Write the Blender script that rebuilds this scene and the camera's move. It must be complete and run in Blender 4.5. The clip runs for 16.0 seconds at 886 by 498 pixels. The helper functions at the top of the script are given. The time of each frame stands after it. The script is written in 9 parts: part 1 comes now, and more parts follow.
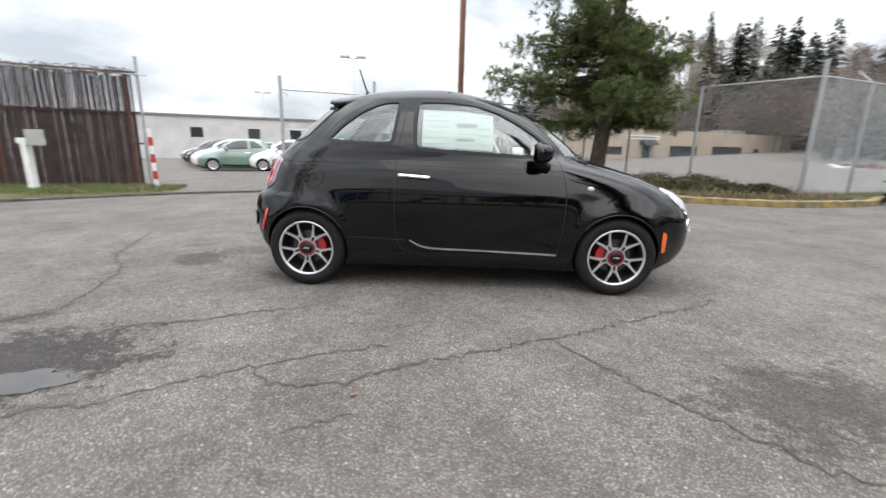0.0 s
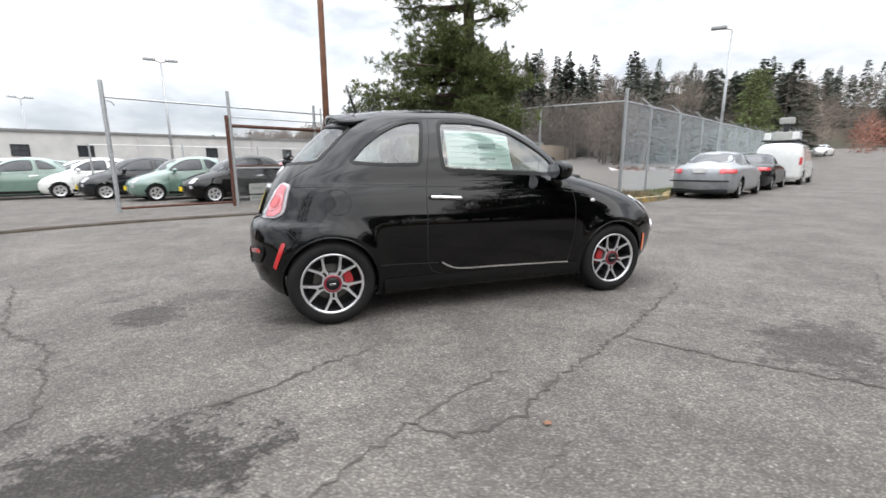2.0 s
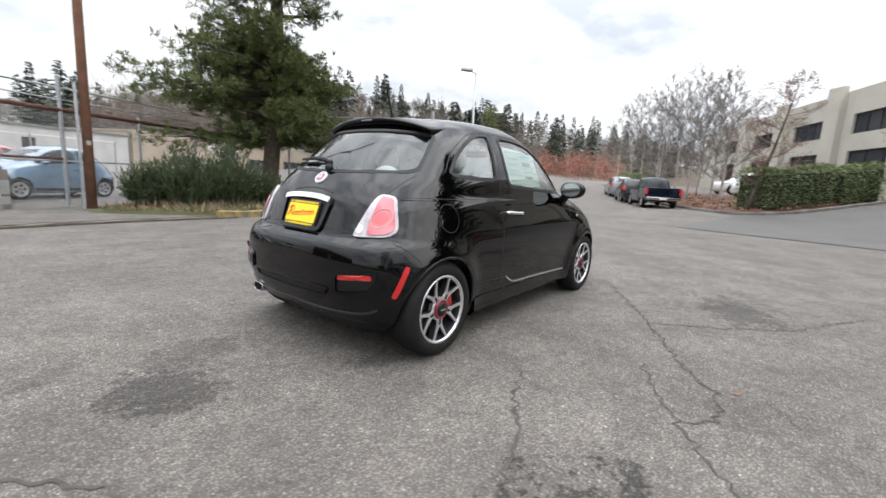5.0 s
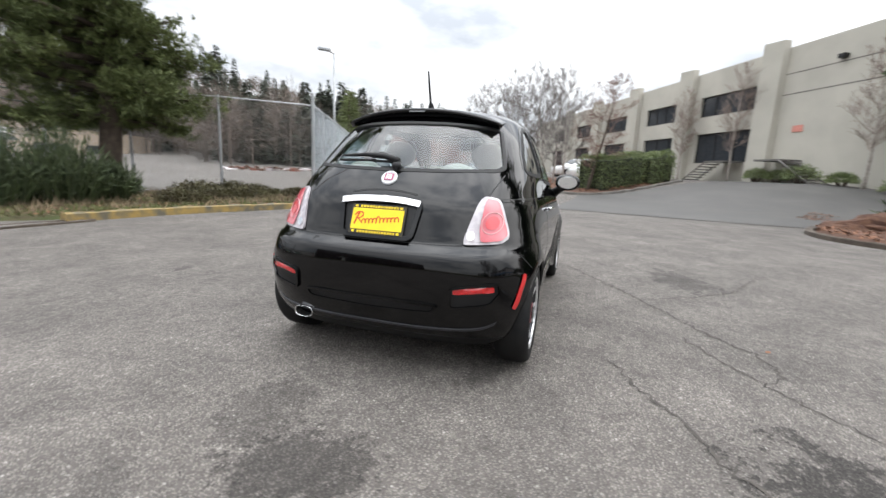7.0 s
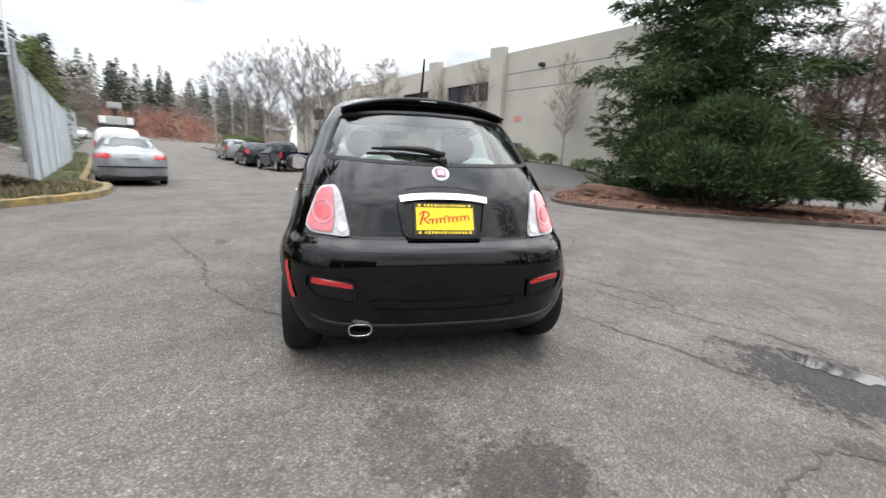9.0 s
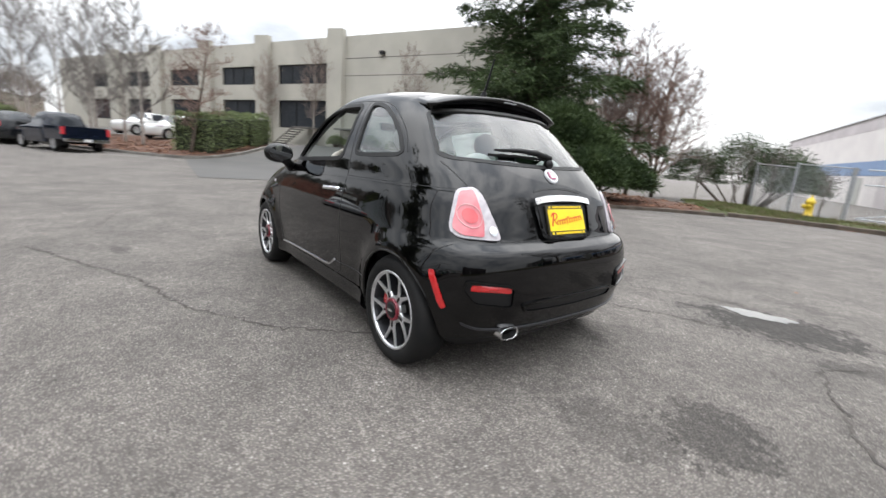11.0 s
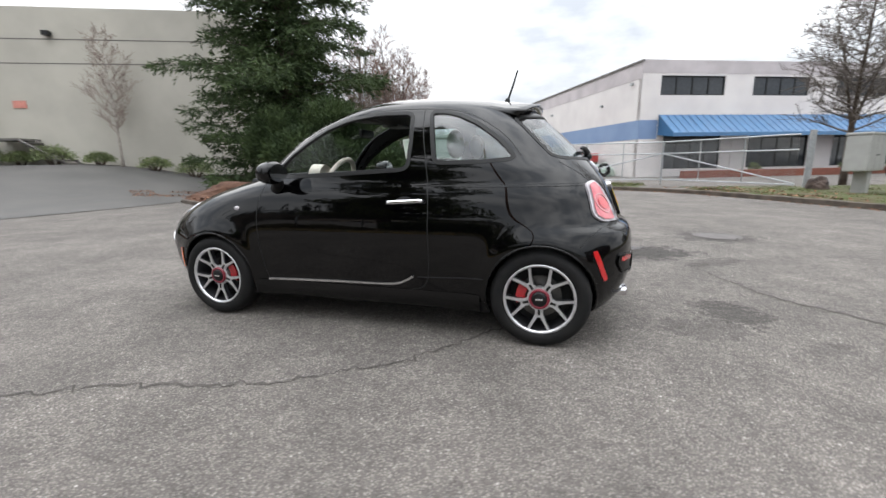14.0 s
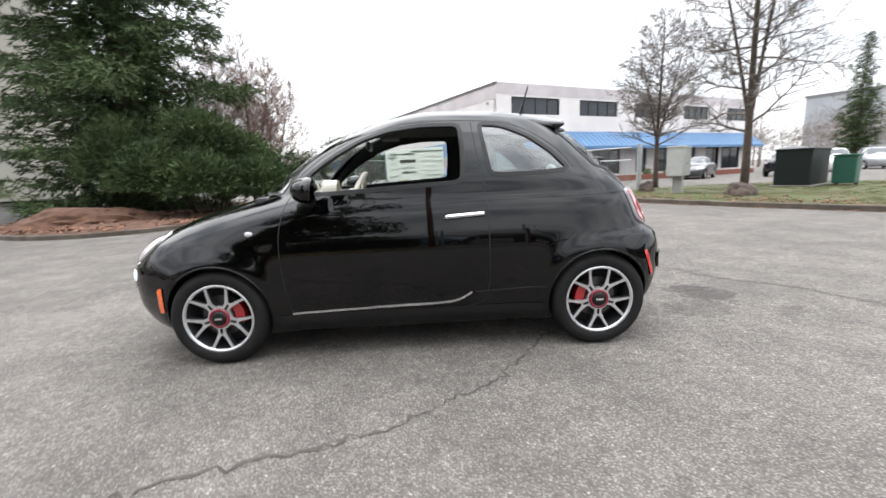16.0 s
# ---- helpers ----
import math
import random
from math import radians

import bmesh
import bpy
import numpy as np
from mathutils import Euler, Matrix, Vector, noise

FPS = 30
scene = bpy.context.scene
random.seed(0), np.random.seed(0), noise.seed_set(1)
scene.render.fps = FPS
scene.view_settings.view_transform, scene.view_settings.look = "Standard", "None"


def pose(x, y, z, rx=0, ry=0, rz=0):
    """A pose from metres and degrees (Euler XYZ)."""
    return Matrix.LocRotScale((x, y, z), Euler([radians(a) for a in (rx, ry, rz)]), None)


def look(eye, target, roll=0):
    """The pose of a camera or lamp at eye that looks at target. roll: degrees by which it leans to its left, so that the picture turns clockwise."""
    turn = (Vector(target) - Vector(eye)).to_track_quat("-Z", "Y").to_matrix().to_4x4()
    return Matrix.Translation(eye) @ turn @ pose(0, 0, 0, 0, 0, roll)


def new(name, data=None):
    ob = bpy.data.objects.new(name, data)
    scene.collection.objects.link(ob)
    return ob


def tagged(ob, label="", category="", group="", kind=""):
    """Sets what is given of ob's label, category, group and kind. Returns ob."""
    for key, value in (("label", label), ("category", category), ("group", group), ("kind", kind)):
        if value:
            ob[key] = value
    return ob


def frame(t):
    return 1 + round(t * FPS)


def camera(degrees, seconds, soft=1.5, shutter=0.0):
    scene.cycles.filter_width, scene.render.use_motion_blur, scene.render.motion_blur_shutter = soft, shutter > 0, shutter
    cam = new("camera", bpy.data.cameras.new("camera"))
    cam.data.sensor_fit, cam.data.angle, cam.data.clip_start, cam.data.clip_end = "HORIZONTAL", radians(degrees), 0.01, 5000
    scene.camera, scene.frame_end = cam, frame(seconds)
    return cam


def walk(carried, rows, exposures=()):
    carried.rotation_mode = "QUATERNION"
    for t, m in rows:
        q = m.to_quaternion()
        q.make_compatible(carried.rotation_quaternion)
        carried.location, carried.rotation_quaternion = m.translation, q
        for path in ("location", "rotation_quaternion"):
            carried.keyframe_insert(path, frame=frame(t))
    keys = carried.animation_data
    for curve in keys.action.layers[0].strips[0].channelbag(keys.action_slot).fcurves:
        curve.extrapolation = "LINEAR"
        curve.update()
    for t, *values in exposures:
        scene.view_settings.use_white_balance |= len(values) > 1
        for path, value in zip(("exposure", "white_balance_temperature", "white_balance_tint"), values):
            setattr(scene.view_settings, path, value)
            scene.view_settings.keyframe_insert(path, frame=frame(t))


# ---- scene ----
cam = camera(92.7, 16.0, shutter=0.5)
PATH = [
    (0, (0.038, -3.845, 1.028), (-0.06, -1.899, 0.575), 1.2),
    (0.5, (-0.327, -3.856, 1.041), (-0.173, -1.909, 0.613), 1.2),
    (1, (-0.664, -3.82, 1.054), (-0.406, -1.876, 0.663), 0.5),
    (1.5, (-0.996, -3.712, 1.069), (-0.575, -1.796, 0.681), 0.6),
    (2, (-1.351, -3.615, 1.075), (-0.706, -1.763, 0.681), -0.3),
    (2.5, (-1.699, -3.456, 1.082), (-0.976, -1.618, 0.771), 0.3),
    (3, (-2.009, -3.265, 1.065), (-1.177, -1.462, 0.83), 3.9),
    (3.5, (-2.359, -3.095, 1.068), (-1.243, -1.452, 0.841), 3.0),
    (4, (-2.622, -2.844, 1.059), (-1.384, -1.29, 0.829), 2.7),
    (4.5, (-2.837, -2.554, 1.051), (-1.448, -1.139, 0.79), 3.6),
    (5, (-3.088, -2.272, 1.061), (-1.528, -1.064, 0.734), 3.1),
    (5.2, (-3.169, -2.158, 1.058), (-1.576, -0.995, 0.729), 3.4),
    (7.3, (-3.609, -0.784, 1.085), (-1.693, -0.351, 0.708), 2.5),
    (7.5, (-3.636, -0.632, 1.09), (-1.698, -0.327, 0.702), 2.5),
    (8, (-3.645, -0.254, 1.088), (-1.687, -0.215, 0.683), 1.5),
    (8.5, (-3.612, 0.133, 1.088), (-1.66, -0.046, 0.694), 2.3),
    (9, (-3.603, 0.52, 1.096), (-1.706, 0.035, 0.688), 2.6),
    (9.2, (-3.577, 0.662, 1.086), (-1.701, 0.108, 0.668), 2.8),
    (11.3, (-2.809, 2.091, 1.081), (-1.396, 0.743, 0.65), 3.2),
    (11.5, (-2.715, 2.228, 1.078), (-1.398, 0.788, 0.637), 2.2),
    (12, (-2.461, 2.475, 1.079), (-1.283, 0.911, 0.672), 2.2),
    (12.5, (-2.175, 2.674, 1.079), (-1.137, 1.014, 0.672), 2.3),
    (13, (-1.891, 2.897, 1.098), (-1.06, 1.107, 0.773), 2.4),
    (13.5, (-1.623, 3.057, 1.083), (-0.943, 1.206, 0.749), -0.6),
    (14, (-1.306, 3.17, 1.076), (-0.732, 1.297, 0.672), -1.0),
    (14.5, (-0.975, 3.31, 1.065), (-0.629, 1.382, 0.662), -2.3),
    (15, (-0.639, 3.349, 1.05), (-0.405, 1.41, 0.622), -2.8),
    (15.5, (-0.35, 3.31, 1.065), (-0.24, 1.356, 0.652), -2.1),
    (16, (-0.108, 3.249, 1.098), (-0.182, 1.283, 0.739), -2.3),
]
walk(cam, [(t, look(eye, target, roll)) for t, eye, target, roll in PATH], [(0.0, 0.68), (12.5, 0.66), (14.0, 0.64), (15.0, 0.68), (15.5, 0.90), (16.0, 1.04)])

# ---- light ----
world = bpy.data.worlds.new("overcast_sky")
scene.world = world
world.use_nodes = True
wn, wl = world.node_tree.nodes, world.node_tree.links
wn.clear()
SUN_EL, SUN_AZ = radians(38), radians(150)


def wnode(kind):
    return wn.new(kind)


sky = wnode("ShaderNodeTexSky")
sky.sky_type, sky.sun_disc, sky.sun_elevation, sky.sun_rotation = "NISHITA", False, SUN_EL, SUN_AZ
sky_dim = wnode("ShaderNodeVectorMath")
sky_dim.operation = "SCALE"
sky_dim.inputs["Scale"].default_value = 0.12
wl.new(sky.outputs[0], sky_dim.inputs[0])
coord = wnode("ShaderNodeTexCoord")
stretch = wnode("ShaderNodeMapping")
stretch.inputs["Location"].default_value = (9.1, 4.3, 2.2)
stretch.inputs["Scale"].default_value = (1.0, 1.0, 2.6)
wl.new(coord.outputs["Generated"], stretch.inputs[0])
cloud = wnode("ShaderNodeTexNoise")
cloud.inputs["Scale"].default_value, cloud.inputs["Detail"].default_value, cloud.inputs["Roughness"].default_value = 2.7, 7, 0.55
wl.new(stretch.outputs[0], cloud.inputs[0])
shade = wnode("ShaderNodeValToRGB")
shade.color_ramp.elements[0].position, shade.color_ramp.elements[0].color = 0.36, (0.58, 0.62, 0.68, 1)
shade.color_ramp.elements[1].position, shade.color_ramp.elements[1].color = 0.57, (1.12, 1.14, 1.17, 1)
wl.new(cloud.outputs[0], shade.inputs[0])
cover = wnode("ShaderNodeMix")
cover.data_type = "RGBA"
cover.inputs[0].default_value = 0.93
wl.new(sky_dim.outputs[0], cover.inputs[6])
# an overcast sky is brighter overhead than at the horizon
height_of = wnode("ShaderNodeSeparateXYZ")
wl.new(coord.outputs["Generated"], height_of.inputs[0])
steepness = wnode("ShaderNodeMath")
steepness.operation, steepness.inputs[1].default_value = "POWER", 2.2
wl.new(height_of.outputs[2], steepness.inputs[0])
overhead = wnode("ShaderNodeMapRange")
overhead.inputs[3].default_value, overhead.inputs[4].default_value = 0.68, 3.7
wl.new(steepness.outputs[0], overhead.inputs[0])
graded = wnode("ShaderNodeVectorMath")
graded.operation = "SCALE"
wl.new(shade.outputs[0], graded.inputs[0])
wl.new(overhead.outputs[0], graded.inputs["Scale"])
wl.new(graded.outputs[0], cover.inputs[7])
back = wnode("ShaderNodeBackground")
back.inputs[1].default_value = 1.0
wl.new(cover.outputs[2], back.inputs[0])
wout = wnode("ShaderNodeOutputWorld")
wl.new(back.outputs[0], wout.inputs[0])
sun = new("sun", bpy.data.lights.new("sun", "SUN"))
sun.data.energy, sun.data.angle, sun.data.color = 0.7, radians(70), (1.0, 0.97, 0.93)
sun.matrix_world = look((math.sin(SUN_AZ) * 50, math.cos(SUN_AZ) * 50, 40), (0, 0, 0))


# ---- materials ----
def pbr(name, color, color2=None, rough=0.5, metal=0.0, scale=6.0, bump=0.0, bscale=80.0, coat=0.0, rough_var=0.0, spec=0.5, per_object=0.0,
        per_island=0.0, trans=0.0):
    """A surface with two scales of variation: blotches of color2, fine relief, and small shifts from piece to piece."""
    m = bpy.data.materials.new(name)
    m.use_nodes = True
    nt = m.node_tree
    b = nt.nodes["Principled BSDF"]
    b.inputs["Roughness"].default_value, b.inputs["Metallic"].default_value = rough, metal
    b.inputs["Coat Weight"].default_value, b.inputs["Coat Roughness"].default_value = coat, 0.02
    b.inputs["Coat IOR"].default_value = 1.6
    b.inputs["Specular IOR Level"].default_value = spec
    b.inputs["Transmission Weight"].default_value = trans
    c2 = color2 or tuple(v * 0.8 for v in color)
    tc = nt.nodes.new("ShaderNodeTexCoord")
    big = nt.nodes.new("ShaderNodeTexNoise")
    big.inputs["Scale"].default_value, big.inputs["Detail"].default_value = scale, 6
    nt.links.new(tc.outputs["Object"], big.inputs[0])
    ramp = nt.nodes.new("ShaderNodeValToRGB")
    ramp.color_ramp.elements[0].position, ramp.color_ramp.elements[1].position = 0.36, 0.64
    ramp.color_ramp.elements[0].color, ramp.color_ramp.elements[1].color = (*c2, 1), (*color, 1)
    nt.links.new(big.outputs[0], ramp.inputs[0])
    last = ramp.outputs[0]
    for amount, kind, socket in ((per_object, "ShaderNodeObjectInfo", "Random"), (per_island, "ShaderNodeNewGeometry", "Random Per Island")):
        if amount:
            info = nt.nodes.new(kind)
            lo = nt.nodes.new("ShaderNodeMapRange")
            lo.inputs[3].default_value, lo.inputs[4].default_value = 1 - amount, 1 + amount
            nt.links.new(info.outputs[socket], lo.inputs[0])
            mul = nt.nodes.new("ShaderNodeVectorMath")
            mul.operation = "SCALE"
            nt.links.new(last, mul.inputs[0])
            nt.links.new(lo.outputs[0], mul.inputs["Scale"])
            last = mul.outputs[0]
    nt.links.new(last, b.inputs["Base Color"])
    if rough_var:
        rr = nt.nodes.new("ShaderNodeMapRange")
        rr.inputs[3].default_value, rr.inputs[4].default_value = max(0, rough - rough_var), min(1, rough + rough_var)
        nt.links.new(big.outputs[0], rr.inputs[0])
        nt.links.new(rr.outputs[0], b.inputs["Roughness"])
    if bump:
        fine = nt.nodes.new("ShaderNodeTexNoise")
        fine.inputs["Scale"].default_value, fine.inputs["Detail"].default_value = bscale, 4
        nt.links.new(tc.outputs["Object"], fine.inputs[0])
        bp = nt.nodes.new("ShaderNodeBump")
        bp.inputs["Strength"].default_value, bp.inputs["Distance"].default_value = min(1, bump * 20), bump
        nt.links.new(fine.outputs[0], bp.inputs["Height"])
        nt.links.new(bp.outputs[0], b.inputs["Normal"])
    return m


def glass(name, tint, mixed=0.35, rough=0.0):
    """Window glass: a clear or tinted see-through sheet with a mirror gloss that grows at grazing angles."""
    m = bpy.data.materials.new(name)
    m.use_nodes = True
    nt = m.node_tree
    nt.nodes.clear()
    out = nt.nodes.new("ShaderNodeOutputMaterial")
    clear = nt.nodes.new("ShaderNodeBsdfTransparent")
    clear.inputs[0].default_value = (*tint, 1)
    gloss = nt.nodes.new("ShaderNodeBsdfGlossy")
    gloss.inputs["Roughness"].default_value = rough
    fres = nt.nodes.new("ShaderNodeLayerWeight")
    fres.inputs[0].default_value = 0.5
    steep = nt.nodes.new("ShaderNodeMath")
    steep.operation = "POWER"
    steep.inputs[1].default_value = 4.0
    boost = nt.nodes.new("ShaderNodeMath")
    boost.operation = "MULTIPLY_ADD"
    boost.inputs[1].default_value, boost.inputs[2].default_value = 0.95, 0.045 + mixed * 0.25
    boost.use_clamp = True
    nt.links.new(fres.outputs["Facing"], steep.inputs[0])
    mx = nt.nodes.new("ShaderNodeMixShader")
    nt.links.new(steep.outputs[0], boost.inputs[0])
    nt.links.new(boost.outputs[0], mx.inputs[0])
    nt.links.new(clear.outputs[0], mx.inputs[1])
    nt.links.new(gloss.outputs[0], mx.inputs[2])
    nt.links.new(mx.outputs[0], out.inputs[0])
    return m


M = {}
M["paint_black"] = pbr("black_car_paint", (0.0008, 0.0008, 0.001), (0.0006, 0.0006, 0.0008), rough=0.3, scale=3, coat=0.95, spec=0.0)
M["paint_black"].node_tree.nodes["Principled BSDF"].inputs["Coat IOR"].default_value = 1.48
M["paint_green"] = pbr("mint_car_paint", (0.15, 0.235, 0.195), rough=0.25, coat=1.0, scale=2)
M["paint_white"] = pbr("white_car_paint", (0.75, 0.76, 0.74), (0.7, 0.7, 0.69), rough=0.25, coat=1.0)
M["paint_silver"] = pbr("silver_car_paint", (0.27, 0.278, 0.292), rough=0.35, metal=0.25, coat=0.6)
M["paint_grey"] = pbr("grey_car_paint", (0.035, 0.038, 0.040), rough=0.3, coat=0.8)
M["paint_dark"] = pbr("dark_grey_car_paint", (0.012, 0.013, 0.015), rough=0.22, coat=0.9, spec=0.0)
M["paint_navy"] = pbr("navy_car_paint", (0.007, 0.010, 0.02), rough=0.22, coat=0.9, spec=0.0)
M["paint_blue"] = pbr("pale_blue_car_paint", (0.16, 0.25, 0.36), rough=0.25, coat=1.0)
M["paint_red"] = pbr("red_car_paint", (0.30, 0.02, 0.03), rough=0.25, coat=1.0)
M["plastic"] = pbr("black_plastic", (0.006, 0.006, 0.0065), rough=0.42, bump=0.0004, bscale=300, spec=0.35)
M["rubber"] = pbr("tyre_rubber", (0.008, 0.008, 0.0085), (0.012, 0.0115, 0.011), rough=0.7, scale=14, bump=0.0008, bscale=160, spec=0.22)
M["gap"] = pbr("panel_gap", (0.002, 0.002, 0.002), rough=0.6)
M["chrome"] = pbr("chrome", (0.75, 0.75, 0.76), (0.72, 0.72, 0.73), rough=0.08, metal=1.0)
M["rim"] = pbr("machined_alloy", (0.72, 0.72, 0.73), (0.58, 0.58, 0.59), rough=0.30, metal=0.8, scale=30)
M["rim_dark"] = pbr("painted_alloy_grey", (0.05, 0.05, 0.055), rough=0.4, metal=0.5)
M["disc"] = pbr("brake_steel", (0.12, 0.115, 0.11), rough=0.4, metal=0.9, scale=20)
M["red_gloss"] = pbr("red_enamel", (0.42, 0.012, 0.018), rough=0.25, coat=0.6)
M["hub_red"] = pbr("maroon_enamel", (0.20, 0.010, 0.025), rough=0.3, coat=0.5)
M["lens_red"] = pbr("red_lamp_lens", (0.60, 0.045, 0.055), (0.52, 0.03, 0.04), rough=0.12, coat=1.0, scale=12)
M["lens_pink"] = pbr("pink_red_lamp_lens", (0.60, 0.14, 0.16), (0.48, 0.075, 0.095), rough=0.12, coat=1.0, scale=8)
M["lens_band"] = pbr("pale_pink_lens", (0.62, 0.27, 0.28), (0.55, 0.22, 0.23), rough=0.15, coat=1.0, scale=20)
M["lens_clear"] = pbr("clear_lamp_lens", (0.48, 0.44, 0.46), (0.36, 0.33, 0.35), rough=0.12, coat=1.0, scale=30)
M["reflector"] = pbr("red_reflector", (0.52, 0.010, 0.012), rough=0.2, coat=1.0, scale=60)
M["amber"] = pbr("amber_lens", (0.85, 0.13, 0.01), rough=0.2, coat=1.0, scale=60)
M["plate_yellow"] = pbr("yellow_plate_card", (0.85, 0.62, 0.01), (0.8, 0.57, 0.01), rough=0.5, scale=20)
M["plate_red"] = pbr("red_print", (0.62, 0.03, 0.01), rough=0.5)
M["plate_dark"] = pbr("dark_plate_frame", (0.03, 0.025, 0.01), rough=0.5)
M["badge_white"] = pbr("badge_pearl", (0.7, 0.7, 0.72), rough=0.2, coat=1)
M["badge_plum"] = pbr("badge_plum_red", (0.30, 0.03, 0.10), rough=0.25, coat=1)
M["ivory"] = pbr("ivory_leather", (0.66, 0.62, 0.53), (0.6, 0.56, 0.48), rough=0.5, bump=0.0006, bscale=200)
M["cabin"] = pbr("dark_cabin_trim", (0.02, 0.02, 0.021), rough=0.7, bump=0.0005, bscale=250)
M["cabin_grey"] = pbr("grey_cabin_trim", (0.16, 0.16, 0.155), rough=0.8, bump=0.0005, bscale=250)
M["paper"] = pbr("sticker_paper", (0.68, 0.80, 0.74), (0.62, 0.75, 0.68), rough=0.6, scale=5)
pn = M["paper"].node_tree
thin = pn.nodes.new("ShaderNodeBsdfTranslucent")
thin.inputs[0].default_value = (0.72, 0.76, 0.68, 1)
half = pn.nodes.new("ShaderNodeMixShader")
half.inputs[0].default_value = 0.45
pn.links.new(pn.nodes["Principled BSDF"].outputs[0], half.inputs[1])
pn.links.new(thin.outputs[0], half.inputs[2])
pn.links.new(half.outputs[0], pn.nodes["Material Output"].inputs[0])
M["print"] = pbr("grey_print", (0.22, 0.27, 0.25), rough=0.6)
M["print_pale"] = pbr("pale_green_print", (0.42, 0.58, 0.50), rough=0.6)
M["glass_side"] = glass("tinted_side_glass", (0.50, 0.60, 0.61), 0.3)
M["glass_clear"] = glass("clear_windscreen_glass", (0.80, 0.85, 0.84), 0.3)
M["glass_rear"] = glass("rear_window_glass", (0.50, 0.58, 0.60), 0.12)
# base colour lifted to stand in for sky reflected in the panes
M["glass_dark"] = pbr("dark_glass", (0.042, 0.047, 0.054), rough=0.06, spec=0.5)
M["mirror"] = pbr("mirror_glass", (0.75, 0.77, 0.78), (0.74, 0.76, 0.77), rough=0.02, metal=1.0)
M["wall_white"] = pbr("white_painted_concrete", (0.491, 0.483, 0.466), (0.409, 0.401, 0.393), rough=0.8, scale=0.9, bump=0.004, bscale=18)
M["wall_pink"] = pbr("pale_stucco_paint", (0.694, 0.659, 0.641), (0.623, 0.587, 0.579), rough=0.8, scale=0.6, bump=0.003, bscale=24)
M["wall_band"] = pbr("greyish_pink_band_paint", (0.534, 0.49, 0.498), rough=0.8, scale=0.7, bump=0.003, bscale=24)
M["wall_blue"] = pbr("blue_band_paint", (0.196, 0.285, 0.445), (0.169, 0.249, 0.409), rough=0.7, scale=0.8, bump=0.003, bscale=24)
M["wall_cream"] = pbr("cream_tilt_up_concrete", (0.463, 0.439, 0.38), (0.389, 0.368, 0.319), rough=0.85, scale=0.45, bump=0.004, bscale=14)
M["wall_beige"] = pbr("beige_stucco", (0.392, 0.32, 0.249), (0.338, 0.276, 0.214), rough=0.85, scale=0.5, bump=0.004, bscale=14)
M["far_wall"] = pbr("distant_grey_cladding", (0.36, 0.37, 0.39), (0.30, 0.31, 0.33), rough=0.8, scale=0.3)
M["littered_kerb"] = pbr("dark_leaf_littered_kerb", (0.10, 0.080, 0.062), (0.055, 0.043, 0.034), rough=0.95, scale=4, bump=0.01, bscale=25)
M["groove"] = pbr("joint_sealant", (0.14, 0.13, 0.12), rough=0.8)
M["awning"] = pbr("blue_sheet_metal", (0.056, 0.164, 0.32), (0.048, 0.14, 0.28), rough=0.35, metal=0.1, scale=2, coat=0.3)
M["roofing"] = pbr("grey_roofing", (0.2, 0.2, 0.2), rough=0.9, scale=2)
M["steel"] = pbr("galvanised_steel", (0.42, 0.43, 0.44), (0.33, 0.34, 0.35), rough=0.45, metal=0.6, scale=16, bump=0.0008, bscale=60)
M["rust"] = pbr("rusty_steel", (0.111, 0.0455, 0.0292), (0.0585, 0.0228, 0.0163), rough=0.85, scale=9, bump=0.002, bscale=60)
M["rust_slat"] = pbr("rust_brown_fence_slat", (0.0341, 0.0186, 0.0161), (0.0161, 0.00868, 0.00806), rough=0.8, scale=4, bump=0.001, bscale=60, per_object=0.3, per_island=0.3)
M["wire_pale"] = pbr("pale_coated_fence_wire", (0.429, 0.468, 0.491), (0.359, 0.398, 0.421), rough=0.5, scale=3)
M["white_paint"] = pbr("white_post_paint", (0.74, 0.74, 0.72), (0.6, 0.6, 0.58), rough=0.6, scale=8)
M["red_paint"] = pbr("red_post_paint", (0.45, 0.03, 0.03), rough=0.5, scale=8)
M["yellow_kerb"] = pbr("worn_yellow_kerb_paint", (0.3, 0.203, 0.06), (0.112, 0.101, 0.0713), rough=0.85, scale=5, bump=0.006, bscale=30)
M["kerb"] = pbr("weathered_kerb_concrete", (0.186, 0.174, 0.155), (0.118, 0.108, 0.0961), rough=0.9, scale=2.2, bump=0.006, bscale=30)
M["grass"] = pbr("verge_turf", (0.0562, 0.0731, 0.0197), (0.0731, 0.0591, 0.0281), rough=0.95, scale=2.2, bump=0.02, bscale=40)
M["grass_blade"] = pbr("grass_blade", (0.078, 0.114, 0.021), (0.114, 0.108, 0.042), rough=0.7, scale=1.5, per_island=0.35)
M["mulch"] = pbr("reddish_bark_mulch", (0.12, 0.06, 0.036), (0.072, 0.036, 0.024), rough=0.95, scale=7, bump=0.02, bscale=50)
M["mulch_chip"] = pbr("fallen_leaf", (0.21, 0.10, 0.055), (0.13, 0.06, 0.035), rough=0.85, scale=4, per_island=0.5)
M["bark"] = pbr("tree_bark", (0.075, 0.0562, 0.0413), (0.045, 0.0323, 0.024), rough=0.95, scale=8, bump=0.012, bscale=30)
M["bark_pale"] = pbr("pale_birch_bark", (0.42, 0.38, 0.34), (0.22, 0.19, 0.17), rough=0.9, scale=10, bump=0.006, bscale=30)
M["twig"] = pbr("bare_twig", (0.15, 0.129, 0.114), (0.108, 0.09, 0.078), rough=0.9, scale=3)
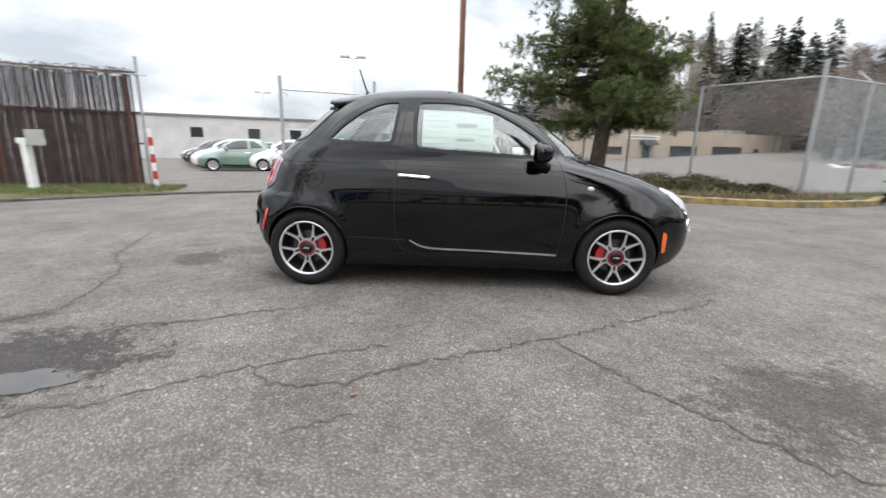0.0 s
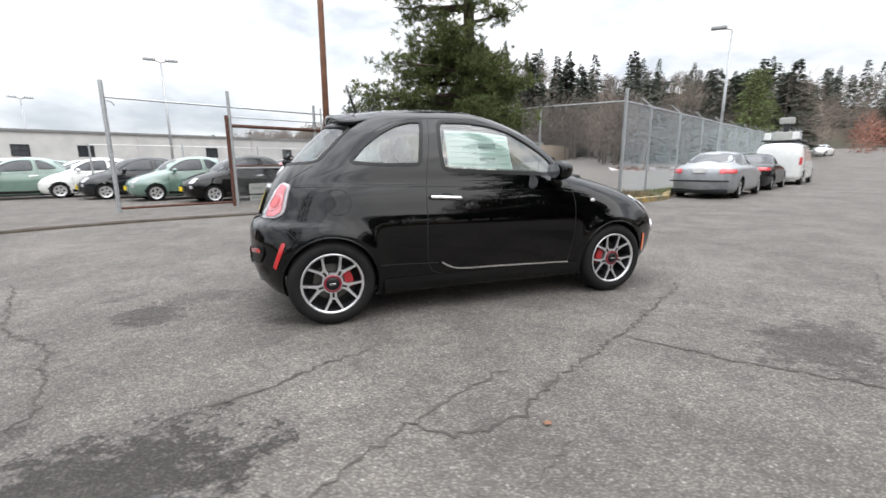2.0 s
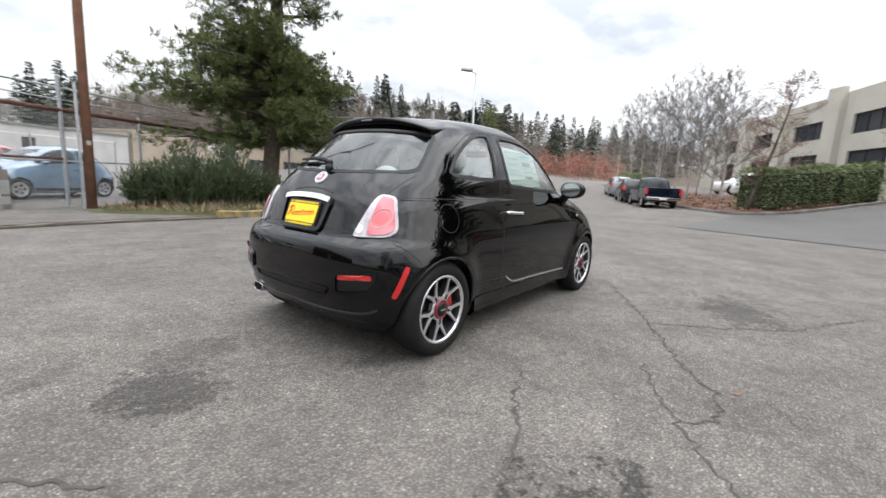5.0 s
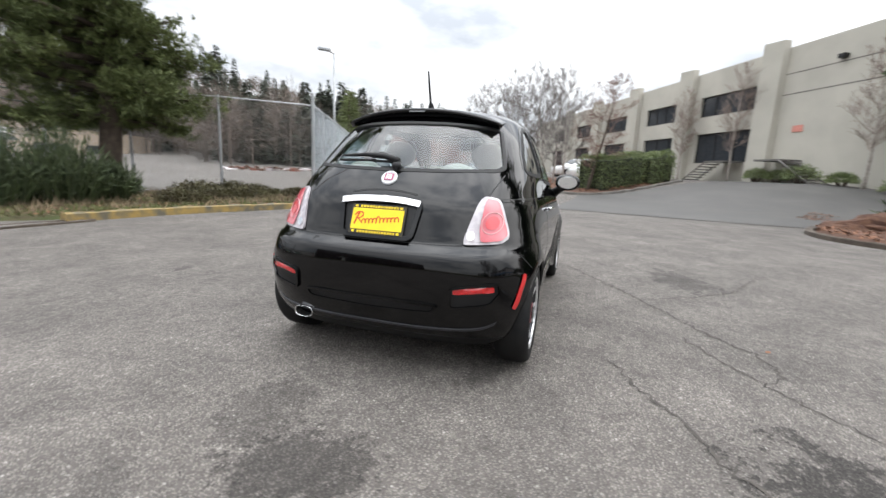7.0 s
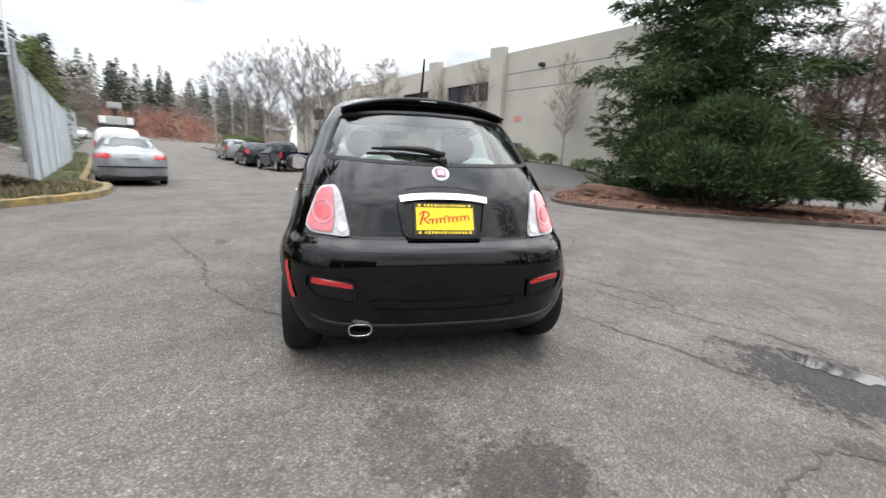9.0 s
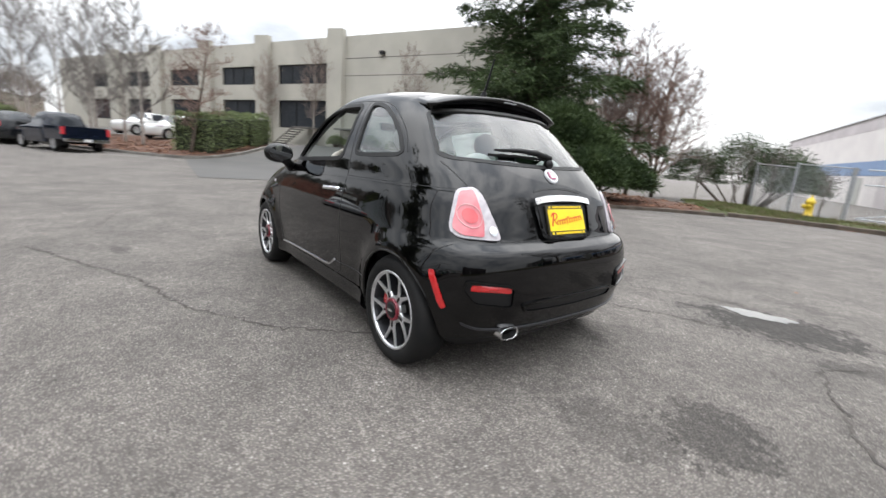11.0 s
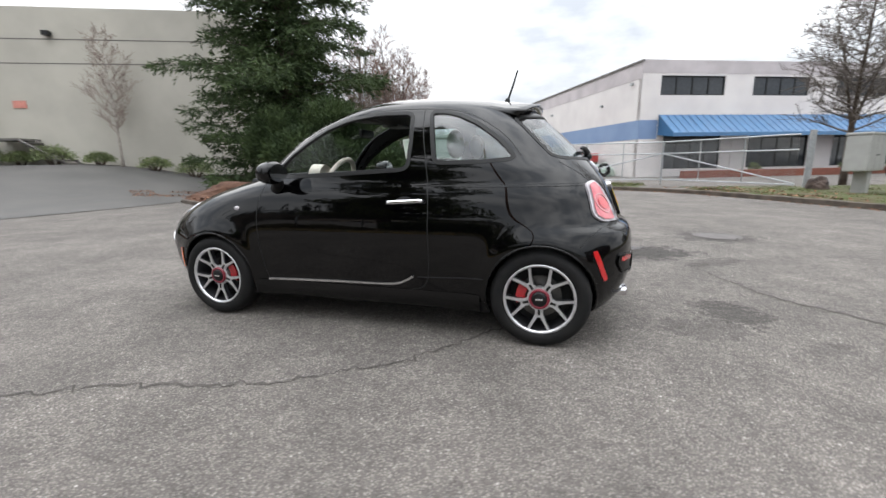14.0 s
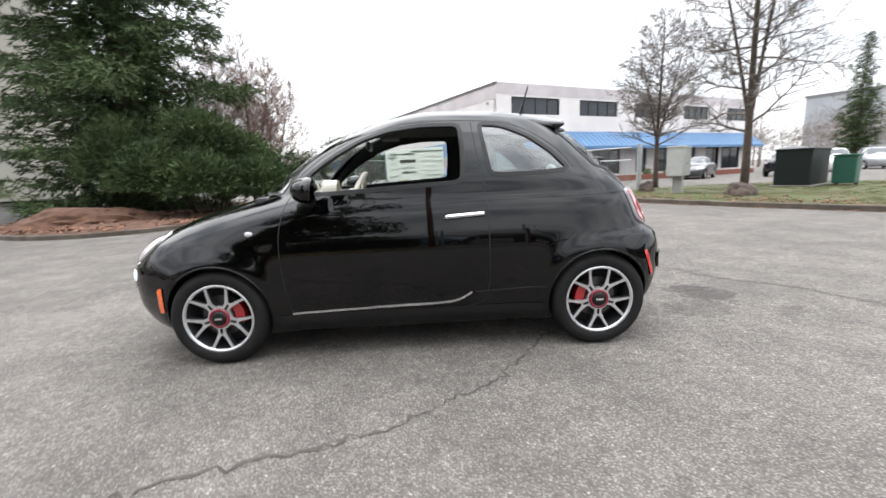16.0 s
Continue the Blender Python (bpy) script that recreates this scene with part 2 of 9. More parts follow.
M["twig_red"] = pbr("reddish_bare_twig", (0.21, 0.133, 0.105), (0.154, 0.098, 0.0805), rough=0.9, scale=3)
M["twig_birch"] = pbr("brown_birch_twig", (0.26, 0.20, 0.17), (0.19, 0.145, 0.125), rough=0.9, scale=3)
M["twig_grey"] = pbr("pale_grey_twig", (0.168, 0.152, 0.14), (0.127, 0.112, 0.103), rough=0.9, scale=3)
M["pine"] = pbr("pine_needles", (0.138, 0.163, 0.06), (0.0825, 0.103, 0.04), rough=0.75, scale=1.2, per_island=0.45, spec=0.25)
M["fir"] = pbr("fir_needles", (0.060, 0.088, 0.032), (0.028, 0.046, 0.018), rough=0.75, scale=1.2, per_island=0.5, spec=0.2)
# far_fir and far_twig carry some distance haze in their greyed base colours
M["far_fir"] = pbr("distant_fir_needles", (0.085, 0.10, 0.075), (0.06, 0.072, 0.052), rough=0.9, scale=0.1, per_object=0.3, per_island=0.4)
M["hedge_leaf"] = pbr("hedge_leaf", (0.158, 0.195, 0.072), (0.105, 0.135, 0.0495), rough=0.6, scale=3, per_island=0.45)
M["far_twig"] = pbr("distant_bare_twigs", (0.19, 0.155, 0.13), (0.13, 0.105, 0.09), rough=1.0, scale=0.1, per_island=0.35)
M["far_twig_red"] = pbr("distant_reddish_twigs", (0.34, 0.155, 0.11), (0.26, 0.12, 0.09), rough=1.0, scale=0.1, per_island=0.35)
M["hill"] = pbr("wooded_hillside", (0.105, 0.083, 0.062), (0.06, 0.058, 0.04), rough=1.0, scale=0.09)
M["stone"] = pbr("field_stone", (0.0813, 0.0553, 0.0442), (0.0423, 0.0299, 0.026), rough=0.9, scale=5, bump=0.01, bscale=20)
M["wood"] = pbr("weathered_board", (0.22, 0.18, 0.14), (0.15, 0.12, 0.1), rough=0.9, scale=5)
M["pole_wood"] = pbr("brown_pole_paint", (0.22, 0.105, 0.065), (0.16, 0.08, 0.05), rough=0.85, scale=4, bump=0.003, bscale=40)
M["tarp_blue"] = pbr("blue_tarpaulin", (0.10, 0.22, 0.42), (0.35, 0.42, 0.5), rough=0.5, scale=2.5)
M["hydrant"] = pbr("yellow_hydrant_enamel", (0.72, 0.50, 0.03), rough=0.45)
M["cabinet_green"] = pbr("dark_green_enamel", (0.006, 0.011, 0.009), rough=0.6, spec=0.3, scale=3)
M["mailbox"] = pbr("pale_grey_enamel", (0.36, 0.36, 0.338), (0.324, 0.324, 0.302), rough=0.5, scale=4)
M["brick_red"] = pbr("red_brick", (0.22, 0.075, 0.05), (0.16, 0.06, 0.04), rough=0.9, scale=6, per_object=0.2)


def asphalt(name, spots):
    """Aged asphalt: dark binder, pale aggregate of two sizes, broad wear, and damp or oily stains at given places."""
    m = bpy.data.materials.new(name)
    m.use_nodes = True
    nt = m.node_tree
    N, L = nt.nodes, nt.links
    b = N["Principled BSDF"]
    geo = N.new("ShaderNodeNewGeometry")

    def noise_at(scale, detail=5, rough=0.6):
        n = N.new("ShaderNodeTexNoise")
        n.inputs["Scale"].default_value, n.inputs["Detail"].default_value, n.inputs["Roughness"].default_value = scale, detail, rough
        L.new(geo.outputs["Position"], n.inputs[0])
        return n.outputs[0]

    def rng(src, a, c, lo, hi):
        n = N.new("ShaderNodeMapRange")
        for i, v in enumerate((a, c, lo, hi)):
            n.inputs[i + 1].default_value = v
        L.new(src, n.inputs[0])
        return n.outputs[0]

    def mixc(fac, c1, c2):
        n = N.new("ShaderNodeMix")
        n.data_type = "RGBA"
        L.new(fac, n.inputs[0])
        for i, c in ((6, c1), (7, c2)):
            if isinstance(c, tuple):
                n.inputs[i].default_value = (*c, 1)
            else:
                L.new(c, n.inputs[i])
        return n.outputs[2]

    vor = N.new("ShaderNodeTexVoronoi")
    vor.inputs["Scale"].default_value = 95
    L.new(geo.outputs["Position"], vor.inputs[0])
    sep = N.new("ShaderNodeSeparateColor")
    L.new(vor.outputs["Color"], sep.inputs[0])
    vor2 = N.new("ShaderNodeTexVoronoi")
    vor2.inputs["Scale"].default_value = 42
    L.new(geo.outputs["Position"], vor2.inputs[0])
    sep2 = N.new("ShaderNodeSeparateColor")
    L.new(vor2.outputs["Color"], sep2.inputs[0])
    stone = mixc(sep.outputs[0], (0.143, 0.128, 0.114), (0.276, 0.252, 0.229))
    core = rng(vor.outputs["Distance"], 0.25, 0.62, 1.0, 0.0)
    base = mixc(core, (0.112, 0.101, 0.091), stone)
    pale = N.new("ShaderNodeMath")
    pale.operation = "MULTIPLY"
    L.new(rng(sep2.outputs[1], 0.89, 0.92, 0, 1), pale.inputs[0])
    L.new(rng(vor2.outputs["Distance"], 0.16, 0.31, 1, 0), pale.inputs[1])
    base = mixc(pale.outputs[0], base, (0.345, 0.326, 0.300))
    wear = rng(noise_at(0.55, 6), 0.3, 0.7, 0.77, 1.12)
    wear2 = rng(noise_at(5.0, 5), 0.3, 0.7, 0.90, 1.10)
    mul = N.new("ShaderNodeMath")
    mul.operation = "MULTIPLY"
    L.new(wear, mul.inputs[0])
    L.new(wear2, mul.inputs[1])
    tone = mul.outputs[0]
    # scuffs a hand wide and pits between the stones
    for worn in (rng(noise_at(1.9, 6, 0.7), 0.40, 0.60, 0.82, 1.08), rng(noise_at(17.0, 4, 0.65), 0.34, 0.66, 0.79, 1.18), rng(noise_at(60.0, 2, 0.5), 0.32, 0.48, 0.72, 1.04)):
        mm = N.new("ShaderNodeMath")
        mm.operation = "MULTIPLY"
        L.new(tone, mm.inputs[0])
        L.new(worn, mm.inputs[1])
        tone = mm.outputs[0]
    for x, y, rx, ry, deg, dark in spots:
        mp = N.new("ShaderNodeMapping")
        mp.vector_type = "TEXTURE"
        mp.inputs["Location"].default_value = (x, y, 0)
        mp.inputs["Rotation"].default_value = (0, 0, radians(deg))
        mp.inputs["Scale"].default_value = (rx, ry, 1000)
        L.new(geo.outputs["Position"], mp.inputs[0])
        ln = N.new("ShaderNodeVectorMath")
        ln.operation = "LENGTH"
        L.new(mp.outputs[0], ln.inputs[0])
        add = N.new("ShaderNodeMath")
        L.new(ln.outputs["Value"], add.inputs[0])
        L.new(rng(noise_at(3.0 / max(rx, ry), 7, 0.7), 0.25, 0.75, -0.8, 0.8), add.inputs[1])
        grain = N.new("ShaderNodeMath")
        L.new(add.outputs[0], grain.inputs[0])
        L.new(rng(noise_at(26.0, 3, 0.7), 0.3, 0.7, -0.32, 0.32), grain.inputs[1])
        mask = rng(grain.outputs[0], 0.80, 1.0, 1.0, 0.0)
        fac = rng(mask, 0, 1, 1.0, dark)
        mm = N.new("ShaderNodeMath")
        mm.operation = "MULTIPLY"
        L.new(tone, mm.inputs[0])
        L.new(fac, mm.inputs[1])
        tone = mm.outputs[0]
    sc = N.new("ShaderNodeVectorMath")
    sc.operation = "SCALE"
    L.new(base, sc.inputs[0])
    L.new(tone, sc.inputs["Scale"])
    L.new(sc.outputs[0], b.inputs["Base Color"])
    b.inputs["Roughness"].default_value = 0.82
    b.inputs["Specular IOR Level"].default_value = 0.3
    bp = N.new("ShaderNodeBump")
    bp.inputs["Strength"].default_value, bp.inputs["Distance"].default_value = 0.8, 0.006
    L.new(core, bp.inputs["Height"])
    L.new(bp.outputs[0], b.inputs["Normal"])
    return m


# ---- shaping helpers ----
def add_mesh(name, verts, faces, mats, parent=None, label="", idx=None, smooth=False):
    me = bpy.data.meshes.new(name)
    me.from_pydata([tuple(map(float, v)) for v in verts], [], [tuple(map(int, f)) for f in faces])
    for mm in (mats if isinstance(mats, (list, tuple)) else [mats]):
        me.materials.append(mm)
    if idx is not None:
        me.polygons.foreach_set("material_index", np.asarray(idx, dtype=np.int32))
    if smooth:
        me.polygons.foreach_set("use_smooth", np.ones(len(me.polygons), dtype=bool))
    me.update()
    ob = new(name, me)
    if parent is not None:
        ob.parent = parent
    if label:
        ob["label"] = label
    return ob


def part(name, bm, material, parent=None, label="", smooth=False):
    me = bpy.data.meshes.new(name)
    bm.to_mesh(me)
    bm.free()
    for mm in (material if isinstance(material, (list, tuple)) else [material]):
        me.materials.append(mm)
    if smooth:
        me.polygons.foreach_set("use_smooth", np.ones(len(me.polygons), dtype=bool))
    ob = new(name, me)
    if parent is not None:
        ob.parent = parent
    if label:
        ob["label"] = label
    return ob


def empty(name, x=0, y=0, z=0, rz=0):
    e = new(name)
    e.empty_display_size = 0.2
    e.matrix_basis = pose(x, y, z, 0, 0, rz)
    return e


def box_bm(x0, y0, z0, x1, y1, z1, bevel=0.0, bm=None):
    own = bm is None
    bm = bm or bmesh.new()
    r = bmesh.ops.create_cube(bm, size=1.0)["verts"]
    for v in r:
        v.co = Vector((x0 + (v.co.x + 0.5) * (x1 - x0), y0 + (v.co.y + 0.5) * (y1 - y0), z0 + (v.co.z + 0.5) * (z1 - z0)))
    if bevel:
        es = list({e for v in r for e in v.link_edges})
        bmesh.ops.bevel(bm, geom=es, offset=bevel, segments=2, affect="EDGES", profile=0.6)
    return bm


def tube(path, radii, sides=8, closed=False, caps=True):
    """Vertices and faces of a round tube along a path; radii: one number or one a point."""
    P = [Vector(p) for p in path]
    n = len(P)
    R = radii if isinstance(radii, (list, tuple)) else [radii] * n
    V, F = [], []
    up = Vector((0, 0, 1))
    for i, p in enumerate(P):
        a = P[(i - 1) % n] if closed or i > 0 else p
        c = P[(i + 1) % n] if closed or i < n - 1 else p
        t = (c - a).normalized()
        ref = up if abs(t.dot(up)) < 0.95 else Vector((1, 0, 0))
        s = t.cross(ref).normalized()
        q = s.cross(t)
        for k in range(sides):
            an = 2 * math.pi * k / sides
            V.append(p + (s * math.cos(an) + q * math.sin(an)) * R[i])
    for i in range(n if closed else n - 1):
        j = (i + 1) % n
        for k in range(sides):
            l = (k + 1) % sides
            F.append((i * sides + k, i * sides + l, j * sides + l, j * sides + k))
    if caps and not closed:
        F.append(tuple(range(sides - 1, -1, -1)))
        F.append(tuple((n - 1) * sides + k for k in range(sides)))
    return V, F


def tube_ob(name, path, radii, mat, parent=None, label="", sides=8, closed=False, smooth=True):
    V, F = tube(path, radii, sides, closed)
    return add_mesh(name, V, F, mat, parent, label, smooth=smooth)


def lathe(profile, sides=48, axis="y", centre=(0, 0, 0), closed=False):
    """A turned shape; profile: (radius, along) pairs; axis: x, y or z."""
    V, F = [], []
    n = len(profile)
    for k in range(sides):
        an = 2 * math.pi * k / sides
        c, s = math.cos(an), math.sin(an)
        for r, d in profile:
            v = {"y": (r * c, d, r * s), "z": (r * c, r * s, d), "x": (d, r * c, r * s)}[axis]
            V.append((v[0] + centre[0], v[1] + centre[1], v[2] + centre[2]))
    for k in range(sides):
        l = (k + 1) % sides
        for i in range(n if closed else n - 1):
            j = (i + 1) % n
            F.append((k * n + i, l * n + i, l * n + j, k * n + j))
    return V, F


def pchip(keys):
    """A smooth monotone curve through (x, y) keys."""
    X = np.array([k[0] for k in keys], float)
    Y = np.array([k[1] for k in keys], float)
    h = np.diff(X)
    d = np.diff(Y) / h
    m = np.zeros(len(X))
    m[0], m[-1] = d[0], d[-1]
    for i in range(1, len(X) - 1):
        if d[i - 1] * d[i] > 0:
            w1, w2 = 2 * h[i] + h[i - 1], h[i] + 2 * h[i - 1]
            m[i] = (w1 + w2) / (w1 / d[i - 1] + w2 / d[i])

    def f(x):
        x = np.clip(np.asarray(x, float), X[0], X[-1])
        i = np.clip(np.searchsorted(X, x, side="right") - 1, 0, len(X) - 2)
        t = (x - X[i]) / h[i]
        return ((1 + 2 * t) * (1 - t) ** 2 * Y[i] + t * (1 - t) ** 2 * h[i] * m[i] + t * t * (3 - 2 * t) * Y[i + 1] + t * t * (t - 1) * h[i] * m[i + 1])
    return f


def smooth_loop(pts, n=8, closed=True):
    """A rounded curve through the points (Catmull-Rom)."""
    P = [np.array(p, float) for p in pts]
    k = len(P)
    out = []
    for i in range(k if closed else k - 1):
        p0 = P[(i - 1) % k] if closed or i > 0 else P[i]
        p1, p2 = P[i], P[(i + 1) % k]
        p3 = P[(i + 2) % k] if closed or i + 2 < k else P[i + 1]
        for j in range(n):
            t = j / n
            out.append(0.5 * (2 * p1 + (p2 - p0) * t + (2 * p0 - 5 * p1 + 4 * p2 - p3) * t * t + (3 * p1 - p0 - 3 * p2 + p3) * t ** 3))
    if not closed:
        out.append(P[-1])
    return out


def inside(poly, x, y):
    """Whether points lie in a polygon (arrays)."""
    x, y = np.asarray(x, float), np.asarray(y, float)
    r = np.zeros(x.shape, bool)
    k = len(poly)
    for i in range(k):
        x0, y0 = poly[i]
        x1, y1 = poly[(i + 1) % k]
        c = ((y0 > y) != (y1 > y)) & (x < (x1 - x0) * (y - y0) / (y1 - y0 + 1e-12) + x0)
        r ^= c
    return r


# the street's own axes: U runs along the street and the walls, W across it
U = Vector((0.908, 0.419, 0))
W = Vector((-0.419, 0.908, 0))
STREET = math.degrees(math.atan2(U.y, U.x))


def st(a, b, z=0.0):
    """A place from metres along and across the street."""
    p = U * a + W * b
    return Vector((p.x, p.y, z))


def step(lo, hi, v):
    t = np.clip((np.asarray(v, float) - lo) / (hi - lo), 0, 1)
    return t * t * (3 - 2 * t)


def land(x, y):
    """Height of the ground: level round the car, falling to the car lot, rising to the cream building and up the street."""
    x, y = np.asarray(x, float), np.asarray(y, float)
    a, b = x * U.x + y * U.y, x * W.x + y * W.y
    z = -0.10 * step(6.5, 10, b) * step(12, 8, a)
    z = z + 1.25 * step(5, 15, a) * step(-9, -20, b)
    z = z + 0.045 * np.clip(a - 30, 0, 150) * step(-30, -5, b) + 0.3 * step(-6, -12, b) * step(15, 20, a) * step(-20, -9, b)
    return z


def ground_z(p):
    return float(land(p[0], p[1]))


# ---- ground ----
STAINS = [(-2.42, -0.12, 0.22, 0.28, 20, 0.48), (-2.15, 0.25, 0.3, 0.2, 10, 0.66), (-2.75, 0.42, 0.16, 0.09, 30, 0.7), (-0.4, 2.75, 0.14, 0.07, 10, 0.6), (-2.12, -2.12, 0.58, 0.40, 20, 0.36), (-2.75, -1.75, 0.35, 0.16, 40, 0.62), (1.58, -2.12, 0.55, 0.30, 15, 0.55), (-1.45, -0.58, 0.22, 0.10, -15, 0.6), (-3.2, -3.4, 0.55, 0.42, 10, 0.5), (-2.0, -3.0, 0.35, 0.15, 0, 0.75), (2.0, 1.9, 0.15, 0.08, 0, 0.6)]
ROAD = asphalt("aged_asphalt", STAINS)


def sheet(name, xs, ys, zf, mat):
    X, Y = np.meshgrid(xs, ys, indexing="ij")
    Z = zf(X, Y)
    V = np.stack([X.ravel(), Y.ravel(), Z.ravel()], 1)
    ny = len(ys)
    F = [(i * ny + j, (i + 1) * ny + j, (i + 1) * ny + j + 1, i * ny + j + 1) for i in range(len(xs) - 1) for j in range(ny - 1)]
    return add_mesh(name, V, F, mat, smooth=True)


near = np.arange(-40, 61, 1.0)
xs = np.concatenate([[-3000, -1200, -500, -250, -120, -70], near, [75, 110, 180, 300, 600, 1400, 3000]])
ground = sheet("ground", xs, xs, land, ROAD)
tagged(ground, "worn grey asphalt yard and street with pale aggregate", "ground", kind="structure")
M["new_asphalt"] = pbr("darker_damp_asphalt", (0.084, 0.0792, 0.0736), (0.0496, 0.0472, 0.044), rough=0.75, scale=0.8, bump=0.003, bscale=160, rough_var=0.2)


# ---- vehicles: a body as level slices, each a rounded plan outline ----
class Body:
    def __init__(self, front, rear, width, nf, nr, xm=-0.2, mf=2.5, mr=3.0, wheels=(1.15, -1.15), hub=0.29, arch=0.316, flare=0.016, wy=0.8):
        self.xf, self.xr, self.w = pchip(front), pchip(rear), pchip(width)
        self.nf, self.nr = pchip(nf), pchip(nr)
        self.xm, self.mf, self.mr = xm, mf, mr
        self.z0, self.z1 = front[0][0], front[-1][0]
        self.wheels, self.hub, self.arch, self.flare, self.wy = wheels, hub, arch, flare, wy

    def bulge(self, x, z):
        x, z = np.asarray(x, float), np.asarray(z, float)
        s = 0
        for c in self.wheels:
            r = np.hypot(x - c, z - self.hub)
            s = s + np.exp(-((r - self.arch) / 0.085) ** 2)
        return self.flare * s * step(0.98, 0.70, z)

    def side(self, x, z, off=0.0, sgn=-1):
        """A point on the flank, from its side view."""
        w = float(self.w(z))
        f, r = float(self.xf(z)), float(self.xr(z))
        if x >= self.xm:
            t = min(0.9999, (x - self.xm) / (f - self.xm))
            y = w * (1 - t ** float(self.nf(z))) ** (1 / self.mf)
        else:
            t = min(0.9999, (self.xm - x) / (self.xm - r))
            y = w * (1 - t ** float(self.nr(z))) ** (1 / self.mr)
        y += float(self.bulge(x, z))
        p = Vector((x, sgn * y, z))
        return p + self.normal(p) * off if off else p

    def end(self, y, z, off=0.0, front=False):
        """A point on the front or the tail, from its front view."""
        w = float(self.w(z))
        t = min(0.9999, abs(y) / w)
        if front:
            x = self.xm + (float(self.xf(z)) - self.xm) * (1 - t ** self.mf) ** (1 / float(self.nf(z)))
        else:
            x = self.xm - (self.xm - float(self.xr(z))) * (1 - t ** self.mr) ** (1 / float(self.nr(z)))
        p = Vector((x, y, z))
        return p + self.normal(p) * off if off else p

    def field(self, p):
        x, y, z = p
        w = max(1e-3, float(self.w(z)))
        if x >= self.xm:
            return (max(0, x - self.xm) / max(1e-3, float(self.xf(z)) - self.xm)) ** float(self.nf(z)) + (abs(y) / w) ** self.mf
        return (max(0, self.xm - x) / max(1e-3, self.xm - float(self.xr(z)))) ** float(self.nr(z)) + (abs(y) / w) ** self.mr

    def normal(self, p):
        e = 0.004
        g = Vector([self.field([p[j] + (e if j == i else 0) for j in range(3)]) - self.field([p[j] - (e if j == i else 0) for j in range(3)])
                    for i in range(3)])
        return g.normalized() if g.length > 1e-9 else Vector((0, 0, 1))

    def slice(self, z, n):
        """Half of the outline at one height, from the tail's middle to the nose's, at even steps."""
        w, f, r = max(1e-3, float(self.w(z))), float(self.xf(z)), float(self.xr(z))
        th = np.linspace(0, math.pi / 2, 400)
        pr, pf = 1 / float(self.nr(z)), 1 / float(self.nf(z))
        c, s = np.cos(th) ** 2, np.sin(th) ** 2
        xr = self.xm - (self.xm - r) * c ** pr
        yr = w * s ** (1 / self.mr)
        xf = self.xm + (f - self.xm) * c ** pf
        yf = w * s ** (1 / self.mf)
        X = np.concatenate([xr, np.linspace(xr[-1], xf[-1], 5), xf[::-1]])
        Y = np.concatenate([yr, np.full(5, w), yf[::-1]])
        d = np.concatenate([[0], np.cumsum(np.hypot(np.diff(X), np.diff(Y)) + 1e-9)])
        q = np.linspace(0, d[-1], n)
        return np.interp(q, d, X), np.interp(q, d, Y)

    def grid(self, n, levels, inset=0.0):
        V = []
        for z in levels:
            x, y = self.slice(z, n)
            y = y + self.bulge(x, np.full(n, z)) * (y > 0.3)
            if inset:
                cx = self.xm
                x = cx + (x - cx) * (1 - inset / max(0.3, (float(self.xf(z)) - cx)))
                y = np.maximum(0, y - inset)
            ring = np.concatenate([np.stack([x, -y, np.full(n, z)], 1), np.stack([x, y, np.full(n, z)], 1)[::-1][1:-1]])
            V.append(ring)
        V = np.array(V)
        L, K = V.shape[:2]
        F = np.array([(i * K + k, i * K + (k + 1) % K, (i + 1) * K + (k + 1) % K, (i + 1) * K + k) for i in range(L - 1) for k in range(K)])
        return V.reshape(-1, 3), F

    def arch_cut(self, C, r=None):
        """Faces that lie in a wheel opening."""
        r = r or self.arch
        cut = np.zeros(len(C), bool)
        for c in self.wheels:
            cut |= (np.hypot(C[:, 0] - c, C[:, 2] - self.hub) < r) & (np.abs(C[:, 1]) > 0.4)
        return cut


def patch(loop, place, rings=7, back=None):
    """A curved panel: a loop in two coordinates, drawn in to its middle, each point laid on the body by place()."""
    k = len(loop)
    mid = np.mean([np.array(p[:2], float) for p in loop], axis=0)
    V = []
    for i in range(rings):
        f = 1 - i / rings
        V += [place(*(mid + (np.array(p[:2], float) - mid) * f)) for p in loop]
    V.append(place(*mid))
    F = []
    for i in range(rings - 1):
        for j in range(k):
            l = (j + 1) % k
            F.append((i * k + j, i * k + l, (i + 1) * k + l, (i + 1) * k + j))
    o = (rings - 1) * k
    F += [(o + j, o + (j + 1) % k, rings * k) for j in range(k)]
    return V, F


def strip(path, normals, width, height, closed=False, sink=0.004):
    """A flat bead along a path on a surface."""
    P = [Vector(p) for p in path]
    n = len(P)
    V, F = [], []
    for i, p in enumerate(P):
        a = P[(i - 1) % n] if closed or i > 0 else p
        c = P[(i + 1) % n] if closed or i < n - 1 else p
        t = (c - a).normalized()
        nn = normals[i]
        s = t.cross(nn).normalized() * width / 2
        V += [p - s - nn * sink, p - s * 0.75 + nn * height, p + s * 0.75 + nn * height, p + s - nn * sink]
    for i in range(n if closed else n - 1):
        j = (i + 1) % n
        for k in range(4):
            l = (k + 1) % 4
            F.append((i * 4 + k, i * 4 + l, j * 4 + l, j * 4 + k))
    if not closed:
        F += [(0, 1, 2, 3), ((n - 1) * 4 + 3, (n - 1) * 4 + 2, (n - 1) * 4 + 1, (n - 1) * 4)]
    return V, F


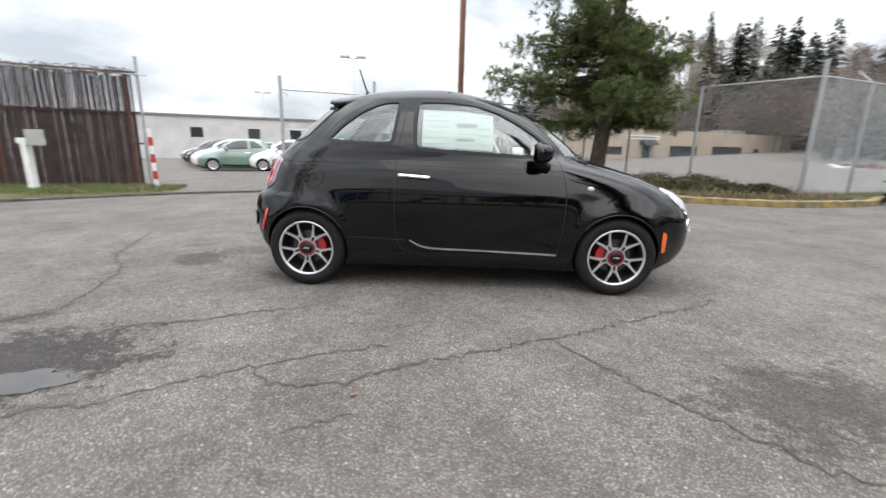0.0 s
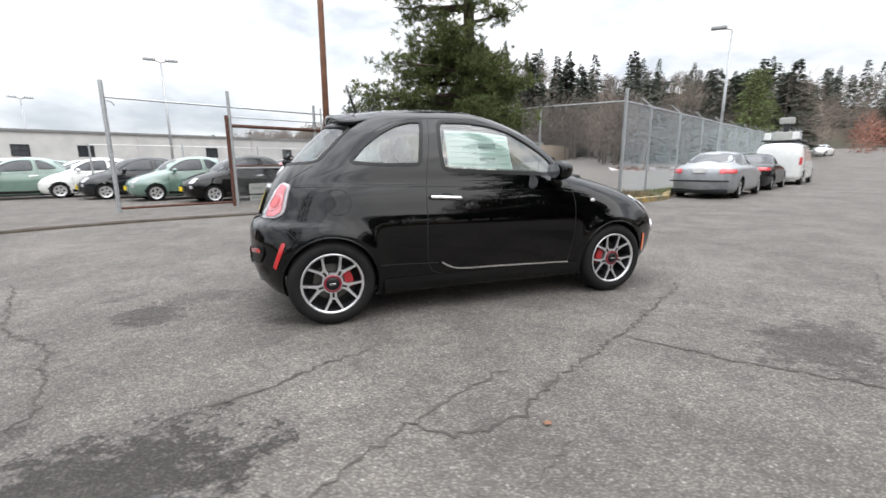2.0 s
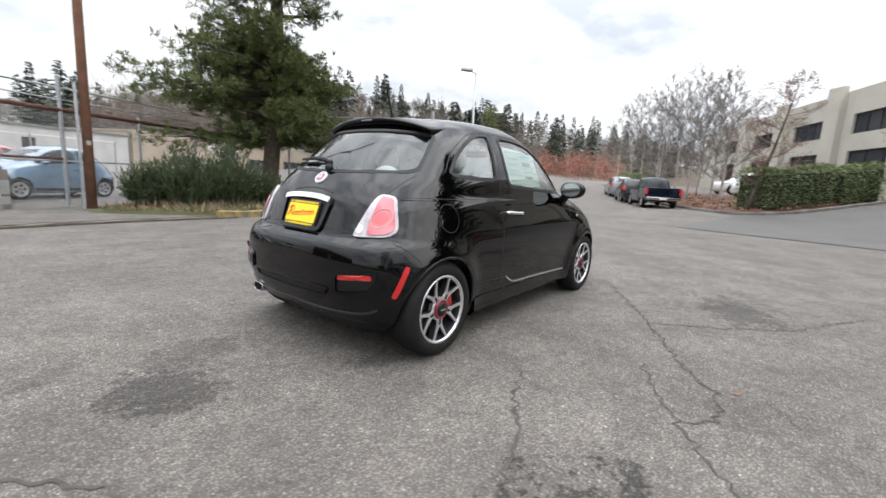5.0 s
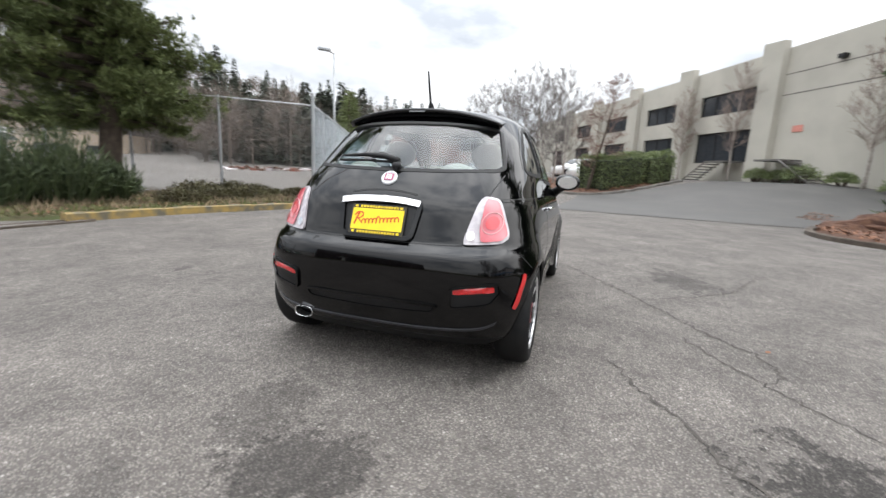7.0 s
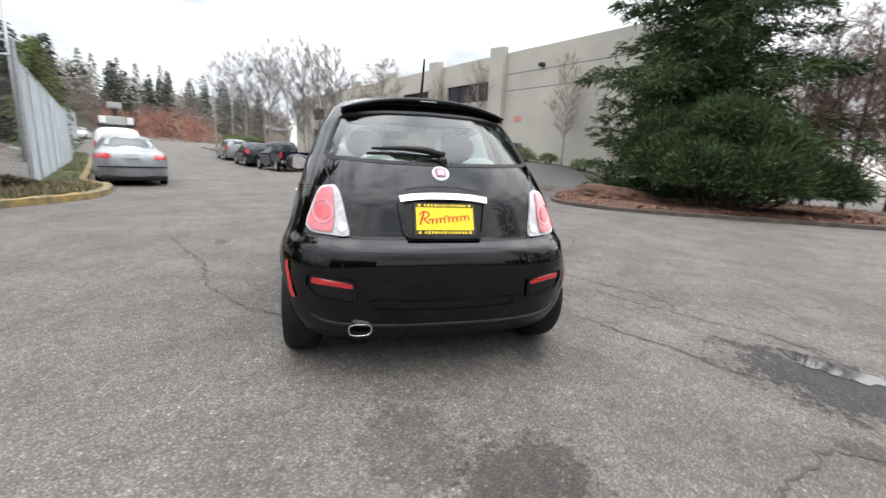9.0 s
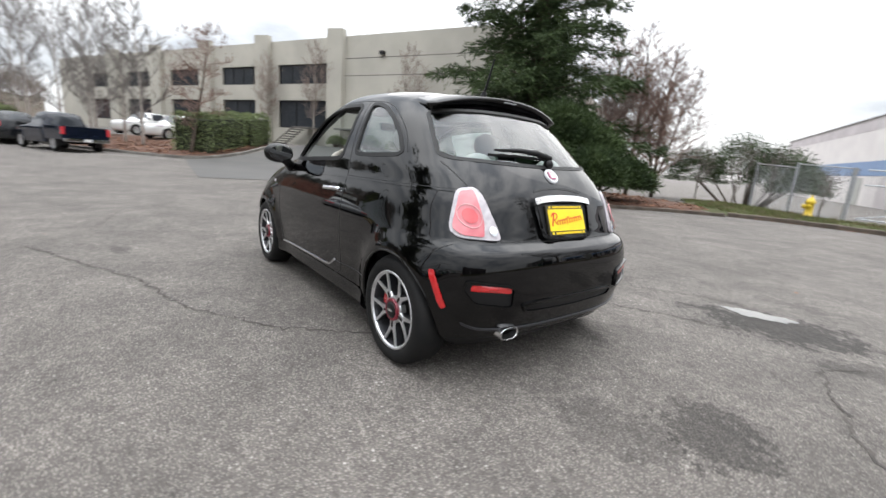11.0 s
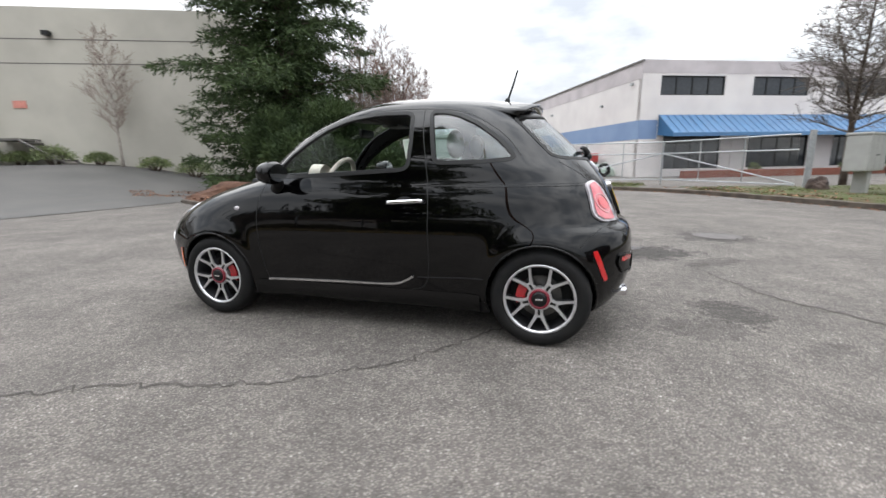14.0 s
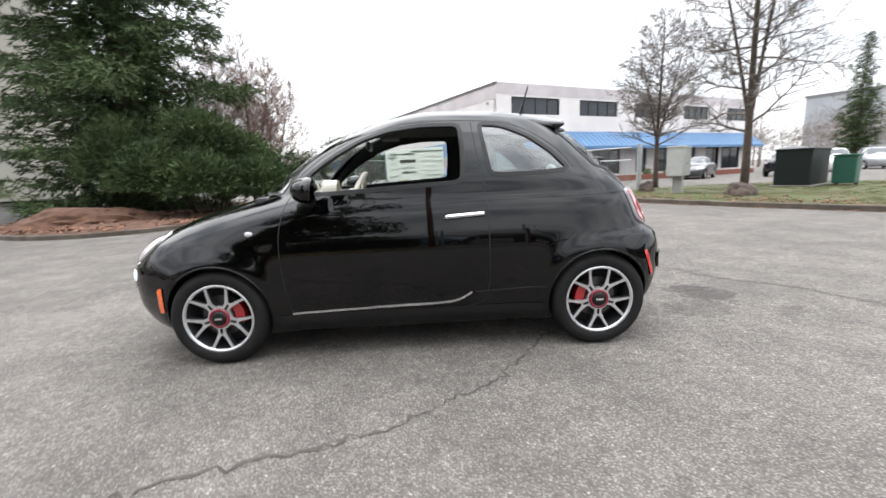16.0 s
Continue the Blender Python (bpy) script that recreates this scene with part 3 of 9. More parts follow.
HATCH = Body(
    front=[(0.17, 1.70), (0.24, 1.79), (0.38, 1.845), (0.54, 1.84), (0.64, 1.79), (0.72, 1.71), (0.79, 1.59), (0.86, 1.42), (0.92, 1.22), (0.965, 1.05),
           (1.0, 0.97), (1.08, 0.88), (1.17, 0.765), (1.25, 0.655), (1.33, 0.505), (1.40, 0.315), (1.45, 0.125), (1.482, -0.04), (1.50, -0.2), (1.506, -0.33)],
    rear=[(0.17, -1.52), (0.24, -1.61), (0.32, -1.66), (0.45, -1.685), (0.58, -1.685), (0.65, -1.675), (0.685, -1.652), (0.705, -1.612), (0.76, -1.588), (0.90, -1.532), (1.0, -1.465), (1.08, -1.395),
          (1.2, -1.275), (1.33, -1.13), (1.40, -1.04), (1.453, -0.89), (1.485, -0.67), (1.50, -0.48), (1.506, -0.33)],
    width=[(0.17, 0.72), (0.25, 0.752), (0.36, 0.768), (0.50, 0.786), (0.62, 0.795), (0.72, 0.790), (0.80, 0.777), (0.87, 0.762), (0.925, 0.745), (0.96, 0.733), (1.04, 0.718), (1.12, 0.695), (1.2, 0.665),
           (1.30, 0.622), (1.37, 0.58), (1.415, 0.550), (1.452, 0.500), (1.478, 0.420), (1.494, 0.310), (1.503, 0.17), (1.506, 0.001)],
    nf=[(0.17, 9), (0.5, 10), (0.7, 8), (0.86, 7), (0.95, 6), (1.0, 4.6), (1.2, 4.0), (1.42, 3.2), (1.506, 2)],
    nr=[(0.17, 10), (0.5, 11), (0.66, 9), (0.8, 7.2), (0.95, 6.5), (1.1, 4.8), (1.3, 4.0), (1.42, 3), (1.506, 2)], mf=2.8, flare=0.030)


def wheel_at(car, body, cx, sgn, detail=True, rim_mat=None, hub=0.29, rad=0.291, wy=0.80, wide=0.19):
    """Tyre, alloy rim with five forked spokes, brake and hub cap, on one side of the car."""
    wh = part_empty("wheel", car, (cx, sgn * wy, hub))
    o = -sgn  # inwards
    tr = rad - 0.088 if rad < 0.32 else rad - 0.12
    prof = [(tr, 0.012), (tr + 0.010, 0.002), (tr + 0.035, -0.004), (tr + 0.062, 0.0), (rad - 0.012, 0.014), (rad - 0.002, 0.034), (rad, 0.06), (rad, wide - 0.06),
            (rad - 0.006, wide - 0.02), (tr + 0.04, wide), (tr, wide - 0.01)]
    sides = 56 if detail else 24
    V, F = lathe([(r, o * d) for r, d in prof], sides, closed=True)
    add_mesh("tyre", V, F, M["rubber"], wh, "black rubber tyre", smooth=True)
    if not detail:
        V, F = lathe([(tr + 0.004, o * 0.012), (tr - 0.012, o * 0.02), (tr * 0.75, o * 0.028), (0.02, o * 0.02)], sides)
        add_mesh("rim", V, F, rim_mat or M["rim"], wh, smooth=True)
        for k in range(5):
            an = 2 * math.pi * (k + 0.5) / 5
            bm = bmesh.new()
            c = tr * 0.55
            for j in range(8):
                t = 2 * math.pi * j / 8
                bm.verts.new((math.cos(an) * c + math.cos(t) * 0.036, o * 0.018, math.sin(an) * c + math.sin(t) * 0.036))
            bm.faces.new(bm.verts)
            part("rim_opening", bm, M["gap"], wh)
        return wh
    V, F = lathe([(tr + 0.006, o * 0.008), (tr + 0.004, o * 0.002), (tr - 0.006, o * 0.004), (tr - 0.012, o * 0.014), (tr - 0.016, o * 0.05), (tr - 0.022, o * 0.16)], 64)
    rim = add_mesh("rim", V, F, [M["rim"], M["rim_dark"]], wh, idx=[1 if i % 5 >= 3 else 0 for i in range(len(F))], smooth=True)
    V, F = lathe([(tr - 0.02, o * 0.15), (0.03, o * 0.15)], 32)
    add_mesh("drum_backing", V, F, M["gap"], wh)
    V, F = lathe([(0.125, o * 0.095), (0.125, o * 0.082), (0.065, o * 0.082), (0.065, o * 0.07), (0.02, o * 0.07)], 40)
    add_mesh("brake_disc", V, F, M["disc"], wh, smooth=False)
    # caliper: a red block that hugs part of the disc
    base_an = math.radians(168 if cx > 0 else 12)
    V, F = [], []
    for i in range(9):
        an = base_an - 0.5 + i * 0.125
        for r in (0.085, 0.14):
            for d in (0.045, 0.10):
                V.append((r * math.cos(an), o * d, r * math.sin(an)))
    for i in range(8):
        a = i * 4
        F += [(a, a + 4, a + 6, a + 2), (a + 2, a + 6, a + 7, a + 3), (a, a + 1, a + 5, a + 4), (a + 1, a + 3, a + 7, a + 5)]
    F += [(0, 2, 3, 1), (32, 33, 35, 34)]
    add_mesh("brake_caliper", V, F, M["red_gloss"], wh, "red brake caliper")

    for k in range(5):
        an = -math.pi / 2 + 2 * math.pi * k / 5
        V, F, I = [], [], []

        def bar(p, q, h0, h1, d0, d1, back=0.045):
            px, pz = p
            qx, qz = q
            tx, tz = qx - px, qz - pz
            ln = math.hypot(tx, tz)
            nx, nz = -tz / ln, tx / ln
            b = len(V)
            for (x, z), h, d in ((p, h0, d0), (q, h1, d1)):
                V.extend([(x - nx * h, o * d, z - nz * h), (x + nx * h, o * d, z + nz * h), (x + nx * h * 1.15, o * (d + 0.008), z + nz * h * 1.15),
                          (x + nx * h * 0.9, o * (d + back), z + nz * h * 0.9), (x - nx * h * 0.9, o * (d + back), z - nz * h * 0.9),
                          (x - nx * h * 1.15, o * (d + 0.008), z - nz * h * 1.15)])
            for j in range(6):
                l = (j + 1) % 6
                F.append((b + j, b + l, b + 6 + l, b + 6 + j))
                I.append(0 if j in (0, 1, 5) else 1)
            F.append(tuple(b + j for j in range(5, -1, -1)))
            F.append(tuple(b + 6 + j for j in range(6)))
            I.extend([1, 1])

        def pol(r, t):
            return (r * math.cos(an + t), r * math.sin(an + t))
        fork = 0.104
        for s in (-1, 1):
            bar(pol(fork - 0.010, s * 0.105), pol(0.138, s * 0.225), 0.0115, 0.0078, 0.0222, 0.0190)
            bar(pol(0.135, s * 0.22), pol(tr - 0.004, s * 0.315), 0.0078, 0.0074, 0.0192, 0.010)
        bar(pol(0.056, 0), pol(fork + 0.009, 0), 0.023, 0.019, 0.0225, 0.0225)
        face_, V, F, I = (V, F, I), [], [], []
        bar(pol(0.066, 0), pol(0.099, 0), 0.0075, 0.0065, 0.0195, 0.0205, 0.004)
        slot = (V, F)
        V, F, I = face_
        sp = add_mesh("spoke", V, F, [M["rim"], M["rim_dark"]], wh, idx=I)
        add_mesh("bolt_slot", *slot, M["gap"], wh)
    V, F = lathe([(0.060, o * 0.03), (0.060, o * 0.014), (0.056, o * 0.010), (0.046, o * 0.010), (0.044, o * 0.014)], 40)
    add_mesh("hub_ring", V, F, M["hub_red"], wh, "dark red enamelled hub ring", smooth=True)
    V, F = lathe([(0.045, o * 0.016), (0.043, o * 0.008), (0.03, o * 0.004), (0.001, o * 0.003)], 40)
    cap = add_mesh("hub_cap", V, F, M["plastic"], wh, "black hub cap with a silver bar", smooth=True)
    part("hub_emblem", box_bm(-0.022, min(o * 0.0005, o * 0.004), -0.006, 0.022, max(o * 0.0005, o * 0.004), 0.006, 0.002), M["chrome"], wh)
    V, F = lathe([(0.052, o * 0.0235), (0.070, o * 0.0235), (0.073, o * 0.030), (0.070, o * 0.06), (0.02, o * 0.08)], 50)
    add_mesh("hub", V, F, M["rim"], wh)
    return wh


def part_empty(name, parent, loc):
    e = new(name)
    e.empty_display_size = 0.1
    e.parent = parent
    e.location = loc
    return e


def on_side(body, sgn, off):
    return lambda x, z: body.side(x, z, off, sgn)


def on_tail(body, off):
    return lambda y, z: body.end(y, z, off)


def bead(body, car, name, pts, mat, width, height, place, closed=False, n=8, label="", sink=0.004):
    lp = smooth_loop(pts, n, closed)
    P = [place(*p) for p in lp]
    V, F = strip(P, [body.normal(p) for p in P], width, height, closed, sink)
    return add_mesh(name, V, F, mat, car, label)


DOOR_WIN = [(-0.335, 1.38), (-0.345, 1.20), (-0.335, 1.035), (-0.05, 1.02), (0.25, 1.005), (0.50, 0.995), (0.655, 0.995), (0.665, 1.03), (0.56, 1.135), (0.43, 1.22), (0.27, 1.305), (0.10, 1.358), (-0.10, 1.382)]
QUART_WIN = [(-0.455, 1.378), (-0.48, 1.22), (-0.505, 1.07), (-0.75, 1.072), (-0.955, 1.085), (-0.98, 1.105), (-0.89, 1.20), (-0.76, 1.295), (-0.64, 1.352), (-0.55, 1.375)]
TAIL_GLASS = [(-0.50, 1.335), (-0.25, 1.352), (0, 1.358), (0.25, 1.352), (0.50, 1.335), (0.545, 1.22), (0.585, 1.09), (0.30, 1.078), (0, 1.073), (-0.30, 1.078), (-0.585, 1.09), (-0.545, 1.22)]


def corner_loop(pts, r=0.25, n=5):
    """A polygon with eased corners."""
    P = [np.array(p, float) for p in pts]
    out = []
    k = len(P)
    for i in range(k):
        a, b, c = P[i - 1], P[i], P[(i + 1) % k]
        s, e = b + (a - b) * r, b + (c - b) * r
        for j in range(n + 1):
            t = j / n
            out.append((1 - t) ** 2 * s + 2 * t * (1 - t) * b + t * t * e)
    return out


def black_hatchback():
    car = empty("hatchback_car")
    tagged(car, "glossy black three-door hatchback with chrome trim, standing on grey asphalt", "car")
    B = HATCH
    dwin, qwin = corner_loop(DOOR_WIN), corner_loop(QUART_WIN)
    tgl = corner_loop(TAIL_GLASS)
    levels = np.concatenate([np.linspace(0.17, 0.90, 52), np.linspace(0.912, 1.38, 40), 1.506 - 0.126 * (np.linspace(0.97, 0, 22) ** 2.0)])
    V, F = B.grid(250, levels)
    C = V[F].mean(axis=1)
    cut = B.arch_cut(C)
    flank = np.abs(C[:, 1]) > 0.35
    cut |= inside(dwin, C[:, 0], C[:, 2]) & flank
    cut |= inside(qwin, C[:, 0], C[:, 2]) & flank
    cut |= inside(tgl, C[:, 1], C[:, 2]) & (C[:, 0] < -0.9)
    wsz = C[:, 2]
    pillar = 0.60 - (wsz - 1.0) * 0.42
    screen = (C[:, 0] > 0.1) & (wsz > 1.0) & (wsz < 1.405) & (np.abs(C[:, 1]) < pillar)
    cut |= screen
    bumper = (C[:, 2] < 0.235) & ~cut
    low = np.where(bumper, 1, 0)
    keep = ~cut
    add_mesh("body", V, F[keep], [M["paint_black"], M["plastic"]], car, "black clear-coated body shell", idx=low[keep], smooth=True)
    # inner shell: pillars, headliner and door trims
    lv = np.concatenate([np.linspace(0.30, 1.38, 50), 1.465 - 0.085 * (np.linspace(0.9, 0, 8) ** 2.0)])
    Vi, Fi = B.grid(150, lv, inset=0.035)
    Ci = Vi[Fi].mean(axis=1)
    k2 = ~(B.arch_cut(Ci, 0.36) | ((inside(dwin, Ci[:, 0], Ci[:, 2]) | inside(qwin, Ci[:, 0], Ci[:, 2])) & (np.abs(Ci[:, 1]) > 0.3))
           | (inside(tgl, Ci[:, 1], Ci[:, 2]) & (Ci[:, 0] < -0.85)) | ((Ci[:, 0] > 0.05) & (Ci[:, 2] > 0.98) & (Ci[:, 2] < 1.40) & (np.abs(Ci[:, 1]) < 0.58 - (Ci[:, 2] - 1.0) * 0.42)))
    add_mesh("cabin_lining", Vi, Fi[k2][:, ::-1], [M["cabin"], M["cabin_grey"]], car, "dark cabin lining with a grey headliner",
             idx=np.where(Ci[k2][:, 2] > 1.405, 1, 0), smooth=True)
    # floor pan and wheel housings
    part("floor_pan", box_bm(-1.45, -0.62, 0.19, 1.55, 0.62, 0.30, 0.02), M["plastic"], car)
    for cx in B.wheels:
        for s in (-1, 1):
            V, F = [], []
            for i in range(25):
                an = math.radians(2 + i * 176 / 24)
                for y in (0.50, 0.72):
                    V.append((cx + 0.324 * math.cos(an), s * y, 0.29 + 0.324 * math.sin(an)))
            F = [(2 * i, 2 * i + 1, 2 * i + 3, 2 * i + 2) for i in range(24)]
            c0 = len(V)
            V.append((cx, s * 0.50, 0.29))
            F += [(c0, 2 * i, 2 * i + 2) for i in range(24)]
            add_mesh("wheel_housing", V, F, M["gap"], car)
            arc = []
            for i in range(41):
                an = math.radians(-20 + i * 220 / 40)
                arc.append(B.side(cx + 0.318 * math.cos(an), max(0.175, 0.29 + 0.318 * math.sin(an)), 0.0, s))
            V, F = strip(arc, [B.normal(p) for p in arc], 0.012, 0.0015, sink=0.03)
            add_mesh("arch_lip", V, F, M["paint_black"], car, smooth=True)
    for cx in B.wheels:
        for s in (-1, 1):
            wheel_at(car, B, cx, s, wy=0.80)
    # glazing
    for s in (-1, 1):
        pl = on_side(B, s, -0.006)
        if s == -1:
            g = add_mesh("door_window", *patch(dwin, pl), M["glass_clear"], car, "closed door window", smooth=True)
            g.visible_shadow = False
            # price sheet behind the pane
            sh = on_side(B, s, -0.012)
            st_loop = [(-0.29, 1.325), (-0.29, 1.06), (0.0, 1.045), (0.225, 1.035), (0.225, 1.29), (0.0, 1.315)]
            sheet = add_mesh("price_sheet", *patch(corner_loop(st_loop, 0.04, 2), sh, 3), M["paper"], car, "pale green printed price sheet in the window")
            sp = on_side(B, s, -0.0095)
            for x0, x1, z0, z1, mm in ((-0.275, 0.0, 1.285, 1.30, "print_pale"), (-0.03, 0.20, 1.262, 1.278, "print_pale"), (-0.04, 0.105, 1.195, 1.225, "print"), (-0.04, 0.09, 1.10, 1.118, "print"),
                                       (-0.03, 0.12, 1.145, 1.155, "print_pale"), (-0.27, -0.12, 1.075, 1.085, "print_pale"), (0.125, 0.205, 1.235, 1.25, "print_pale"), (0.125, 0.205, 1.185, 1.195, "print_pale"),
                                       (0.125, 0.205, 1.135, 1.145, "print_pale"), (0.125, 0.205, 1.07, 1.08, "print_pale"), (-0.27, -0.10, 1.24, 1.246, "print_pale"), (-0.27, -0.10, 1.20, 1.206, "print_pale"),
                                       (-0.27, -0.10, 1.16, 1.166, "print_pale"), (-0.27, -0.10, 1.12, 1.126, "print_pale")):
                V = [sp(x, z) for x, z in ((x0, z0), (x1, z0), (x1, z1), (x0, z1))]
                add_mesh("print_bar", V, [(0, 1, 2, 3)], M[mm], sheet)
        g = add_mesh("quarter_window", *patch(qwin, pl), M["glass_side"], car, "tinted rear quarter window", smooth=True)
        g.visible_shadow = False
        bead(B, car, "window_seal", dwin, M["gap"], 0.034, 0.003, on_side(B, s, 0), True, 2, sink=0.012)
        bead(B, car, "window_seal", qwin, M["gap"], 0.032, 0.003, on_side(B, s, 0), True, 2, sink=0.012)
    g = add_mesh("tail_window", *patch(tgl, on_tail(B, -0.004)), M["glass_rear"], car, "tailgate window reflecting the sky", smooth=True)
    g.visible_shadow = False
    bead(B, car, "window_seal", tgl, M["gap"], 0.03, 0.003, on_tail(B, 0), True, 2, sink=0.012)
    ws = []
    for t in np.linspace(-1, 1, 12):
        ws.append((t * 0.60, 1.0))
    for z in np.linspace(1.03, 1.38, 8):
        ws.append((0.60 - (z - 1.0) * 0.42, z))
    for t in np.linspace(1, -1, 12):
        ws.append((t * 0.43, 1.405))
    for z in np.linspace(1.38, 1.03, 8):
        ws.append((-(0.60 - (z - 1.0) * 0.42), z))
    fr = lambda y, z: B.end(y, z, -0.004, True)
    g = add_mesh("windscreen", *patch(ws, fr), M["glass_clear"], car, "clear windscreen", smooth=True)
    g.visible_shadow = False
    bead(B, car, "window_seal", ws, M["gap"], 0.022, 0.001, lambda y, z: B.end(y, z, 0, True), True, 1, sink=0.012)
    # seams, sill trims, handles, flaps
    for s in (-1, 1):
        pl = on_side(B, s, 0.0)
        bead(B, car, "door_seam", [(-0.405, 1.40), (-0.425, 1.22), (-0.452, 1.08), (-0.475, 0.90), (-0.48, 0.70), (-0.478, 0.45), (-0.44, 0.315), (-0.30, 0.275)], M["gap"], 0.007, 0.0008, pl, sink=0.002)
        bead(B, car, "door_seam", [(0.69, 1.0), (0.725, 0.90), (0.755, 0.75), (0.75, 0.5), (0.715, 0.30), (0.66, 0.27)], M["gap"], 0.007, 0.0008, pl, sink=0.002)
        bead(B, car, "roof_seam", [(-1.02, 1.10), (-0.93, 1.21), (-0.80, 1.305), (-0.66, 1.37), (-0.50, 1.395), (-0.2, 1.405), (0.06, 1.385), (0.28, 1.325), (0.47, 1.235), (0.62, 1.13), (0.71, 1.03)], M["gap"], 0.008, 0.0008, pl, sink=0.002)
        bead(B, car, "waist_crease", [(-1.36, 0.935), (-1.1, 0.934), (-0.6, 0.928), (0.0, 0.915), (0.45, 0.905), (0.72, 0.90)], M["paint_black"], 0.014, 0.0035, pl, sink=0.004)
        bead(B, car, "waist_line", [(-1.38, 0.944), (-1.1, 0.943), (-0.6, 0.937), (-0.482, 0.936)], M["gap"], 0.005, 0.0008, pl, sink=0.002)
        bead(B, car, "bonnet_seam", [(0.80, 0.985), (1.0, 0.93), (1.2, 0.875), (1.38, 0.815), (1.50, 0.765)], M["gap"], 0.007, 0.0008, pl, sink=0.002)
        bead(B, car, "bumper_seam", [(1.39, 0.56), (1.48, 0.60), (1.56, 0.63)], M["gap"], 0.006, 0.0008, pl, sink=0.002)
        bead(B, car, "bumper_seam", [(-1.36, 0.60), (-1.42, 0.66), (-1.47, 0.70)], M["gap"], 0.006, 0.0008, pl, sink=0.002)
        bead(B, car, "sill_seam", [(-0.82, 0.39), (-0.60, 0.38), (-0.40, 0.372)], M["rim_dark"], 0.005, 0.001, pl, sink=0.002)
        bead(B, car, "sill_trim", [(-0.37, 0.375), (-0.32, 0.345), (-0.26, 0.322), (-0.15, 0.312), (0.1, 0.308), (0.4, 0.300), (0.72, 0.29)], M["chrome"], 0.017, 0.006, pl, label="chrome sill strip", sink=0.004)
        # sill skirt under the doors
        V, F = [], []
        xs = np.linspace(-0.80, 0.80, 17)
        for x in xs:
            p = B.side(x, 0.30, 0, s)
            for d, z in ((0.001, 0.285), (0.004, 0.25), (0.002, 0.20), (-0.03, 0.165), (-0.15, 0.165)):
                V.append((x, p.y + s * d, z))
        F = [(i * 5 + k, i * 5 + k + 1, i * 5 + k + 6, i * 5 + k + 5) for i in range(16) for k in range(4)]
        add_mesh("sill_skirt", V, F, M["paint_black"], car, smooth=True)
        # door handle
        hp = [B.side(x, z, 0.026 if 0.1 < t < 0.9 else 0.004, s) for t, x, z in ((0, -0.455, 0.842), (0.12, -0.44, 0.843), (0.5, -0.335, 0.838), (0.88, -0.235, 0.832), (1, -0.215, 0.831))]
        hl = smooth_loop([tuple(p) for p in hp], 6, False)
        V, F = strip([Vector(p) for p in hl], [Vector((0, s, 0.25)).normalized()] * len(hl), 0.026, 0.011, sink=0.008)
        hnd = add_mesh("door_handle", V, F, M["chrome"], car, "chrome door handle", smooth=True)
        cup = [(-0.33 + 0.055 * math.cos(t), 0.848 + 0.024 * math.sin(t)) for t in np.linspace(0, 2 * math.pi, 20, endpoint=False)]
        add_mesh("handle_recess", *patch(cup, on_side(B, s, 0.002), 2), M["gap"], car)
        # side lamp, markers
        dot = [(0.925 + 0.024 * math.cos(t), 0.785 + 0.014 * math.sin(t)) for t in np.linspace(0, 2 * math.pi, 16, endpoint=False)]
        add_mesh("side_indicator", *patch(dot, lambda x, z: B.side(x, z, 0.003 + 0.006 * max(0, 1 - ((x - .925) / .024) ** 2 - ((z - .785) / .014) ** 2), s), 3), M["lens_clear"], car, "small clear side indicator", smooth=True)
        add_mesh("rear_reflector", *patch(corner_loop([(-1.425, 0.58), (-1.452, 0.585), (-1.515, 0.42), (-1.495, 0.405)], 0.2, 3), lambda x, z: B.side(x, z, 0.007, s), 3), M["reflector"], car, "red side reflector in the rear bumper")
        add_mesh("front_marker", *patch(corner_loop([(1.465, 0.49), (1.505, 0.475), (1.51, 0.33), (1.475, 0.33)], 0.2, 3), lambda x, z: B.side(x, z, 0.007, s), 3), M["amber"], car, "amber side marker in the front bumper")
        # head and fog lamps
        hd = [(s * (0.50 + 0.115 * math.cos(t)), 0.685 + 0.10 * math.sin(t)) for t in np.linspace(0, 2 * math.pi, 28, endpoint=False)]
        add_mesh("headlamp", *patch(hd, lambda y, z: B.end(y, z, 0.006 + 0.02 * max(0, 1 - ((y - s * .5) / .115) ** 2 - ((z - .685) / .1) ** 2), True), 5), M["lens_clear"], car, "round clear headlamp", smooth=True)
        bead(B, car, "headlamp_ring", hd, M["chrome"], 0.014, 0.008, lambda y, z: B.end(y, z, 0, True), True, 1)
        fd = [(s * (0.56 + 0.06 * math.cos(t)), 0.51 + 0.055 * math.sin(t)) for t in np.linspace(0, 2 * math.pi, 22, endpoint=False)]
        add_mesh("fog_lamp", *patch(fd, lambda y, z: B.end(y, z, 0.008, True), 3), M["lens_clear"], car, "round fog lamp", smooth=True)
        bead(B, car, "fog_lamp_ring", fd, M["chrome"], 0.012, 0.009, lambda y, z: B.end(y, z, 0, True), True, 1)
        # tail lamp: pale rim with a red heart
        tl = corner_loop([(s * 0.515, 0.952), (s * 0.60, 0.938), (s * 0.665, 0.760), (s * 0.635, 0.730), (s * 0.468, 0.722), (s * 0.466, 0.745)], 0.28, 5)
        lamp = add_mesh("tail_lamp", *patch(tl, lambda y, z: B.end(y, z, 0.012)), M["lens_clear"], car, "tail lamp with a red lens in a clear rim", smooth=True)
        V, F = strip([B.end(y, z, 0.004) for y, z in tl], [B.normal(B.end(y, z)) for y, z in tl], 0.012, 0.008, True, 0.01)
        add_mesh("lamp_rim", V, F, M["lens_clear"], lamp)
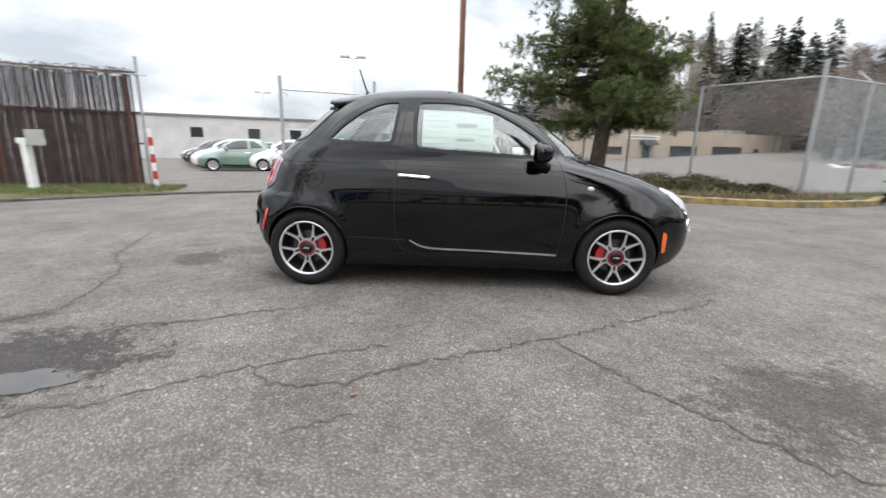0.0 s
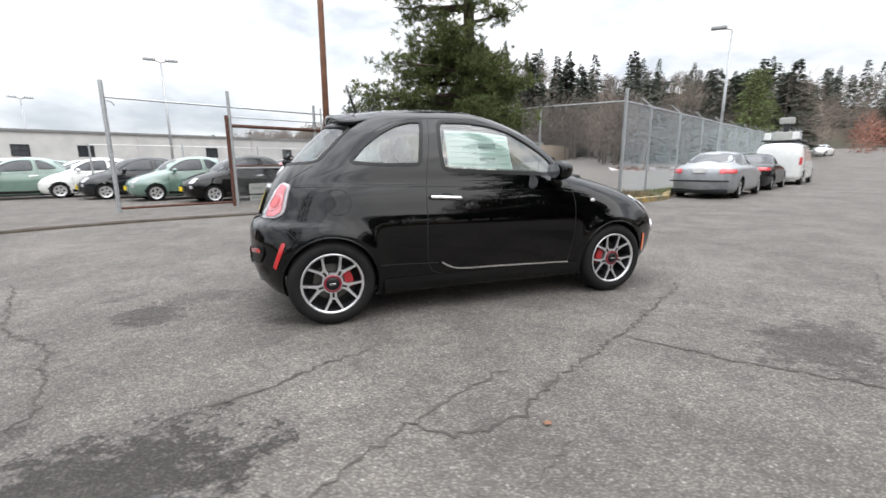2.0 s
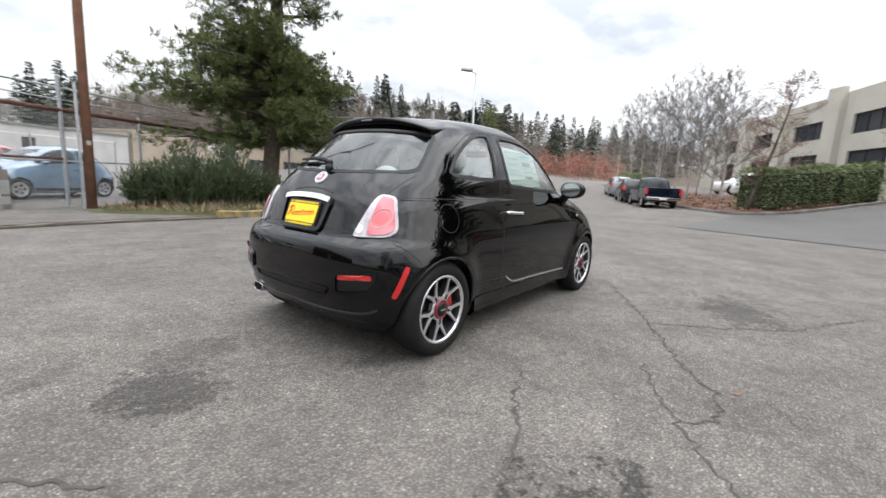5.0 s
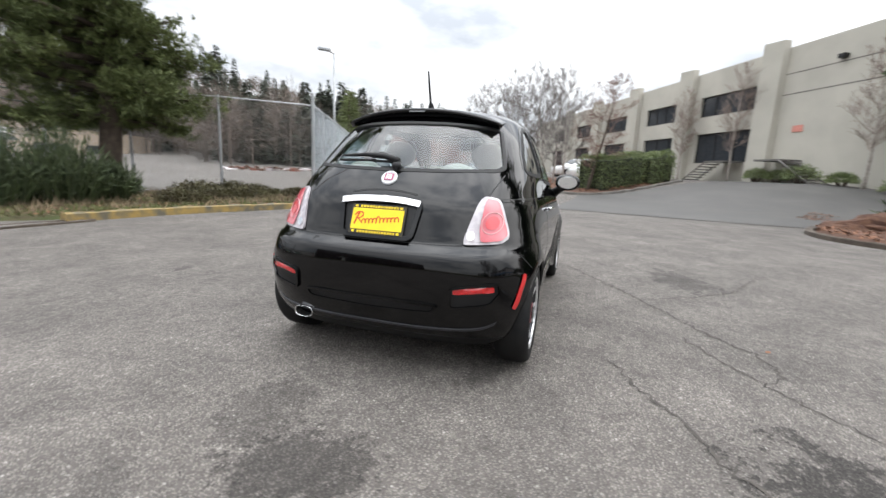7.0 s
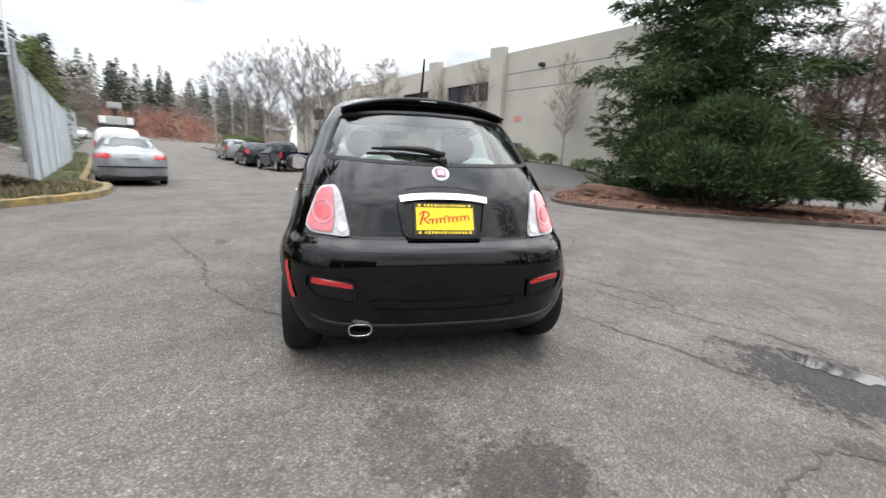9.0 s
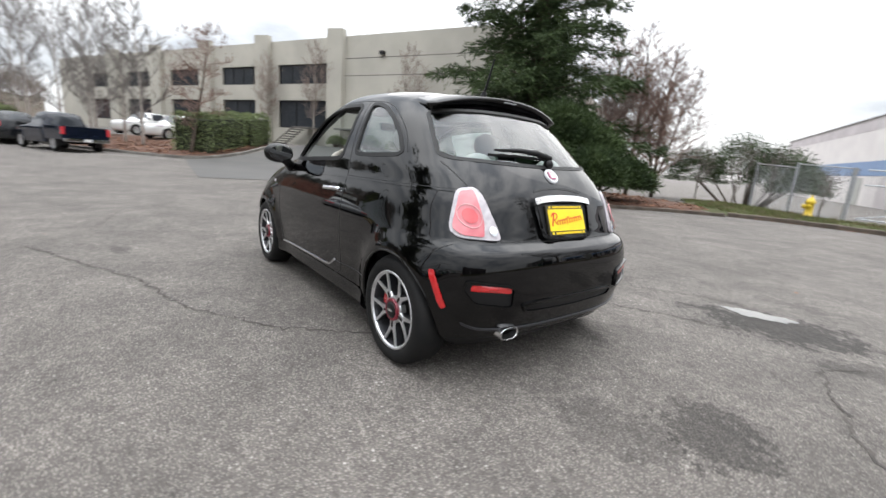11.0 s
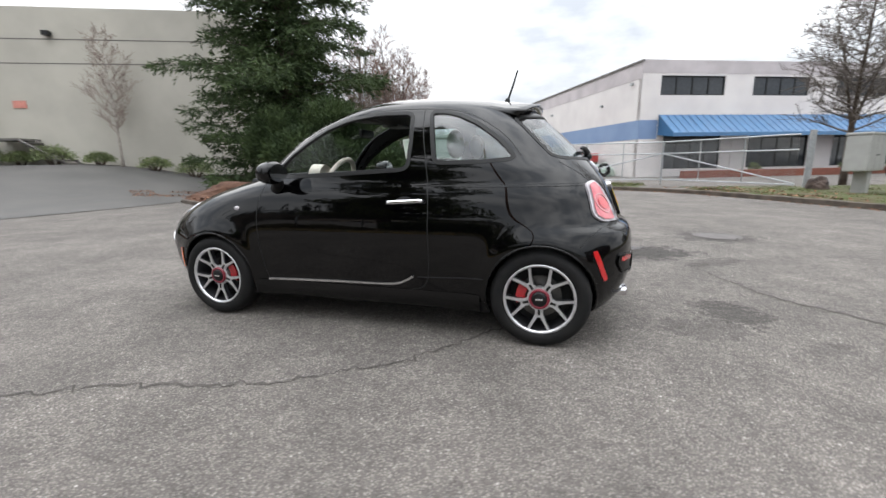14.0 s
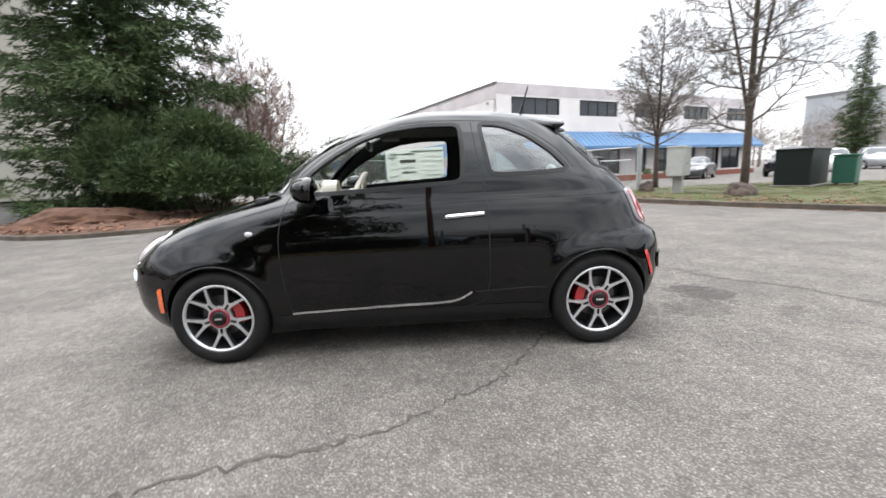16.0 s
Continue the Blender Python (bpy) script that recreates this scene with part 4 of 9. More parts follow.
        th = corner_loop([(s * 0.534, 0.940), (s * 0.592, 0.928), (s * 0.655, 0.765), (s * 0.628, 0.738), (s * 0.540, 0.731), (s * 0.526, 0.80)], 0.22, 5)
        add_mesh("red_lens", *patch(th, lambda y, z: B.end(y, z, 0.019)), M["lens_pink"], lamp, smooth=True)
        rd = [(s * (0.578 + 0.030 * math.cos(t)), 0.822 + 0.034 * math.sin(t)) for t in np.linspace(0, 2 * math.pi, 20, endpoint=False)]
        add_mesh("round_lamp", *patch(rd, lambda y, z: B.end(y, z, 0.0225), 3), M["lens_red"], lamp, smooth=True)
        ro = [(s * (0.578 + 0.046 * math.cos(t)), 0.822 + 0.052 * math.sin(t)) for t in np.linspace(0, 2 * math.pi, 24, endpoint=False)]
        V, F = strip([B.end(y, z, 0.019) for y, z in ro], [B.normal(B.end(y, z)) for y, z in ro], 0.007, 0.003, True, 0.002)
        add_mesh("lens_ring", V, F, M["lens_band"], lamp)
        rv = [(s * (0.492 + 0.018 * math.cos(t)), 0.760 + 0.022 * math.sin(t)) for t in np.linspace(0, 2 * math.pi, 16, endpoint=False)]
        add_mesh("reversing_lamp", *patch(rv, lambda y, z: B.end(y, z, 0.0165), 3), M["chrome"], lamp, smooth=True)
        # bumper pocket and its red bar
        pk = corner_loop([(s * 0.435, 0.52), (s * 0.655, 0.55), (s * 0.665, 0.50), (s * 0.62, 0.44), (s * 0.435, 0.415)], 0.2, 4)
        add_mesh("bumper_pocket", *patch(pk, on_tail(B, 0.002), 3), M["plastic"], car, smooth=True)
        bead(B, car, "pocket_edge", pk, M["paint_black"], 0.016, 0.013, on_tail(B, 0), True, 1)
        rb = corner_loop([(s * 0.45, 0.518), (s * 0.635, 0.534), (s * 0.64, 0.505), (s * 0.45, 0.488)], 0.15, 3)
        add_mesh("bumper_reflector", *patch(rb, on_tail(B, 0.007), 3), M["reflector"], car, "red reflector bar in the rear bumper")
        # door mirror
        mr = part_empty("door_mirror", car, (0.53, s * 0.86, 1.025))
        bm = bmesh.new()
        bmesh.ops.create_uvsphere(bm, u_segments=20, v_segments=14, radius=1.0)
        for v in bm.verts:
            c = v.co.copy()
            v.co = Vector((c.x * (0.10 if c.x > 0 else 0.045), c.y * 0.11, (abs(c.z) ** 0.8) * (1 if c.z > 0 else -1) * 0.073))
        part("mirror_housing", bm, M["paint_black"], mr, smooth=True)
        V, F = lathe([(0.001, -0.0), (0.9, 0.0)], 24, axis="x")
        add_mesh("mirror_glass", [(-0.046, y * 0.095, z * 0.062) for _, y, z in V], F, M["mirror"], mr, "mirror glass")
        V, F = tube([(0.0, -s * 0.03, -0.03), (0.03, -s * 0.08, -0.07), (0.075, -s * 0.125, -0.105)], [0.040, 0.036, 0.044], 10)
        add_mesh("mirror_foot", V, F, M["plastic"], mr, smooth=True)
    fl = [(-1.085 + 0.083 * math.cos(t), 0.83 + 0.083 * math.sin(t)) for t in np.linspace(0, 2 * math.pi, 36, endpoint=False)]
    bead(B, car, "fuel_flap_seam", fl, M["gap"], 0.006, 0.001, on_side(B, -1, 0), True, 1, sink=0.002)
    add_mesh("fuel_flap", *patch([(-1.085 + 0.079 * math.cos(t), 0.83 + 0.079 * math.sin(t)) for t in np.linspace(0, 2 * math.pi, 32, endpoint=False)], on_side(B, -1, 0.002), 5), M["paint_black"], car, "round black fuel flap", smooth=True)
    # tailgate: seams, badge, plate recess, bright bar, plate
    tp = on_tail(B, 0)
    bead(B, car, "tailgate_seam", [(-0.590, 1.068), (-0.575, 1.03), (-0.558, 0.99), (-0.540, 0.95)], M["gap"], 0.009, 0.001, tp, sink=0.002)
    bead(B, car, "tailgate_seam", [(0.590, 1.068), (0.575, 1.03), (0.558, 0.99), (0.540, 0.95)], M["gap"], 0.009, 0.001, tp, sink=0.002)
    bead(B, car, "tailgate_seam", [(-0.47, 0.735), (-0.45, 0.715), (-0.3, 0.711), (0, 0.710), (0.3, 0.711), (0.45, 0.715), (0.47, 0.735)], M["gap"], 0.012, 0.001, tp, sink=0.003)
    rec = corner_loop([(-0.225, 0.905), (0.225, 0.905), (0.20, 0.745), (0.175, 0.728), (-0.175, 0.728), (-0.20, 0.745)], 0.16, 4)
    add_mesh("plate_recess", *patch(rec, on_tail(B, 0.002), 3), M["plastic"], car)
    bead(B, car, "recess_edge", rec, M["paint_black"], 0.034, 0.016, tp, True, 1)
    bead(B, car, "chrome_bar", [(-0.222, 0.896), (-0.13, 0.908), (0, 0.912), (0.13, 0.908), (0.222, 0.896)], M["chrome"], 0.044, 0.024, tp, label="chrome grip bar above the plate")
    # dark bead painted in as the shade above the chrome bar
    bead(B, car, "grip_shadow", [(-0.19, 0.948), (-0.09, 0.963), (0, 0.967), (0.09, 0.963), (0.19, 0.948)], M["gap"], 0.014, 0.002, tp)
    bx = B.end(0, 0.81).x
    tilt = math.degrees(math.atan2(B.end(0, 0.88).x - B.end(0, 0.74).x, 0.14))
    plate = part_empty("number_plate", car, (bx - 0.008, 0, 0.81))
    plate.rotation_euler = (0, radians(tilt), 0)
    part("plate_frame", box_bm(-0.008, -0.156, -0.08, 0.004, 0.156, 0.08, 0.003), M["plate_dark"], plate, "black plate frame")
    part("plate_card", box_bm(-0.011, -0.146, -0.056, -0.004, 0.146, 0.058), M["plate_yellow"], plate, "yellow advertising plate with red script")
    for z, h in ((0.069, 0.011), (-0.068, 0.012)):
        rng_ = random.Random(3)
        y = -0.11
        while y < 0.10:
            w = rng_.uniform(0.006, 0.014)
            part("plate_lettering", box_bm(-0.0115, y, z - h / 2, -0.006, y + w, z + h / 2), M["plate_yellow"], plate)
            y += w + 0.006
        for yy in (-0.135, 0.122):
            part("plate_lettering", box_bm(-0.0115, yy, z - h / 2, -0.006, yy + 0.014, z + h / 2), M["plate_yellow"], plate)
    # slanting red scribble in place of the script
    def scribble(pts, r):
        ln = smooth_loop(pts, 5, False)
        V, F = strip([Vector((-0.0115, *p)) for p in ln], [Vector((-1, 0, 0))] * len(ln), r, 0.0016, sink=0.001)
        add_mesh("red_lettering", V, F, M["plate_red"], plate)
    scribble([(0.128, -0.030), (0.118, 0.0), (0.106, 0.034)], 0.009)
    scribble([(0.130, 0.018), (0.112, 0.036), (0.088, 0.034), (0.082, 0.018), (0.100, 0.004), (0.112, 0.002)], 0.007)
    scribble([(0.108, 0.002), (0.092, -0.016), (0.080, -0.024)], 0.007)
    wave = []
    for k in range(46):
        u = k / 45
        tall = 1 + 0.9 * math.exp(-((u - 0.42) / 0.045) ** 2)
        wave.append((0.080 - 0.205 * u + 0.0055 * math.cos(u * 62), -0.013 + 0.022 * u + 0.0125 * tall * math.sin(u * 62)))
    scribble(wave, 0.0058)
    badge = part_empty("tail_badge", car, (B.end(0, 1.03).x - 0.004, 0, 1.03))
    badge.rotation_euler = (0, radians(math.degrees(math.atan2(B.end(0, 1.07).x - B.end(0, 0.99).x, 0.08))), 0)
    V, F = lathe([(0.046, 0.006), (0.046, -0.004), (0.042, -0.008), (0.036, -0.008), (0.034, -0.004), (0.001, -0.005)], 36, axis="x")
    add_mesh("badge_ring", V, F, M["badge_white"], badge, "pearl badge ring", smooth=True)
    part("badge_field", box_bm(-0.010, -0.026, -0.024, -0.003, 0.026, 0.024, 0.004), M["badge_plum"], badge, "plum red badge field")
    for y in (-0.016, -0.004, 0.008):
        part("badge_bar", box_bm(-0.0115, y, -0.016, -0.008, y + 0.005, 0.016), M["chrome"], badge)
    # lower valance, grille and exhaust
    gr = corner_loop([(-0.375, 0.43), (0.375, 0.43), (0.345, 0.385), (0.0, 0.375), (-0.345, 0.385)], 0.2, 4)
    add_mesh("bumper_grille", *patch(gr, on_tail(B, 0.003), 3), M["plastic"], car)
    bead(B, car, "grille_edge", gr, M["paint_black"], 0.016, 0.012, tp, True, 1)
    bead(B, car, "valance_lip", [(-0.66, 0.345), (-0.56, 0.305), (-0.3, 0.292), (0, 0.29), (0.3, 0.292), (0.56, 0.305), (0.66, 0.345)], M["rim_dark"], 0.017, 0.007, tp, label="grey valance lip", sink=0.01)
    ex = part_empty("exhaust", car, (-1.60, 0.415, 0.275))
    V, F = [], []
    for d, k in ((0.08, 0.9), (-0.045, 1.0), (-0.05, 0.97), (-0.045, 0.88), (0.05, 0.85)):
        for t in np.linspace(0, 2 * math.pi, 32, endpoint=False):
            c, s_ = math.cos(t), math.sin(t)
            V.append((d, k * 0.058 * abs(c) ** 0.7 * (1 if c > 0 else -1), k * 0.031 * abs(s_) ** 0.7 * (1 if s_ > 0 else -1)))
    F = [(i * 32 + k, i * 32 + (k + 1) % 32, (i + 1) * 32 + (k + 1) % 32, (i + 1) * 32 + k) for i in range(4) for k in range(32)]
    F.append(tuple(128 + k for k in range(32)))
    add_mesh("tailpipe", V, F, [M["chrome"], M["gap"]], ex, "chrome oval tailpipe", idx=[0] * 96 + [1] * 33, smooth=True)
    part("silencer", box_bm(0.05, -0.42, -0.07, 0.35, 0.1, 0.06, 0.04), M["rim_dark"], ex)
    # roof spoiler
    def roof_z(x, y):
        lo, hi = 1.0, 1.5055
        for _ in range(26):
            m = (lo + hi) / 2
            lo, hi = (m, hi) if B.field((x, y, m)) < 1 else (lo, m)
        return lo
    V, F = [], []
    ys = np.linspace(-0.495, 0.495, 31)
    for y in ys:
        e = abs(y) / 0.495
        th = 1 - 0.45 * e ** 2
        zt = 1.472 - 0.086 * e ** 2.2
        xb = -1.075 + 0.060 * e ** 2.4
        V += [(-0.74, y, roof_z(-0.74, y) - 0.002), (-0.90, y, (roof_z(-0.90, y) + zt) / 2 + 0.006), (xb, y, zt - 0.026 * th), (xb - 0.003, y, zt - 0.042 * th), (xb + 0.022, y, zt - 0.064 * th), (-1.02 + 0.04 * e, y, zt - 0.088 * th)]
    F = [(i * 6 + k, i * 6 + k + 1, i * 6 + k + 7, i * 6 + k + 6) for i in range(30) for k in range(5)]
    F += [tuple(range(5, -1, -1)), tuple(180 + k for k in range(6))]
    add_mesh("roof_spoiler", V, F, M["paint_black"], car, "black roof spoiler", smooth=True)
    # thin steel bar drawn as a small pale highlight on the spoiler
    part("brake_light", box_bm(-1.082, -0.05, 1.424, -1.070, 0.05, 1.430, 0.002), M["steel"], car)
    # rear wiper and aerial
    wp = part_empty("rear_wiper", car, tuple(B.end(-0.02, 1.085, 0.012)))
    bm = bmesh.new()
    bmesh.ops.create_uvsphere(bm, u_segments=12, v_segments=8, radius=0.028)
    part("wiper_hub", bm, M["plastic"], wp, smooth=True)
    base = B.end(-0.02, 1.085, 0.012)
    pts = [B.end(y, z, 0.03) - base for y, z in ((-0.03, 1.10), (0.06, 1.125), (0.18, 1.13), (0.34, 1.122))]
    add_mesh("wiper_arm", *tube(pts, [0.02, 0.018, 0.013, 0.006], 8), M["plastic"], wp, smooth=True)
    pts = [B.end(y, z, 0.008) - base for y, z in ((-0.02, 1.108), (0.18, 1.115), (0.37, 1.112))]
    add_mesh("wiper_blade", *tube(pts, 0.008, 6), M["rubber"], wp)
    ae = part_empty("aerial", car, (-0.83, 0.0, 1.480))
    add_mesh("aerial_foot", *tube([(0, 0, -0.01), (-0.01, 0, 0.03)], [0.024, 0.014], 10), M["plastic"], ae)
    add_mesh("aerial_rod", *tube([(-0.01, 0, 0.02), (-0.045, 0, 0.12), (-0.075, 0, 0.215)], [0.008, 0.007, 0.005], 6), M["plastic"], ae)
    # cabin: seats, wheel, dash
    for s in (-1, 1):
        seat = part_empty("front_seat", car, (-0.12, s * 0.34, 0.30))
        part("cushion", box_bm(-0.24, -0.22, 0.1, 0.26, 0.22, 0.28, 0.05), M["cabin"], seat)
        bm = box_bm(-0.07, -0.22, 0.0, 0.07, 0.22, 0.56, 0.06)
        bmesh.ops.rotate(bm, verts=bm.verts, cent=(0, 0, 0), matrix=Matrix.Rotation(radians(-17), 3, "Y"))
        bmesh.ops.translate(bm, verts=bm.verts, vec=(-0.22, 0, 0.26))
        part("backrest", bm, M["cabin"], seat)
        bm = bmesh.new()
        bmesh.ops.create_uvsphere(bm, u_segments=20, v_segments=14, radius=1)
        for v in bm.verts:
            v.co = Vector((v.co.x * 0.05 - 0.42, v.co.y * 0.125, v.co.z * 0.095 + 0.89))
        part("headrest", bm, M["ivory"], seat, "round ivory headrest", smooth=True)
        rs = part_empty("rear_seat", car, (-0.95, s * 0.3, 0.45))
        bm = box_bm(-0.07, -0.26, 0.0, 0.07, 0.26, 0.52, 0.05)
        bmesh.ops.rotate(bm, verts=bm.verts, cent=(0, 0, 0), matrix=Matrix.Rotation(radians(-20), 3, "Y"))
        part("backrest", bm, M["cabin_grey"], rs)
        part("cushion", box_bm(0.0, -0.26, -0.06, 0.42, 0.26, 0.06, 0.04), M["cabin"], rs)
        bm = bmesh.new()
        bmesh.ops.create_uvsphere(bm, u_segments=20, v_segments=14, radius=1)
        for v in bm.verts:
            v.co = Vector((v.co.x * 0.045 - 0.22, v.co.y * 0.12, v.co.z * 0.075 + 0.60))
        part("headrest", bm, M["ivory"], rs, "round ivory headrest", smooth=True)
    part("dashboard", box_bm(0.52, -0.60, 0.62, 0.90, 0.60, 0.945, 0.05), M["ivory"], car, "ivory dashboard")
    part("dash_top", box_bm(0.50, -0.58, 0.93, 0.95, 0.58, 0.985, 0.03), M["cabin"], car)
    sw = part_empty("steering_wheel", car, (0.36, 0.34, 0.94))
    sw.rotation_euler = (0, radians(-25), 0)
    ring = [(0, 0.18 * math.cos(t), 0.18 * math.sin(t)) for t in np.linspace(0, 2 * math.pi, 36, endpoint=False)]
    add_mesh("wheel_ring", *tube(ring, 0.017, 8, True), M["ivory"], sw, "ivory steering wheel ring", smooth=True)
    part("wheel_boss", box_bm(-0.02, -0.075, -0.07, 0.06, 0.075, 0.06, 0.02), M["ivory"], sw)
    part("wheel_spoke", box_bm(-0.01, -0.17, -0.025, 0.015, 0.17, 0.015, 0.008), M["ivory"], sw)
    V, F = lathe([(0.085, -0.07), (0.09, 0.02), (0.08, 0.03), (0.075, -0.06)], 28, axis="x", centre=(0.54, 0.34, 0.985))
    add_mesh("instrument_hood", V, F, M["ivory"], car, "round ivory instrument hood", smooth=True)
    part("inside_mirror", box_bm(0.27, -0.11, 1.27, 0.30, 0.11, 1.335, 0.02), M["plastic"], car)
    for s in (-1, 1):
        part("sun_visor", box_bm(0.08, s * 0.30 - 0.15, 1.365, 0.22, s * 0.30 + 0.15, 1.383, 0.008), M["cabin_grey"], car)
    return car


black_car = black_hatchback()


# ---- fences, walls and buildings ----
def wall_box(name, a0, b0, a1, b1, z0, z1, mat, parent=None, label=""):
    """A block square to the street."""
    V = [st(a, b, z) for z in (z0, z1) for a, b in ((a0, b0), (a1, b0), (a1, b1), (a0, b1))]
    return add_mesh(name, V, [(0, 3, 2, 1), (4, 5, 6, 7), (0, 1, 5, 4), (1, 2, 6, 5), (2, 3, 7, 6), (3, 0, 4, 7)], M[mat] if isinstance(mat, str) else mat, parent, label)


def pierced_wall(name, a0, a1, b_out, thick, z0, z1, holes, mat, parent, label=""):
    """A wall along the street's direction with real openings; holes: (a0, a1, z0, z1)."""
    As = sorted({a0, a1, *[h[0] for h in holes], *[h[1] for h in holes]})
    Zs = sorted({z0, z1, *[h[2] for h in holes], *[h[3] for h in holes]})
    V, F = [], []
    b_in = b_out - thick

    def quad(*ps):
        o = len(V)
        V.extend(ps)
        F.append((o, o + 1, o + 2, o + 3))
    for i in range(len(As) - 1):
        for j in range(len(Zs) - 1):
            am, zm = (As[i] + As[i + 1]) / 2, (Zs[j] + Zs[j + 1]) / 2
            if any(h[0] < am < h[1] and h[2] < zm < h[3] for h in holes):
                continue
            for b in (b_out, b_in):
                quad(st(As[i], b, Zs[j]), st(As[i + 1], b, Zs[j]), st(As[i + 1], b, Zs[j + 1]), st(As[i], b, Zs[j + 1]))
    for h in holes:
        for za, zb, aa, ab_ in ((h[2], h[2], h[0], h[1]), (h[3], h[3], h[0], h[1]), (h[2], h[3], h[0], h[0]), (h[2], h[3], h[1], h[1])):
            quad(st(aa, b_out, za), st(ab_, b_out, zb if za == zb else za), st(ab_, b_in, zb if za == zb else za), st(aa, b_in, za)) if za == zb else quad(
                st(aa, b_out, za), st(aa, b_out, zb), st(aa, b_in, zb), st(aa, b_in, za))
    quad(st(a0, b_out, z1), st(a1, b_out, z1), st(a1, b_in, z1), st(a0, b_in, z1))
    for a in (a0, a1):
        quad(st(a, b_out, z0), st(a, b_out, z1), st(a, b_in, z1), st(a, b_in, z0))
    return add_mesh(name, V, F, M[mat], parent, label)


def window_unit(parent, a0, a1, b, z0, z1, panes, frame="plastic", split=None):
    """A framed window set back in a wall: frame bars and separate panes."""
    w = new("window")
    w.empty_display_size = 0.2
    w.parent = parent
    t = 0.06
    for n, x0, x1, y0, y1 in (("frame", a0, a1, z0, z0 + t), ("frame", a0, a1, z1 - t, z1), ("frame", a0, a0 + t, z0 + t, z1 - t), ("frame", a1 - t, a1, z0 + t, z1 - t)):
        wall_box(n, x0, b - 0.04, x1, b + 0.04, y0, y1, frame, w)
    for k in range(1, panes):
        x = a0 + (a1 - a0) * k / panes
        wall_box("mullion", x - 0.025, b - 0.035, x + 0.025, b + 0.035, z0 + t, z1 - t, frame, w)
    if split:
        wall_box("mullion", a0 + t, b - 0.03, a1 - t, b + 0.03, split - 0.025, split + 0.025, frame, w)
    for k in range(panes):
        x0, x1 = a0 + (a1 - a0) * k / panes + 0.02, a0 + (a1 - a0) * (k + 1) / panes - 0.02
        wall_box("pane", x0, b - 0.012, x1, b - 0.004, z0 + 0.03, z1 - 0.03, "glass_dark", w)
    return w


def blue_band_building():
    h = empty("office_building")
    tagged(h, "pale two-storey office with a blue band and blue metal awning", "building")
    wins = [(-19.5, -15.5), (-25.05, -21.3), (-30.5, -26.9), (-36.0, -32.7), (-42.0, -38.6)]
    low = [(-19.6, -15.9), (-25.5, -21.4), (-28.4, -27.2), (-34.5, -29.5), (-41, -36)]
    holes = [(a, c, 4.55, 5.6) for a, c in wins] + [(a, c, 0.45, 2.45) for a, c in low]
    pierced_wall("front_wall", -43, -14.35, -19.7, 0.3, -0.3, 6.3, holes, "wall_pink", h, "pale painted front wall with two rows of windows")
    wall_box("front_cap", -43.05, -20.05, -14.3, -19.68, 6.3, 6.42, "wall_band", h)
    for a, c in wins:
        window_unit(h, a, c, -19.82, 4.55, 5.6, 4)
    for a, c in low:
        window_unit(h, a, c, -19.82, 0.45, 2.45, 2 if c - a < 2 else 4, split=1.9)
    V = [st(-14.35, b, z) for b, z in ((-19.7, -0.3), (-66, -0.3), (-66, 6.3), (-19.7, 6.3))] + [st(-14.65, b, z) for b, z in ((-19.7, -0.3), (-66, -0.3), (-66, 6.3), (-19.7, 6.3))]
    add_mesh("side_wall", V, [(0, 1, 2, 3), (7, 6, 5, 4), (3, 2, 6, 7), (0, 4, 5, 1)], M["wall_pink"], h, "long pale side wall")
    wall_box("pink_band", -14.35, -66, -14.335, -19.69, 5.45, 6.3, "wall_band", h, "greyish pink band along the roofline")
    wall_box("pink_band", -43, -19.7, -14.35, -19.685, 5.72, 6.3, "wall_band", h)
    wall_box("roof_edge", -14.4, -66, -14.28, -19.65, 6.3, 6.42, "groove", h)
    wall_box("blue_band", -14.35, -66, -14.332, -19.69, 2.15, 3.2, "wall_blue", h, "blue painted band")
    wall_box("blue_band", -15.45, -19.7, -14.33, -19.682, 2.15, 3.2, "wall_blue", h)
    wall_box("corner_pier", -15.3, -19.7, -14.335, -19.672, -0.3, 2.15, "wall_pink", h)
    wall_box("roof", -43, -66, -14.6, -20.0, 5.9, 6.0, "roofing", h)
    wall_box("back_wall", -43, -66, -14.4, -65.7, -0.3, 6.3, "wall_pink", h)
    wall_box("floor_slab", -42.6, -30, -14.7, -20.05, 3.1, 3.25, "cabin_grey", h)
    wall_box("end_wall", -43, -65.7, -42.7, -20.0, -0.3, 6.3, "wall_pink", h)
    wall_box("inner_wall", -42.6, -26.2, -14.7, -26.0, 0, 6.0, "cabin_grey", h)
    # awning with standing seams
    aw = new("awning")
    aw.parent = h
    V = [st(a, b, z) for a in (-15.5, -42.2) for b, z in ((-19.68, 3.48), (-18.3, 2.42), (-18.3, 2.22), (-19.68, 2.36))]
    add_mesh("awning_sheet", V, [(0, 1, 5, 4), (1, 2, 6, 5), (2, 3, 7, 6), (0, 3, 2, 1), (4, 5, 6, 7)], M["awning"], aw, "blue sheet metal awning")
    a = -15.5
    while a > -42.2:
        V, F = tube([st(a, -19.66, 3.50), st(a, -18.29, 2.445)], 0.022, 4)
        add_mesh("seam", V, F, M["awning"], aw)
        a -= 0.45
    for a in (-20.5, -26.2, -32, -38):
        wall_box("pier", a - 0.2, -19.7, a + 0.2, -19.66, -0.2, 2.3, "wall_pink", h)
